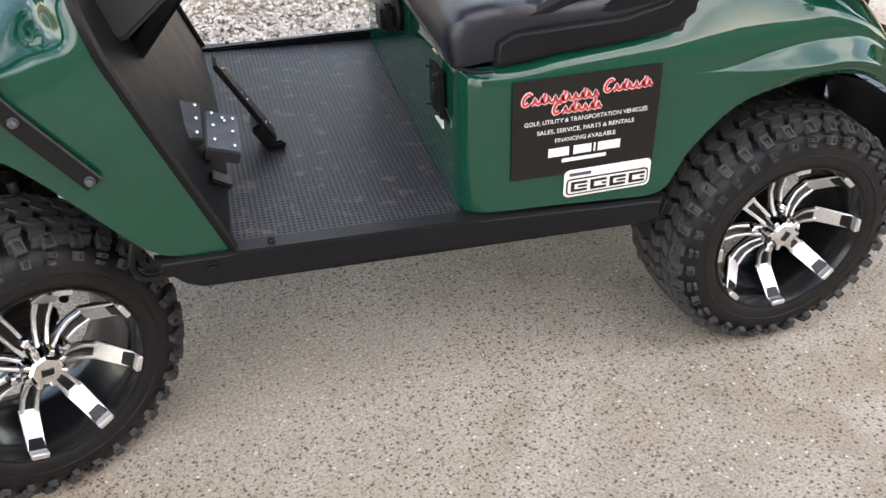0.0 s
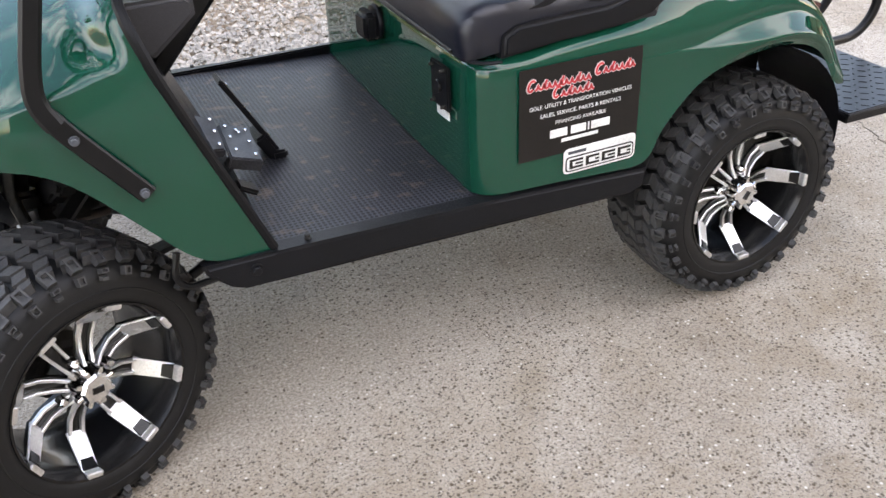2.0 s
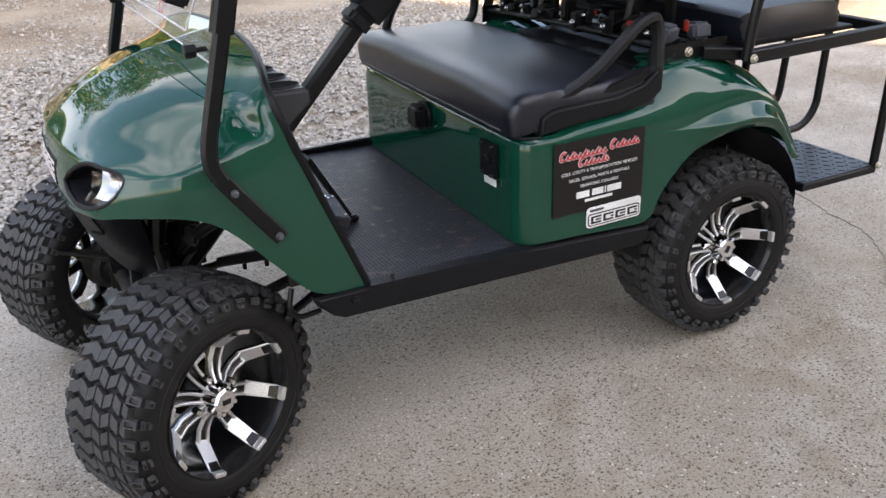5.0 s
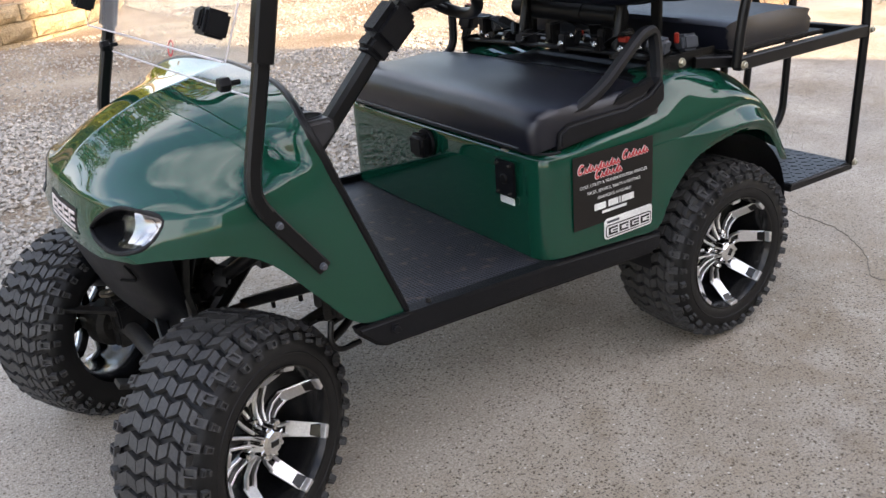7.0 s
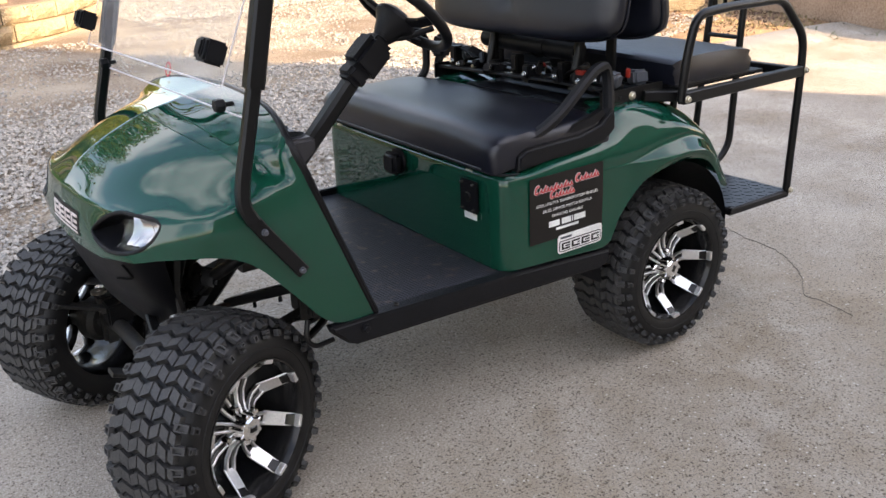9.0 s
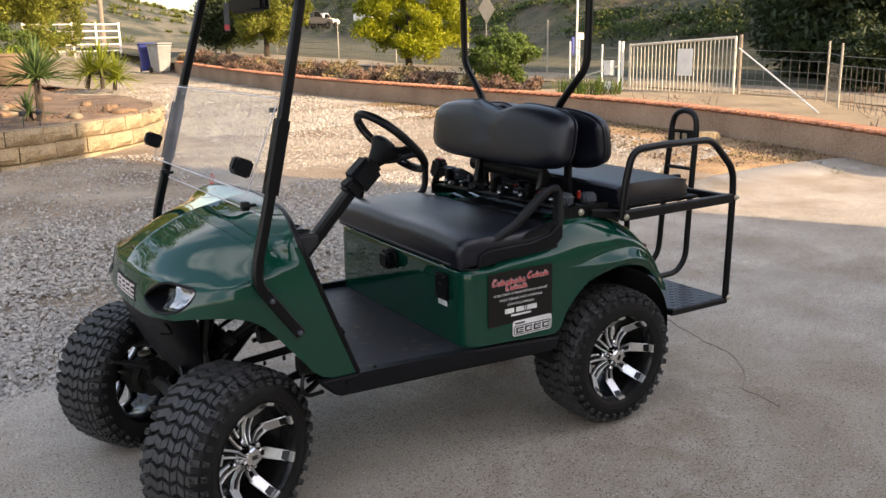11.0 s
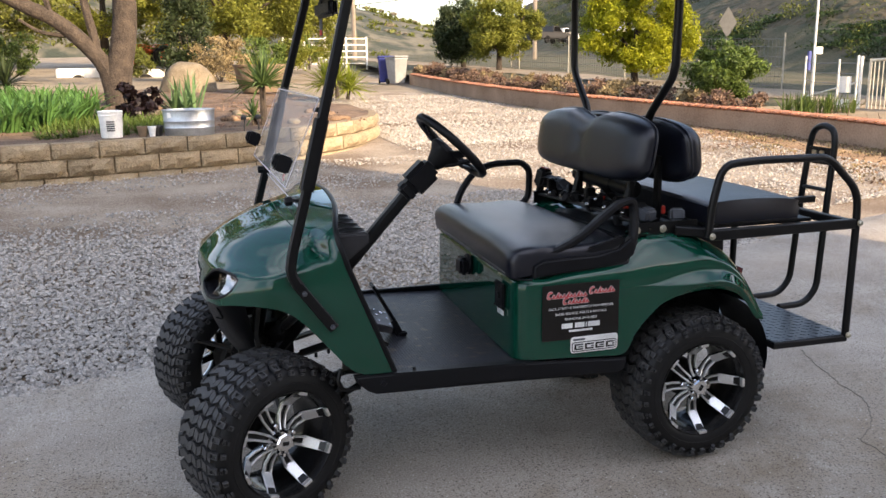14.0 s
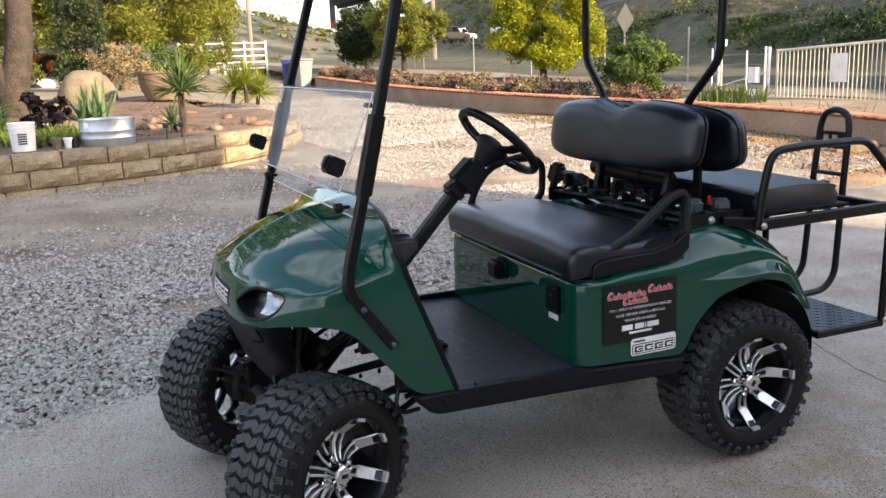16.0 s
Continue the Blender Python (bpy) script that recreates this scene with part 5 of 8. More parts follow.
def make_wheel():
    rim = part("wheel", lathe([(0.186, -0.046), (0.193, -0.052), (0.191, -0.058), (0.186, -0.057), (0.181, -0.046), (0.176, -0.030), (0.174, 0.02), (0.171, 0.06), (0.164, 0.085), (0.164, 0.12), (0.172, 0.165), (0.190, 0.186)], 64), RIM_BLACK, cart, "black and machined alloy wheel on a knobbly tyre")
    tyre = part("tyre", lathe([(0.184, -0.046), (0.192, -0.056), (0.205, -0.060), (0.228, -0.0605), (0.249, -0.056), (0.266, -0.046), (0.276, -0.028), (0.281, 0.0), (0.283, 0.07), (0.281, 0.14), (0.276, 0.168), (0.266, 0.186), (0.249, 0.196), (0.22, 0.20), (0.20, 0.196), (0.186, 0.184)], 72), RUBBER, rim, "black knobbly all-terrain tyre")
    part("tread", tread_blocks(), TREAD, tyre, smooth=20)
    part("bead_ring", sweep([(0.222 * math.cos(a), -0.0605, 0.222 * math.sin(a)) for a in np.linspace(0, 2 * math.pi, 64, endpoint=False)], circle(0.0018, 6), True), RUBBER, tyre)
    part("brake_drum", join(disc(0.075, 0.085, 0.16, 32), disc(0.045, 0.02, 0.09, 24)), DIRTY, rim)
    for k in range(8):
        turn = pose(0, 0, 0, 0, 45 * k + 12, 0)
        # two ridges with a dark slot between them, then a wide plate that slopes out to the lip
        sp = part("spoke", moved(join(sweep([(0.030, 0.024, 0), (0.065, 0.034, 0), (0.098, 0.039, 0), (0.128, 0.034, 0)], rect(0.030, 0.014, 0.003), up=(0, -1, 0)),
                                      sweep([(0.122, 0.036, 0), (0.150, 0.008, 0), (0.180, -0.038, 0)], rect(0.034, 0.014, 0.003), up=(0, -1, 0))), turn), RIM_BLACK, rim)
        plate_bm = prism([(-0.0205, 0.0), (0.0205, 0.0), (0.0180, 0.092), (-0.0180, 0.092)], 0.0, 0.006, 0.0015, 1)
        lean = Matrix.Translation((0.119, 0.0255, 0)) @ Matrix(((0, 0.745, 0.667, 0), (0, 0.667, -0.745, 0), (1, 0, 0, 0), (0, 0, 0, 1)))
        part("spoke_face", moved(moved(plate_bm, lean), turn), MACHINED, sp, "machined silver spoke end")
        part("spoke_tip", moved(box(0.176, 0.189, -0.0585, -0.0405, -0.0180, 0.0180, 0.002), turn), MACHINED, sp)
        for s in (-1, 1):
            part("spoke_ridge", moved(sweep([(0.036, 0.004, s * 0.009), (0.062, 0.020, s * 0.0115), (0.092, 0.0275, s * 0.0135), (0.124, 0.0225, s * 0.0145)], rect(0.0075, 0.012, 0.0015), up=(0, -1, 0)), turn), MACHINED, sp)
    cap = part("centre_cap", lathe([(0.046, 0.03), (0.045, 0.010), (0.040, 0.0), (0.036, -0.012), (0.034, -0.030), (0.029, -0.036), (0.0005, -0.038)], 8), CHROME, rim, "chrome centre cap", smooth=20)
    part("cap_emblem", box(-0.012, 0.012, -0.0392, -0.0375, -0.007, 0.007, 0), RIM_BLACK, cap)
    for k in range(8):
        a = 2 * math.pi * (k + 0.5) / 8
        part("cap_fin", moved(box(0.026, 0.0445, -0.030, 0.016, -0.0050, 0.0050, 0.002), pose(0, 0, 0, 0, math.degrees(a), 0)), CHROME, cap)
        part("cap_slot", moved(box(0.030, 0.0395, -0.026, 0.010, 0.0065, 0.0105, 0.001), pose(0, 0, 0, 0, math.degrees(a), 0)), RIM_BLACK, cap)
    for k in range(4):
        a = 2 * math.pi * (k + 0.25) / 4
        ob = part("lug_nut", disc(0.010, 0.022, -0.004, 6, "y", 0.003), CHROME, rim)
        ob.location = (0.058 * math.cos(a), 0.0, 0.058 * math.sin(a))
    return rim


WHEEL_COPIES = []
STEER = 27
wheel = make_wheel()
R = 0.2985
wheel.matrix_basis = pose(0.024, 0.004, R, 0, 10, STEER)
WHEEL_COPIES.append(copy_thing(wheel, pose(1.682, -0.002, R, 0, 121, 0)))
WHEEL_COPIES.append(copy_thing(wheel, pose(-0.13, 2 * C - 0.004, R, 0, 40, 180 + STEER)))
WHEEL_COPIES.append(copy_thing(wheel, pose(1.682, 2 * C, R, 0, 70, 180)))

# ---- rear seat kit, running gear and the clutter behind the seat ----
kit = part("rear_frame", join(
    sweep([(1.69, -0.022, 0.914), (2.372, -0.020, 0.916)], rect(0.030, 0.040, 0.003)),
    sweep([(1.72, 2 * C - 0.10, 0.914), (2.372, 2 * C - 0.10, 0.916)], rect(0.030, 0.040, 0.003)),
    sweep([(1.73, -0.01, 0.912), (1.73, 2 * C - 0.11, 0.912)], rect(0.030, 0.036, 0.003)),
    sweep([(2.36, -0.01, 0.914), (2.36, 2 * C - 0.11, 0.914)], rect(0.030, 0.036, 0.003))), STEEL_BLACK, cart, "black steel rear seat frame")
arm = [(1.688, -0.022, 0.905), (1.700, -0.026, 1.05), (1.735, -0.028, 1.185), (1.90, -0.022, 1.195), (2.235, -0.010, 1.192), (2.385, -0.014, 1.045), (2.392, -0.014, 0.92), (2.398, 0.0, 0.425)]
part("grab_rail", sweep(rounded(arm, 0.055, 6), circle(0.0155, 12)), STEEL_BLACK, kit, "bent black steel grab rail")
for p in ((1.692, -0.046, 0.914), (2.392, -0.034, 0.918), (2.398, -0.018, 0.436)):
    bolt(p, 0.010, kit)
part("cushion_rail", box(1.72, 2.20, 0.02, 2 * C - 0.12, 0.930, 0.944, 0.003), STEEL_BLACK, kit)
REARSEAT = []
for y, dz, dx in ((0.050, -0.100, 0.012), (0.046, -0.052, 0.008), (0.054, -0.012, 0.004), (0.09, 0.004, 0.0), (0.50, 0.012, 0.0)):
    REARSEAT.append([(1.735 + dx, y, 0.926), (1.73 + dx, y, 0.985 + dz * 0.5), (1.745 + dx, y, 1.024 + dz), (1.95, y, 1.030 + dz), (2.13 - dx, y, 1.020 + dz), (2.162 - dx, y, 0.998 + dz * 0.65), (2.165 - dx, y, 0.926)])
REARSEAT = REARSEAT + [[(a, 1.02 - b, c) for a, b, c in s] for s in REARSEAT[-2::-1]]
part("rear_seat_cushion", loft(REARSEAT, 36, 40), VINYL, cart, "black vinyl rear seat cushion")
fp = part("foot_plate", box(2.045, 2.402, -0.004, 2 * C - 0.10, 0.424, 0.436, 0.003), CHEQUER, cart, "black chequer-plate foot rest")
part("foot_rail", sweep([(2.045, 0.010, 0.418), (2.400, 0.002, 0.418)], rect(0.026, 0.026, 0.003)), STEEL_BLACK, fp)
part("foot_rail", sweep([(2.055, 0.0, 0.416), (2.055, 2 * C - 0.11, 0.416)], rect(0.026, 0.022, 0.003)), STEEL_BLACK, fp)
lug = bmesh.new()
for i in range(11):
    for j in range(30):
        bm2 = box(-0.011, 0.011, -0.0032, 0.0032, 0.0, 0.0018, 0)
        lug = join(lug, moved(bm2, Matrix.Translation((2.062 + i * 0.032, 0.015 + j * 0.032, 0.436)) @ pose(0, 0, 0, 0, 0, 45 if (i + j) % 2 else -45)))
tagged(part("raised_pattern", lug, CHEQUER, fp), kind="stuff")
arch = [(2.41, 0.445, 0.432), (2.55, 0.445, 0.435), (2.615, 0.445, 0.50), (2.645, 0.452, 0.95), (2.668, 0.458, 1.19), (2.672, 0.475, 1.245), (2.674, 0.54, 1.268), (2.672, 0.605, 1.245), (2.668, 0.622, 1.19), (2.645, 0.628, 0.95), (2.615, 0.635, 0.50), (2.55, 0.635, 0.435), (2.41, 0.635, 0.432)]
bar = part("grab_hoop", sweep(rounded(arch, 0.05, 5), circle(0.0155, 12)), STEEL_BLACK, cart, "tall black steel grab hoop")
part("hoop_plate", box(2.652, 2.662, 0.455, 0.627, 1.085, 1.165, 0.004), STEEL_BLACK, bar)
part("plate_emblem", join(box(2.646, 2.652, 0.50, 0.535, 1.10, 1.15, 0.003), box(2.646, 2.652, 0.55, 0.585, 1.10, 1.15, 0.003)), ZINC, bar)
part("hoop_rung", tube([(2.645, 0.452, 0.97), (2.645, 0.628, 0.97)], 0.010), STEEL_BLACK, bar)
part("hoop_tie", sweep([(2.36, 0.54, 0.914), (2.64, 0.54, 0.92)], rect(0.030, 0.030, 0.003)), STEEL_BLACK, bar)
for y in (0.29, 0.80):
    part("kit_leg", tube([(2.03, y, 0.91), (2.03, y, 0.60), (1.96, y, 0.55)], 0.014, 0.04), STEEL_BLACK, kit)
# bracket plates with bright bolts, on both sides of the deck
for y, s in ((0.072, -1), (2 * C - 0.072, 1)):
    pl = part("bracket_plate", box(1.395, 1.70, y - 0.003, y + 0.003, 0.902, 0.962, 0.002), STEEL_BLACK, kit)
    for x in (1.432, 1.545):
        bolt((x, y + s * 0.003, 0.934), 0.011, pl, ZINC, "y", s)
    part("plate_slot", box(1.482, 1.494, y + s * 0.003, y + s * 0.0045, 0.93, 0.942, 0.0), RIM_BLACK, pl)
    part("bracket_tube", sweep([(1.60, y, 0.925), (1.735, y - s * -0.06 if s < 0 else y, 0.915)], rect(0.045, 0.036, 0.004)), STEEL_BLACK, pl)
# seat belt reels, tongues, webbing and brackets under the seat backs
def reel(x, y, z, turn, lean):
    ob = part("belt_reel", join(box(-0.030, 0.030, -0.026, 0.026, -0.026, 0.026, 0.010, 3), disc(0.024, 0.026, 0.036, 20)), GREY_PLASTIC, cart, "grey plastic seat belt reel")
    ob.matrix_basis = pose(x, y, z, lean, 0, turn)
    part("webbing", sweep([(0, 0.02, 0.022), (0.02, 0.06, 0.028), (0.03, 0.10, -0.01)], rect(0.040, 0.002, 0.0005)), RUBBER, ob)


reel(1.505, 0.120, 0.985, 20, 10)
reel(1.640, 0.130, 0.975, -15, -12)
reel(1.50, 2 * C - 0.14, 1.0, 10, 0)
buckle = part("belt_buckle", join(box(-0.035, 0.035, -0.030, 0.030, -0.045, 0.045, 0.012, 3), box(-0.018, 0.018, -0.012, 0.012, -0.08, -0.04, 0.004)), TRIM, cart, "black seat belt buckle with a red button")
buckle.matrix_basis = pose(1.452, 1.019, 1.022, 12, 8, 25)
part("button", box(-0.020, 0.020, -0.016, 0.016, 0.043, 0.051, 0.003), RED_PLASTIC, buckle, "red release button")
part("belt_bar", join(sweep([(1.43, 1.03, 0.945), (1.44, 0.72, 0.955), (1.44, 0.30, 0.965), (1.44, 0.10, 0.962)], rect(0.034, 0.010, 0.002)), sweep([(1.54, 1.0, 0.94), (1.54, 0.12, 0.95)], rect(0.04, 0.03, 0.003)), sweep([(1.62, 1.0, 0.92), (1.62, 0.10, 0.93)], rect(0.04, 0.03, 0.003))), STEEL_BLACK, kit)
rng = random.Random(5)
for k in range(7):
    y = 0.24 + k * 0.115
    x = 1.46 + rng.uniform(-0.02, 0.05)
    br = part("belt_bracket", join(box(x - 0.022, x + 0.022, y - 0.018, y + 0.018, 0.945, 0.985 + rng.uniform(0, 0.05), 0.005), box(x - 0.03, x + 0.05, y - 0.012, y + 0.012, 0.96, 0.975, 0.003)), (STEEL_BLACK, TRIM, BLACK)[k % 3], kit)
    bolt((x - 0.022, y, 0.968 + rng.uniform(-0.01, 0.01)), 0.007, br, ZINC if k % 2 else CHROME, "x", -1)
for k in range(5):
    y0 = 0.20 + k * 0.16
    pts = [(1.47 + rng.uniform(-0.03, 0.08), y0 + 0.06 * j, 0.985 + rng.uniform(-0.02, 0.055)) for j in range(4)]
    part("belt_webbing", sweep(rounded(pts, 0.03), rect(0.040, 0.003, 0.0008)), TRIM, kit)
part("belt_tongue", box(1.455, 1.475, 0.21, 0.25, 0.995, 1.012, 0.003), RED_PLASTIC, kit, "red buckle tongue")
part("belt_tongue", box(1.462, 1.478, 0.42, 0.45, 1.0, 1.015, 0.003), RED_PLASTIC, kit, "red buckle tongue")
part("belt_tongue", box(1.562, 1.574, 0.102, 0.118, 0.985, 1.018, 0.003), RED_PLASTIC, kit, "red buckle tongue")
part("belt_roll", join(tube([(1.565, 0.34, 1.050), (1.565, 0.86, 1.060)], 0.036, 0, 14), tube([(1.565, 0.50, 1.053), (1.565, 0.56, 1.054)], 0.039, 0, 14)), TRIM, kit, "rolled black canvas bundle")
# black box added to imitate the dark gap under the seat backs
part("deck_shade_filler", box(1.39, 1.66, 0.13, 0.76, 0.845, 0.905, 0.008), BLACK, kit)
rng = random.Random(17)
for k in range(16):
    y, x, z = 0.16 + k * 0.048, 1.44 + rng.uniform(-0.03, 0.12), 0.93 + rng.uniform(0, 0.05)
    w, h = rng.uniform(0.012, 0.026), rng.uniform(0.018, 0.05)
    cl = part("belt_clip", moved(box(-w, w, -0.011, 0.011, 0, h, 0.004), pose(x, y, z, rng.uniform(-25, 25), rng.uniform(-25, 25), rng.uniform(0, 90))), (TRIM, STEEL_BLACK, BLACK)[k % 3], kit)
    if k % 3 == 0:
        bolt((x - w, y, z + h * 0.5), 0.006, cl, CHROME, "x", -1)
part("deck_box", box(1.42, 1.60, 0.36, 0.84, 0.72, 0.90, 0.01), BLACK, cart)

# frame rails, axles, springs, dampers
for y in (0.33, 2 * C - 0.33):
    part("frame_rail", sweep([(0.36, y, 0.445), (0.9, y, 0.440), (1.95, y, 0.44)], rect(0.05, 0.06, 0.004)), DIRTY, cart)
KX = -0.053
CRACKS = (
    [(2.96, 0.92), (2.88, 0.70), (2.81, 0.465), (2.74, 0.204), (2.59, 0.006), (2.43, -0.116), (2.42, -0.215), (2.387, -0.346)],
)
for ck in CRACKS:
    line = spline([(x, y, 0) for x, y in ck], 60)
    pts = [(p[0] + 0.020 * noise.noise(Vector((i * 0.45, 1, 0))) + 0.010 * noise.noise(Vector((i * 1.7, 2, 0))), p[1] + 0.024 * noise.noise(Vector((i * 0.45, 5, 0))) + 0.010 * noise.noise(Vector((i * 1.7, 8, 0))), 0.0035) for i, p in enumerate(line)]
    tagged(part("crack", sweep(pts, [(-0.0014, -0.003), (0.0014, -0.003), (0.0010, 0.0), (-0.0010, 0.0)]), CRACK_DIRT, None, "hairline crack filled with dirt in the concrete"), kind="structure", category="crack")
part("front_axle", tube([(KX, 0.17, 0.30), (KX, 0.30, 0.33), (KX, 2 * C - 0.30, 0.33), (KX, 2 * C - 0.17, 0.30)], 0.024, 0.06), DIRTY, cart)
part("tie_rod", tube([(KX + 0.11, 0.20, 0.31), (KX + 0.11, 2 * C - 0.20, 0.31)], 0.010), DIRTY, cart)
part("rear_axle", join(tube([(1.682, 0.12, R), (1.682, 2 * C - 0.12, R)], 0.036), box(1.58, 1.80, 0.40, 0.68, 0.22, 0.40, 0.05, 4)), DIRTY, cart)
for y, s in ((0.155, 1), (2 * C - 0.155, -1)):
    part("king_pin", join(box(KX - 0.028, KX + 0.028, y - 0.028, y + 0.028, 0.22, 0.40, 0.012), box(KX - 0.045, KX + 0.10, y - 0.012, y + 0.012, 0.29, 0.32, 0.004)), DIRTY, cart)
    yl = y + s * 0.10
    part("leaf_spring", join(sweep([(-0.36 + 0.14, yl, 0.44), (KX, yl, 0.375), (0.20, yl, 0.405), (0.40, yl, 0.455)], rect(0.045, 0.012, 0.002)), sweep([(-0.10, yl, 0.385), (KX, yl, 0.36), (0.16, yl, 0.382)], rect(0.045, 0.010, 0.002))), DIRTY, cart, "rusty leaf spring")
    part("spring_block", box(KX - 0.03, KX + 0.05, yl - 0.035, yl + 0.035, 0.33, 0.40, 0.006), STEEL_BLACK, cart)
    dp = part("damper", tube([(-0.003, yl + 0.055 * s, 0.585), (0.028, yl - 0.015 * s, 0.77)], 0.0145), STEEL_BLACK, cart, "black front damper with a bright lower tube")
    part("damper_tube", tube([(-0.012, yl + 0.015 * s, 0.43), (-0.006, yl + 0.048 * s, 0.556)], 0.024), GALV, dp)
    part("damper_collar", join(tube([(-0.006, yl + 0.048 * s, 0.562), (-0.003, yl + 0.055 * s, 0.585)], 0.036), tube([(-0.002, yl + 0.057 * s, 0.592), (-0.001, yl + 0.059 * s, 0.600)], 0.028)), STEEL_BLACK, dp)
    part("damper_nut", tube([(-0.007, yl + 0.046 * s, 0.545), (-0.006, yl + 0.048 * s, 0.561)], 0.016, 0, 6), CHROME, dp)
    part("damper_eye", disc(0.022, yl - 0.02, yl + 0.02, 16), ZINC, dp).location = (-0.012, 0, 0.42)
    part("control_arm", join(sweep([(-0.10, yl - 0.12 * s, 0.45), (-0.06, yl + 0.12 * s, 0.52)], rect(0.030, 0.026, 0.004)), sweep([(0.09, yl - 0.10 * s, 0.45), (0.06, yl + 0.12 * s, 0.53)], rect(0.030, 0.026, 0.004)), sweep([(-0.10, yl - 0.10 * s, 0.45), (0.09, yl - 0.10 * s, 0.45)], rect(0.034, 0.030, 0.004))), STEEL_BLACK, cart, "black tubular control arm")
    part("upright", sweep([(0.0, yl, 0.50), (-0.02, yl, 0.62), (0.0, yl, 0.74)], rect(0.05, 0.02, 0.003)), DIRTY, cart)
    part("spring_shackle", tube([(0.36, yl, 0.50), (0.40, yl, 0.455), (0.41, yl, 0.41), (0.36, yl, 0.40)], 0.010, 0.02), STEEL_BLACK, cart)
    part("rear_spring", sweep([(1.32, yl + 0.08 * s, 0.42), (1.5, yl + 0.08 * s, 0.36), (1.682, yl + 0.08 * s, 0.345), (1.86, yl + 0.08 * s, 0.37), (2.02, yl + 0.08 * s, 0.43)], rect(0.045, 0.016, 0.002)), DIRTY, cart)
    part("rear_damper", tube([(1.74, yl + 0.04 * s, 0.33), (1.80, yl + 0.05 * s, 0.66)], 0.02), STEEL_BLACK, cart)
    part("tow_tab", moved(lathe([(0.012, -0.004), (0.026, -0.004), (0.026, 0.004), (0.012, 0.004), (0.012, -0.004)], 20, "z"), Matrix.Translation((KX - 0.02, y + s * 0.02, 0.415))), ZINC, cart)
part("link_sleeve", sweep([(0.246, 0.05, 0.622), (0.169, 0.367, 0.486)], rect(0.034, 0.028, 0.003)), STEEL_BLACK, cart, "black steel sleeve over the steering link")
part("steering_link", tube([(0.185, 0.30, 0.515), (0.06, 0.60, 0.36)], 0.011), RUSTY, cart, "brown rusted steering link")
for t_ in (0.25, 0.62):
    q_ = Vector((0.246, 0.05, 0.604)).lerp(Vector((0.169, 0.367, 0.468)), t_)
    part("sleeve_bolt", disc(0.006, 0, -0.016, 8, "z"), STEEL_BLACK, cart).location = q_
shaft = part("steering_shaft", tube([(0.125, 0.08, 0.735), (0.05, 0.316, 0.578)], 0.017), STEEL_BLACK, cart, "black steering shaft with a jointed end")
part("universal_joint", join(*(moved(box(-0.022, 0.022, -0.028, 0.028, -0.026, 0.026, 0.008, 2), Matrix.Translation((x_, y_, z_)) @ pose(0, 0, 0, 40 * k_, 25, 30)) for k_, (x_, y_, z_) in enumerate(((0.080, 0.225, 0.638), (0.066, 0.272, 0.607), (0.050, 0.316, 0.578))))), STEEL_BLACK, shaft)
for q_ in ((0.064, 0.235, 0.645), (0.052, 0.285, 0.600)):
    bolt(q_, 0.006, shaft, CHROME, "x", -1)
part("lower_stay", tube([(0.44, 0.22, 0.45), (0.371, 0.199, 0.404), (0.18, 0.16, 0.33)], 0.012, 0.03), STEEL_BLACK, cart)
part("brake_bracket", join(box(0.27, 0.35, 0.10, 0.106, 0.49, 0.56, 0.002), box(0.29, 0.33, 0.07, 0.10, 0.50, 0.53, 0.004)), DIRTY, cart)
part("step_loop", tube([(0.25, 0.02, 0.53), (0.235, 0.01, 0.48), (0.255, 0.005, 0.452), (0.315, 0.005, 0.457)], 0.0075, 0.025, 8), STEEL_BLACK, cart)
part("brake_cable", tube([(0.30, 0.22, 0.44), (0.80, 0.20, 0.40), (1.30, 0.17, 0.37), (1.60, 0.14, 0.33)], 0.006, 0.08, 6), RUBBER, cart)
part("steering_box", box(-0.02, 0.14, 0.42, 0.62, 0.44, 0.60, 0.02), DIRTY, cart)
for k in range(6):
    yy = 0.28 + 0.1 * k
    part("cable_loom", tube([(0.05, yy, 0.50), (0.08, yy + 0.03, 0.60 + 0.02 * (k % 3)), (0.16, yy - 0.02, 0.68)], 0.007, 0.03, 6), DIRTY, cart)

# magnetic sign on the side panel
sign = tagged(part("magnetic_sign", box(0.990, 1.302, SIDE_Y - 0.0016, SIDE_Y, 0.5655, 0.7785, 0.0006), SIGN_BLACK, None, "black magnetic advertising sign with white and red print"), category="sign")


def lettering(name, text, x, z, size, material, parent, wide=None, y=SIDE_Y - 0.0022, align="CENTER"):
    cu = bpy.data.curves.new(name, "FONT")
    cu.body, cu.size, cu.align_x, cu.align_y, cu.extrude = text, size, align, "CENTER", 0.0002
    tmp = bpy.data.objects.new(name, cu)
    scene.collection.objects.link(tmp)
    bpy.context.view_layer.update()
    me = bpy.data.meshes.new_from_object(tmp.evaluated_get(bpy.context.evaluated_depsgraph_get()))
    bpy.data.objects.remove(tmp)
    me.materials.clear()
    me.materials.append(material)
    w = max(v.co.x for v in me.vertices) - min(v.co.x for v in me.vertices)
    ob = new(name, me)
    ob.parent = parent
    k = wide / w if wide else 1.0
    ob.matrix_basis = Matrix.Translation((x, y, z)) @ pose(0, 0, 0, 90, 0, 0) @ Matrix.Diagonal((k, 1, 1, 1))
    return ob


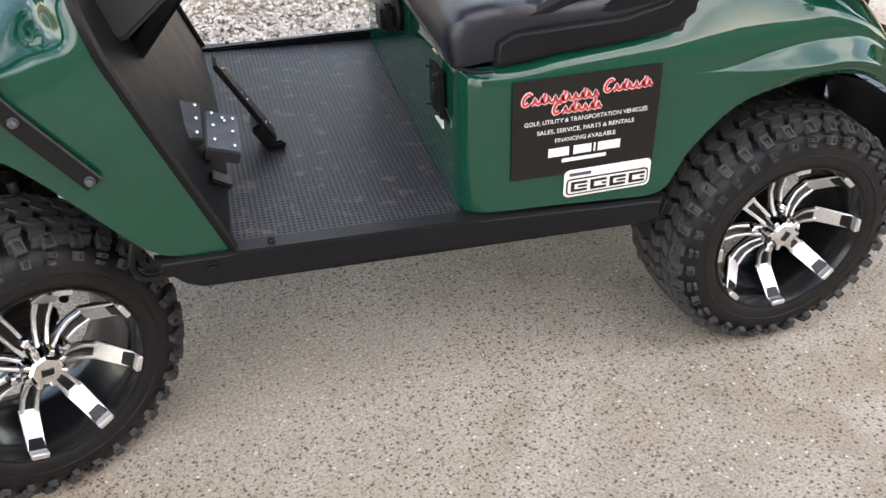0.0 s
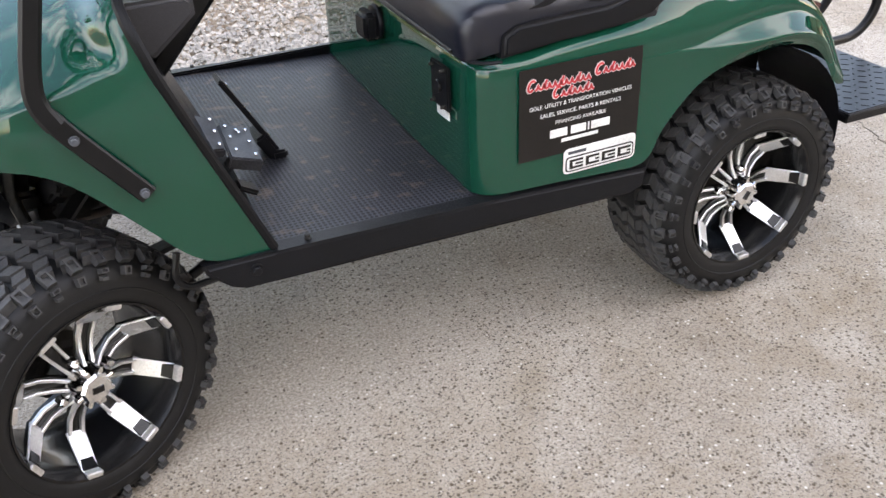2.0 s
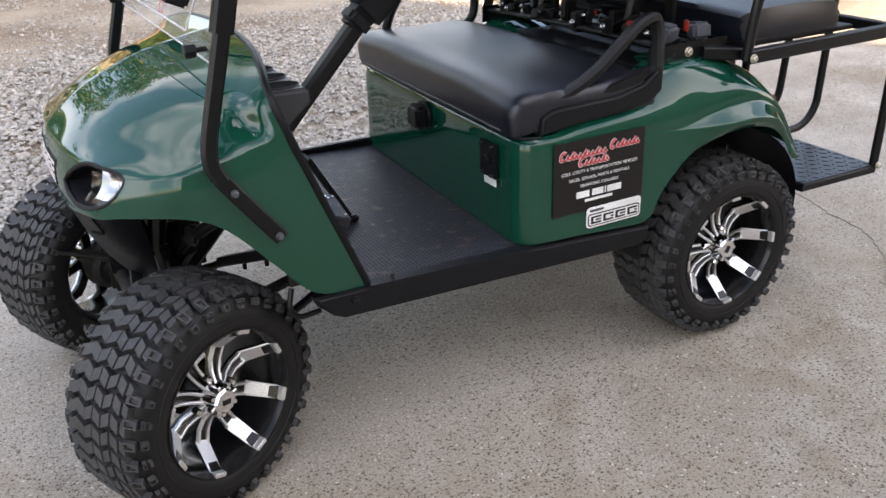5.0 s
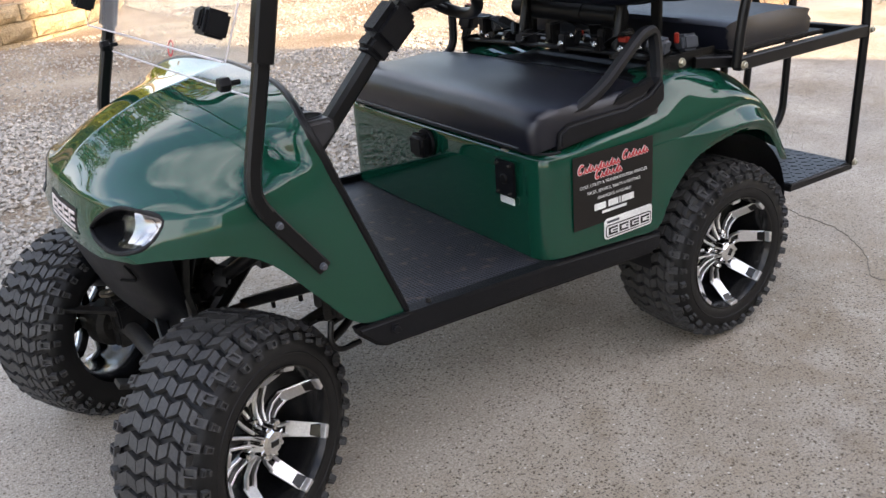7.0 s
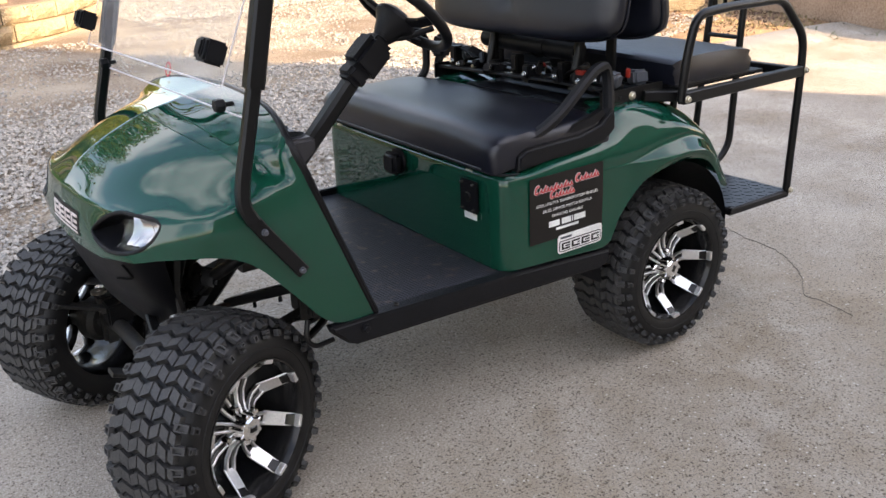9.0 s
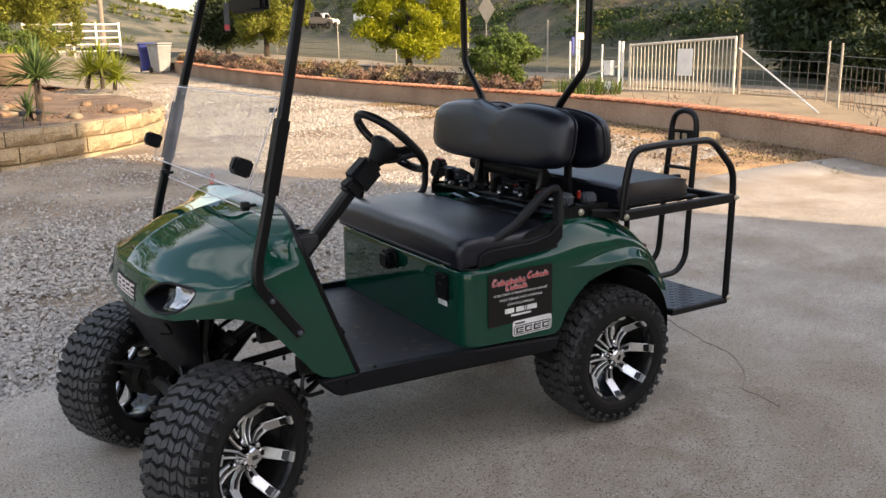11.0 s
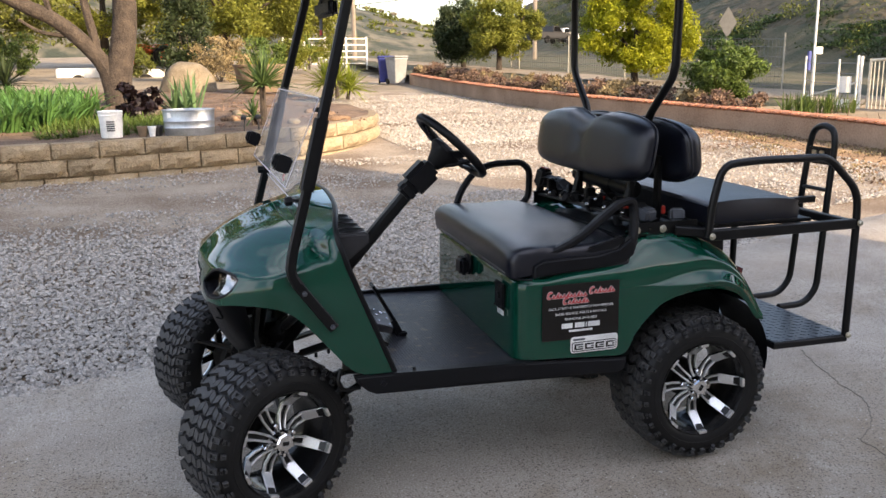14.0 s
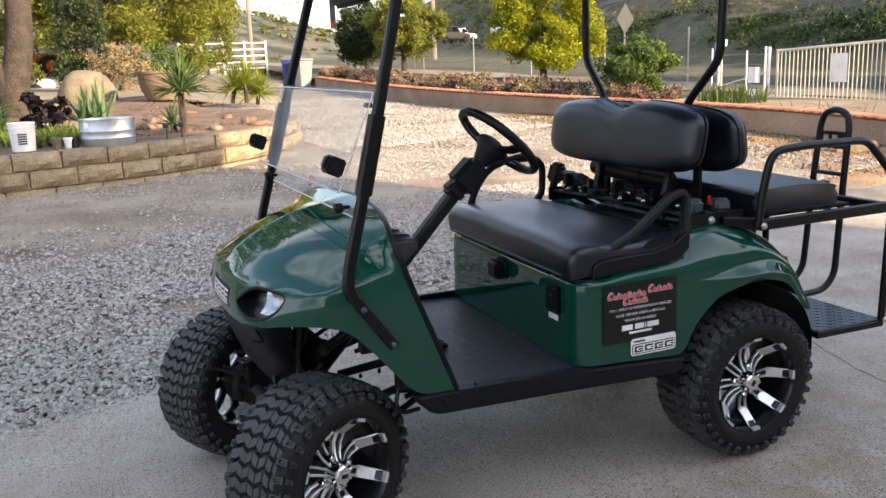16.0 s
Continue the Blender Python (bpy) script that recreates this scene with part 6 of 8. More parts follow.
lettering("print_line", "GOLF, UTILITY & TRANSPORTATION VEHICLES", 1.146, 0.6865, 0.0128, WHITE, sign, 0.262)
lettering("print_line", "SALES, SERVICE, PARTS & RENTALS", 1.146, 0.6650, 0.0128, WHITE, sign, 0.208)
lettering("print_line", "FINANCING AVAILABLE", 1.146, 0.6440, 0.0128, WHITE, sign, 0.130)
# the phone number and web address as bars, the script logo as wavy red shapes with a white rim
part("number_bar", join(*(box(1.068 + a, 1.068 + b, SIDE_Y - 0.0026, SIDE_Y - 0.0018, 0.6085, 0.6275, 0.0) for a, b in ((0, 0.044), (0.054, 0.093), (0.098, 0.102), (0.107, 0.156)))), WHITE, sign)
part("address_bar", box(1.098, 1.194, SIDE_Y - 0.0026, SIDE_Y - 0.0018, 0.5935, 0.6015, 0.0), WHITE, sign)


def loop(cx, cz, w, h, slant, a0=0.0, a1=6.283, n=14):
    return [(cx + w * math.cos(a) + slant * h * math.sin(a), SIDE_Y, cz + h * math.sin(a)) for a in np.linspace(a0, a1, n)]


STROKES = []
for x0, n, z in ((1.012, 10, 0.737), (1.182, 6, 0.744), (1.076, 6, 0.712)):
    # a tall swash, then one slanted running wave with a few tall strokes
    STROKES.append(loop(x0 + 0.007, z + 0.003, 0.0075, 0.0115, 0.3, 0.7, 5.6))
    STROKES.append([(x0 + 0.016 + 0.0140 * n * k / (n * 8) + 0.0022 * math.sin(2 * math.pi * k / 8), SIDE_Y, z - 0.0025 - 0.0058 * math.cos(2 * math.pi * k / 8)) for k in range(n * 8 + 1)])
    for k in range(1, n, 3):
        STROKES.append([(x0 + 0.024 + k * 0.014, SIDE_Y, z - 0.008), (x0 + 0.030 + k * 0.014, SIDE_Y, z + 0.012)])
for w, mt, dy in ((0.0090, PALE_RIM, 0.0020), (0.0052, RED, 0.0028)):
    part("script_logo", join(*(sweep([(a, b - dy, c) for a, b, c in st], rect(w, 0.0006, 0.0), up=(0, 1, 0)) for st in STROKES)), mt, sign)

# card hanging from the mirror
card = tagged(part("hanging_card", box(0.372, 0.374, 0.845, 0.912, 1.690, 1.800, 0.0005), GREY_PLASTIC, None, "grey and red card hanging under the roof"), category="card")
part("card_print", join(box(0.3705, 0.372, 0.850, 0.876, 1.694, 1.715, 0), box(0.3705, 0.372, 0.881, 0.907, 1.694, 1.715, 0)), RED, card)
part("card_string", tube([(0.373, 0.88, 1.80), (0.365, 0.86, 1.86)], 0.0015, 0, 6), WHITE, card)

# ---- plants and growth ----
def leaves(name, clumps, per, size, material, parent=None, seed=1, flat=0.8, label=""):
    """Many small leaves in clumps, each a centre and three radii."""
    rg = np.random.RandomState(seed)
    vs, n0 = [], 0
    for c, r in clumps:
        d = rg.normal(size=(per, 3))
        d /= np.linalg.norm(d, axis=1)[:, None]
        d *= rg.uniform(0.35, 1.05, (per, 1))
        p = np.array(c) + d * np.array(r)
        a, b = rg.normal(size=(per, 3)), rg.normal(size=(per, 3))
        a /= np.linalg.norm(a, axis=1)[:, None]
        b -= a * (a * b).sum(1)[:, None]
        b /= np.linalg.norm(b, axis=1)[:, None]
        s = size * rg.uniform(0.6, 1.4, (per, 1))
        vs.append(np.stack([p - a * s, p - b * s * 0.45 * flat, p + a * s, p + b * s * 0.45 * flat], 1).reshape(-1, 3))
    vs = np.concatenate(vs)
    fs = np.arange(len(vs)).reshape(-1, 4)
    return raw(name, vs.tolist(), fs.tolist(), material, parent, label)


def crown(centre, radii, n, small, seed, low=-0.6):
    """Clumps over the outside of an uneven crown."""
    rg = np.random.RandomState(seed)
    out = []
    while len(out) < n:
        d = rg.normal(size=3)
        d /= np.linalg.norm(d)
        if d[2] < low:
            continue
        k = rg.uniform(0.55, 1.0) * (1 + 0.22 * noise.noise(Vector(d * 2.2 + seed)))
        s = small * rg.uniform(0.6, 1.3)
        out.append((np.array(centre) + d * np.array(radii) * k, (s, s, s * 0.75)))
    return out


def limb(pts, r0, r1, n=9):
    pts = [tuple(p) for p in spline(pts, max(6, 4 * len(pts)))]
    bm = bmesh.new()
    rings = []
    for i, p in enumerate(pts):
        p = Vector(p)
        d = (Vector(pts[min(i + 1, len(pts) - 1)]) - Vector(pts[max(i - 1, 0)])).normalized()
        s = d.cross(Vector((0.3, 1, 0.1))).normalized()
        t = s.cross(d)
        r = r0 + (r1 - r0) * i / (len(pts) - 1)
        rings.append([bm.verts.new(p + (s * math.cos(a) + t * math.sin(a)) * r * (1 + 0.10 * noise.noise(p * 2 + Vector((a, 0, 0))))) for a in (2 * math.pi * j / n for j in range(n))])
    for a, b in zip(rings, rings[1:]):
        for j in range(n):
            bm.faces.new((a[j], a[(j + 1) % n], b[(j + 1) % n], b[j]))
    return bm


def tree(name, label, base, height, radii, trunk_r, material, seed, n=60, small=0.5, per=150, size=0.09, crown_z=None, group=""):
    t = thing(name, label, "tree", base, group)
    rg = random.Random(seed)
    cz = crown_z or height - radii[2]
    bm = limb([(0, 0, -0.2), (rg.uniform(-0.1, 0.1), 0, cz * 0.4), (rg.uniform(-0.15, 0.15), 0.05, cz)], trunk_r, trunk_r * 0.45)
    for k in range(5):
        a = 2 * math.pi * k / 5 + rg.random()
        bm = join(bm, limb([(0, 0, cz * 0.45), (radii[0] * 0.35 * math.cos(a), radii[1] * 0.35 * math.sin(a), cz * 0.8), (radii[0] * 0.7 * math.cos(a), radii[1] * 0.7 * math.sin(a), cz + radii[2] * 0.3)], trunk_r * 0.5, trunk_r * 0.12, 6))
    part("trunk", bm, BARK, t)
    leaves("crown", crown((0, 0, cz), radii, n, small, seed, -0.95), per, size, material, t, seed)
    return t


def shrub(name, label, base, radii, material, seed, n=24, small=0.22, per=110, size=0.05, group="", category="shrub"):
    t = thing(name, label, category, base, group)
    rg = random.Random(seed)
    bm = bmesh.new()
    for k in range(6):
        a = 2 * math.pi * k / 6 + rg.random()
        bm = join(bm, limb([(0, 0, -0.05), (radii[0] * 0.3 * math.cos(a), radii[1] * 0.3 * math.sin(a), radii[2] * 0.5), (radii[0] * 0.7 * math.cos(a), radii[1] * 0.7 * math.sin(a), radii[2] * 1.1)], 0.018, 0.006, 5))
    part("stem", bm, BARK, t)
    leaves("crown", crown((0, 0, radii[2] * 0.85), (radii[0], radii[1], radii[2] * 0.95), n, small, seed, -0.85), per, size, material, t, seed)
    return t


def blades(bm, base, n, length, width, droop, seed, spread=1.0, up=0.6, area=0.0):
    """Long narrow leaves that rise and bend outward from a base."""
    rg = random.Random(seed)
    for _ in range(n):
        a = rg.uniform(0, 2 * math.pi)
        b = Vector(base) + Vector((rg.uniform(-area, area), rg.uniform(-area, area), 0))
        out = Vector((math.cos(a), math.sin(a), 0))
        el = rg.uniform(max(0.0, up - spread * 0.6), min(1.5, up + spread * 0.6))
        d = out * math.cos(el) + Vector((0, 0, math.sin(el)))
        L = length * rg.uniform(0.7, 1.15)
        side = out.cross(Vector((0, 0, 1))) * width
        prev = None
        for k in range(5):
            t = k / 4
            p = b + d * L * t - Vector((0, 0, droop * L * t * t))
            w = (0.55 + 1.6 * t) * (1 - t) + 0.02
            cur = (bm.verts.new(p - side * w), bm.verts.new(p + Vector((0, 0, -0.15 * width)) * 0), bm.verts.new(p + side * w))
            cur[1].co = p - Vector((0, 0, width * 0.5 * w))
            if prev:
                bm.faces.new((prev[0], prev[1], cur[1], cur[0]))
                bm.faces.new((prev[1], prev[2], cur[2], cur[1]))
            prev = cur
    return bm


# ---- garden behind the block wall ----
WALL_PATH = [(-9.5, 7.55), (-6.0, 7.75), (-4.0, 8.05), (-2.04, 8.6), (-0.36, 9.04), (0.6, 9.42), (1.3, 9.85), (2.02, 10.45), (2.75, 11.35), (3.35, 12.71), (3.55, 14.3), (3.2, 15.8), (2.2, 16.8)]
wall_line = spline(WALL_PATH, 400)
wall_s = np.r_[0, np.cumsum(np.linalg.norm(np.diff(wall_line, axis=0), axis=1))]
WALL_TOP = 0.640


def on_wall(s):
    return float(np.interp(s, wall_s, wall_line[:, 0])), float(np.interp(s, wall_s, wall_line[:, 1]))


block_wall = thing("block_retaining_wall", "low curved retaining wall of tan split-face blocks", "retaining wall", kind="structure")
rows = []
for off, z in ((0.10, -0.15), (0.10, WALL_TOP - 0.03), (0.28, WALL_TOP - 0.03), (0.28, -0.15)):
    row = []
    for s in np.linspace(0, wall_s[-1], 120):
        x, y = on_wall(s)
        x2, y2 = on_wall(min(s + 0.05, wall_s[-1]))
        x1, y1 = on_wall(max(s - 0.05, 0))
        d = Vector((x2 - x1, y2 - y1)).normalized()
        row.append((x - d.y * off, y + d.x * off, z))
    rows.append(row)
part("core", grid_mesh(rows), BLOCK, block_wall)


def bed_z(x, y):
    return 0.605 + 0.018 * max(0, y - 10) + 0.05 * noise.noise(Vector((x * 0.8, y * 0.8, 3)))


# planted bed, filling the wall's inner side
rows = []
bed_s = np.linspace(0, wall_s[-1], 90)
for t in np.linspace(0, 1, 28):
    row = []
    for s in bed_s:
        x, y = on_wall(s)
        x2, y2 = on_wall(min(s + 0.05, wall_s[-1]))
        x1, y1 = on_wall(max(s - 0.05, 0))
        d = Vector((x2 - x1, y2 - y1)).normalized()
        ax, ay = x - d.y * 0.2, y + d.x * 0.2
        px, py = ax + (-4.0 - ax) * t * 0.98, ay + (17.0 - ay) * t * 0.98
        row.append((px, py, bed_z(px, py) - (0.02 if t == 0 else 0)))
    rows.append(row)
tagged(part("garden_bed", grid_mesh(rows), SOIL, None, "brown mulched planting bed"), kind="structure", category="planting bed")
v, f_ = sheet_mesh(np.linspace(-60, 9, 40), np.linspace(23.0, 75, 36), lambda x, y: (0.60 + 0.022 * (y - 12) if x < 2 else ground_z(x, y) - 0.03 + 0.25 * max(0, min(1, (4 - x) / 2))) + 0.10 * noise.noise(Vector((x * 0.2, y * 0.2, 0))))
tagged(raw("back_yard", v, f_, DIRT, None, "pale dry dirt yard", True), kind="structure", category="ground")

v, f_ = sheet_mesh(np.linspace(-40, 2.9, 90), np.linspace(14.2, 24.0, 40), lambda x, y: bed_z(x, y) - 0.03 - 0.4 * max(0.0, x - 2.3))
tagged(raw("back_bed", v, f_, SOIL, None, "brown leaf-strewn soil under the trees", True), kind="structure", category="planting bed")
v, f_ = sheet_mesh(np.linspace(2.6, 8.6, 20), np.linspace(15.0, 23.5, 20), lambda x, y: ground_z(x, y) - 0.029)
tagged(raw("yard_gravel", v, f_, GRAVEL, None, "pale gravel leading to the far yard", True), kind="structure", category="ground")
litter = [((rg_x, rg_y, bed_z(rg_x, rg_y) + 0.01), (0.35, 0.35, 0.015)) for rg_x, rg_y in zip(np.random.RandomState(8).uniform(-5, 2.6, 110), np.random.RandomState(9).uniform(10.2, 20, 110))]
tagged(leaves("leaf_litter", litter, 34, 0.024, RUST_SHRUB, None, 15, label="dry fallen leaves and twigs on the bed"), category="leaf litter", kind="stuff")

# bucket, oval tub, lamp stakes and small clutter on the bed's edge
bucket = thing("bucket", "white plastic bucket with a printed label", "bucket", (-1.0, 9.36, 0.632))
part("pail", lathe([(0.0005, 0.0), (0.125, 0.0), (0.132, 0.006), (0.150, 0.32), (0.157, 0.325), (0.157, 0.345), (0.150, 0.348), (0.146, 0.342), (0.128, 0.02), (0.0005, 0.018)], 36, "z"), WHITE_PLASTIC, bucket)
part("lid_rim", lathe([(0.152, 0.285), (0.159, 0.288), (0.159, 0.296), (0.152, 0.299)], 36, "z"), WHITE_PLASTIC, bucket)
part("print_bars", join(*(moved(box(-0.05, 0.05, -0.0015, 0.0015, -0.009, 0.009, 0), pose(0.0, -0.1445, 0.10 + 0.028 * k, -4, 0, 0)) for k in range(5))), GREY_PLASTIC, bucket)
tub = thing("oval_tub", "galvanised steel oval stock tub", "tub", (-0.02, 9.46, 0.620))
prof = [(0.0005, 0.0), (0.29, 0.0), (0.30, 0.01), (0.308, 0.10), (0.314, 0.11), (0.308, 0.12), (0.312, 0.19), (0.318, 0.20), (0.312, 0.21), (0.318, 0.33), (0.326, 0.335), (0.326, 0.348), (0.316, 0.35), (0.310, 0.33), (0.295, 0.02), (0.0005, 0.018)]
bm = lathe(prof, 56, "z")
bmesh.ops.scale(bm, vec=(1.06, 0.72, 1), verts=bm.verts[:])
part("vessel", bm, GALV, tub)
part("tub_label", moved(box(-0.075, 0.075, -0.001, 0.001, -0.035, 0.035, 0), pose(-0.21, -0.172, 0.28, 0, 0, -22)), WHITE_PLASTIC, tub)
for x, y, z0 in ((0.72, 9.75, 0.62), (0.93, 9.85, 0.62)):
    lampstake = thing("garden_light", "small dark solar garden light on a stake", "garden light", (x, y, z0), "garden lights")
    part("stake", tube([(0, 0, -0.05), (0.01, 0, 0.16)], 0.008, 0, 8), DARK_THING, lampstake)
    part("lamp_head", lathe([(0.0005, 0.16), (0.035, 0.16), (0.04, 0.19), (0.045, 0.20), (0.03, 0.225), (0.0005, 0.23)], 16, "z"), DARK_THING, lampstake)
for k, (x, y, sx_, mt) in enumerate(((-0.62, 9.46, 0.07, TERRACOTTA), (-0.50, 9.40, 0.05, WHITE_PLASTIC), (-0.42, 9.5, 0.06, DARK_THING))):
    pot = thing("flower_pot", "small garden pot on the bed's edge", "pot", (x, y, 0.615), "small pots")
    part("body", lathe([(0.0005, 0), (sx_ * 0.7, 0), (sx_, 0.12), (sx_ * 1.12, 0.122), (sx_ * 1.12, 0.145), (sx_ * 0.95, 0.146), (sx_ * 0.9, 0.12), (0.0005, 0.11)], 20, "z"), mt, pot)

# the two-stemmed tree whose crown is over the view
old = thing("garden_tree", "old grey-barked tree with two leaning stems", "tree", (0, 0, 0))
part("stem", limb([(-1.22, 17.0, 0.5), (-1.24, 17.0, 1.2), (-1.05, 17.0, 2.1), (-0.98, 17.0, 2.95), (-0.9, 17.1, 4.2), (-0.6, 17.2, 5.6)], 0.30, 0.16, 14), BARK, old)
part("stem", limb([(-1.32, 16.98, 0.7), (-1.45, 16.97, 1.45), (-1.89, 16.95, 2.04), (-2.42, 16.88, 2.49), (-3.13, 16.76, 2.85), (-4.2, 16.6, 3.6)], 0.20, 0.11, 10), BARK, old)
part("limb", limb([(-1.60, 16.96, 1.72), (-1.64, 16.96, 2.1), (-1.78, 16.92, 2.93), (-1.9, 16.9, 4.3)], 0.10, 0.07, 8), BARK, old)
part("limb", limb([(-2.0, 16.93, 2.12), (-2.6, 16.9, 2.2), (-3.0, 16.8, 2.45)], 0.05, 0.03, 6), BARK, old)
part("limb", limb([(-2.42, 16.88, 2.49), (-2.5, 16.8, 2.9), (-2.9, 16.8, 3.4)], 0.07, 0.04, 6), BARK, old)
leaves("crown", crown((-1.4, 16.5, 7.6), (5.0, 4.2, 3.4), 130, 0.75, 11), 150, 0.11, LEAF_OLIVE, old, 11)

# strappy green patch, agave, dark rosette, yuccas
patch = bmesh.new()
rg = random.Random(3)
for k in range(260):
    px, py = rg.uniform(-6.2, -1.45), rg.uniform(11.0, 14.6)
    blades(patch, (px, py, bed_z(px, py)), 12, 0.90, 0.028, 0.40, 100 + k, 0.6, 1.1, 0.10)
tagged(part("strap_leaf_patch", patch, BLADE, None, "dense patch of green strap-leaved plants"), category="plants", kind="stuff")
low = bmesh.new()
for k in range(120):
    px, py = rg.uniform(-2.0, -0.1), rg.uniform(10.0, 12.4)
    blades(low, (px, py, bed_z(px, py)), 9, 0.32, 0.012, 0.35, 400 + k, 0.9, 0.8, 0.08)
tagged(part("ground_cover", low, LEAF_GREEN, None, "low dull green ground cover"), category="plants", kind="stuff")
ag = thing("agave", "grey-green agave with pointed upright leaves", "agave", (0.02, 13.6, 0.66))
for k in range(46):
    part("leaf", blades(bmesh.new(), (0, 0, 0), 1, 0.76, 0.040, 0.06, 700 + k, 0.8, 1.0, 0.24), AGAVE, ag)
dark = thing("dark_succulent", "near-black rosette succulent in the bed", "succulent", (-0.78, 12.3, 0.64))
leaves("foliage", [((rg.uniform(-0.26, 0.30), rg.uniform(-0.2, 0.2), rg.uniform(0.14, 0.56) * (1 - 0.3 * (k % 2))), (0.12, 0.12, 0.08)) for k in range(22)], 60, 0.055, PURPLE, dark, 5, 1.6)
part("branch", join(*(limb([(0, 0, 0), (0.1 * k - 0.2, 0, 0.2), (0.16 * k - 0.32, 0.05, 0.4)], 0.02, 0.012, 5) for k in range(5))), BARK, dark)


def yucca(name, label, at, stem_h, length, n, material, seed, lean=(0, 0)):
    t = thing(name, label, "yucca", at)
    part("stem", limb([(0, 0, -0.05), (lean[0] * 0.5, lean[1] * 0.5, stem_h * 0.5), (lean[0], lean[1], stem_h)], 0.055, 0.045, 8), BARK, t)
    bm = blades(bmesh.new(), (lean[0], lean[1], stem_h), n, length, 0.028, 0.12, seed, 1.3, 0.75)
    part("foliage", blades(bm, (lean[0], lean[1], stem_h), n // 3, length * 0.9, 0.026, 0.5, seed + 1, 0.9, 0.0), material, t)
    return t


yucca("yucca", "yucca with a bare stem and a spiky green head", (1.13, 11.05, 0.62), 0.60, 0.70, 90, YUCCA, 21)
yucca("small_yucca", "young yucca with drooping blades", (1.0, 11.2, 0.62), 0.10, 0.40, 22, YUCCA, 23)
for k, (x, y, h) in enumerate(((4.15, 21.2, 0.42), (4.50, 21.5, 0.22), (3.85, 21.6, 0.30))):
    yucca("tall_yucca", "sunlit yellow-green yucca clump", (x, y, 0.62 if k != 1 else 0.55), h, 0.90, 90, YUCCA_SUN, 31 + k, (0.05 * k, 0))
yucca("cycad", "dark green fan of stiff leaves", (-4.2, 22.0, 0.75), 0.3, 1.0, 60, LEAF_DARK, 41)
yucca("back_yucca", "spiky green plant by the far yard", (6.0, 38.0, 1.2), 0.6, 1.2, 50, LEAF_GREEN, 42)


def boulder(name, label, at, size, seed, material=BOULDER):
    bm = bmesh.new()
    bmesh.ops.create_icosphere(bm, subdivisions=4, radius=1)
    for v_ in bm.verts:
        n_ = noise.fractal(v_.co * 1.3 + Vector((seed, 0, 0)), 1, 2, 4)
        v_.co *= 1 + 0.09 * n_
        v_.co = Vector((v_.co.x * size[0], v_.co.y * size[1], v_.co.z * size[2]))
    ob = tagged(part(name, bm, material, None, label), category="boulder")
    ob.location = at
    return ob


boulder("boulder", "large pale rounded boulder", (0.27, 22.3, 0.78), (0.76, 0.7, 0.84), 2)
for k in range(16):
    rg2 = random.Random(60 + k)
    x, y = rg2.uniform(-0.6, 2.6), rg2.uniform(10.6, 15.5)
    tagged(boulder("rock", "small reddish-brown rock in the bed", (x, y, bed_z(x, y) + 0.02), (rg2.uniform(0.08, 0.22), rg2.uniform(0.08, 0.2), rg2.uniform(0.04, 0.10)), 70 + k, SOIL if k % 3 else BOULDER), group="bed rocks")
planter = thing("barrel_planter", "wide brown barrel planter", "planter", (2.05, 20.5, 0.80))
part("body", lathe([(0.0005, 0), (0.48, 0), (0.62, 0.30), (0.66, 0.62), (0.69, 0.64), (0.69, 0.70), (0.62, 0.70), (0.58, 0.60), (0.0005, 0.58)], 32, "z"), TERRACOTTA, planter)
part("planting", blades(bmesh.new(), (0, 0, 0.58), 40, 0.45, 0.03, 0.3, 77, 0.9, 0.9, 0.3), YUCCA_SUN, planter)
tagged(planter, group="")
shrub("dry_bush", "dry golden branching bush", (1.35, 26.0, 0.95), (0.95, 0.9, 0.85), STRAW, 81, 40, 0.25, 110, 0.05)
shrub("dark_conifer", "dark upright evergreen in the yard", (0.45, 27.0, 0.95), (0.85, 0.8, 1.8), LEAF_DARK, 82, 70, 0.32, 140, 0.06)
tree("yard_tree", "wide yellow-green tree in the yard", (2.5, 40.0, 1.2), 7.2, (5.2, 3.5, 2.6), 0.25, LEAF_GOLD, 83, 130, 0.85, 330, 0.095, 3.6)
tree("yard_tree", "wide yellow-green tree in the yard", (6.2, 47.0, 1.3), 7.4, (3.4, 3.0, 2.6), 0.25, LEAF_GOLD, 84, 120, 0.85, 330, 0.095, 3.8)
tree("yard_tree", "sunny leafy tree at the back of the yard", (-3.0, 44.0, 1.3), 7.5, (4.0, 3.5, 2.8), 0.25, LEAF_GOLD, 85, 100, 0.85, 330, 0.095, 3.8)
tree("yard_tree", "grey-green tree at the back of the yard", (-9.0, 40.0, 1.2), 7.0, (4.5, 3.5, 2.8), 0.25, LEAF_OLIVE, 86, 100, 0.8, 330, 0.095, 3.6)
# three unseen trees added at the left, to be mirrored in windscreen and cowl
tree("yard_tree", "grey-green tree added out of view for reflections", (-8.5, 26.0, 1.0), 7.5, (3.6, 3.4, 3.2), 0.25, LEAF_OLIVE, 87, 110, 0.8, 330, 0.095, 4.2)
tree("yard_tree", "grey-green tree added out of view for reflections", (-14.0, 22.0, 0.9), 8.0, (4.0, 3.6, 3.6), 0.25, LEAF_OLIVE, 88, 110, 0.85, 330, 0.095, 4.2)
tree("yard_tree", "dark leafy tree added out of view for reflections", (-18.0, 14.0, 0.7), 7.5, (3.6, 3.6, 3.4), 0.25, LEAF_DARK, 89, 110, 0.85, 330, 0.095, 4.0)
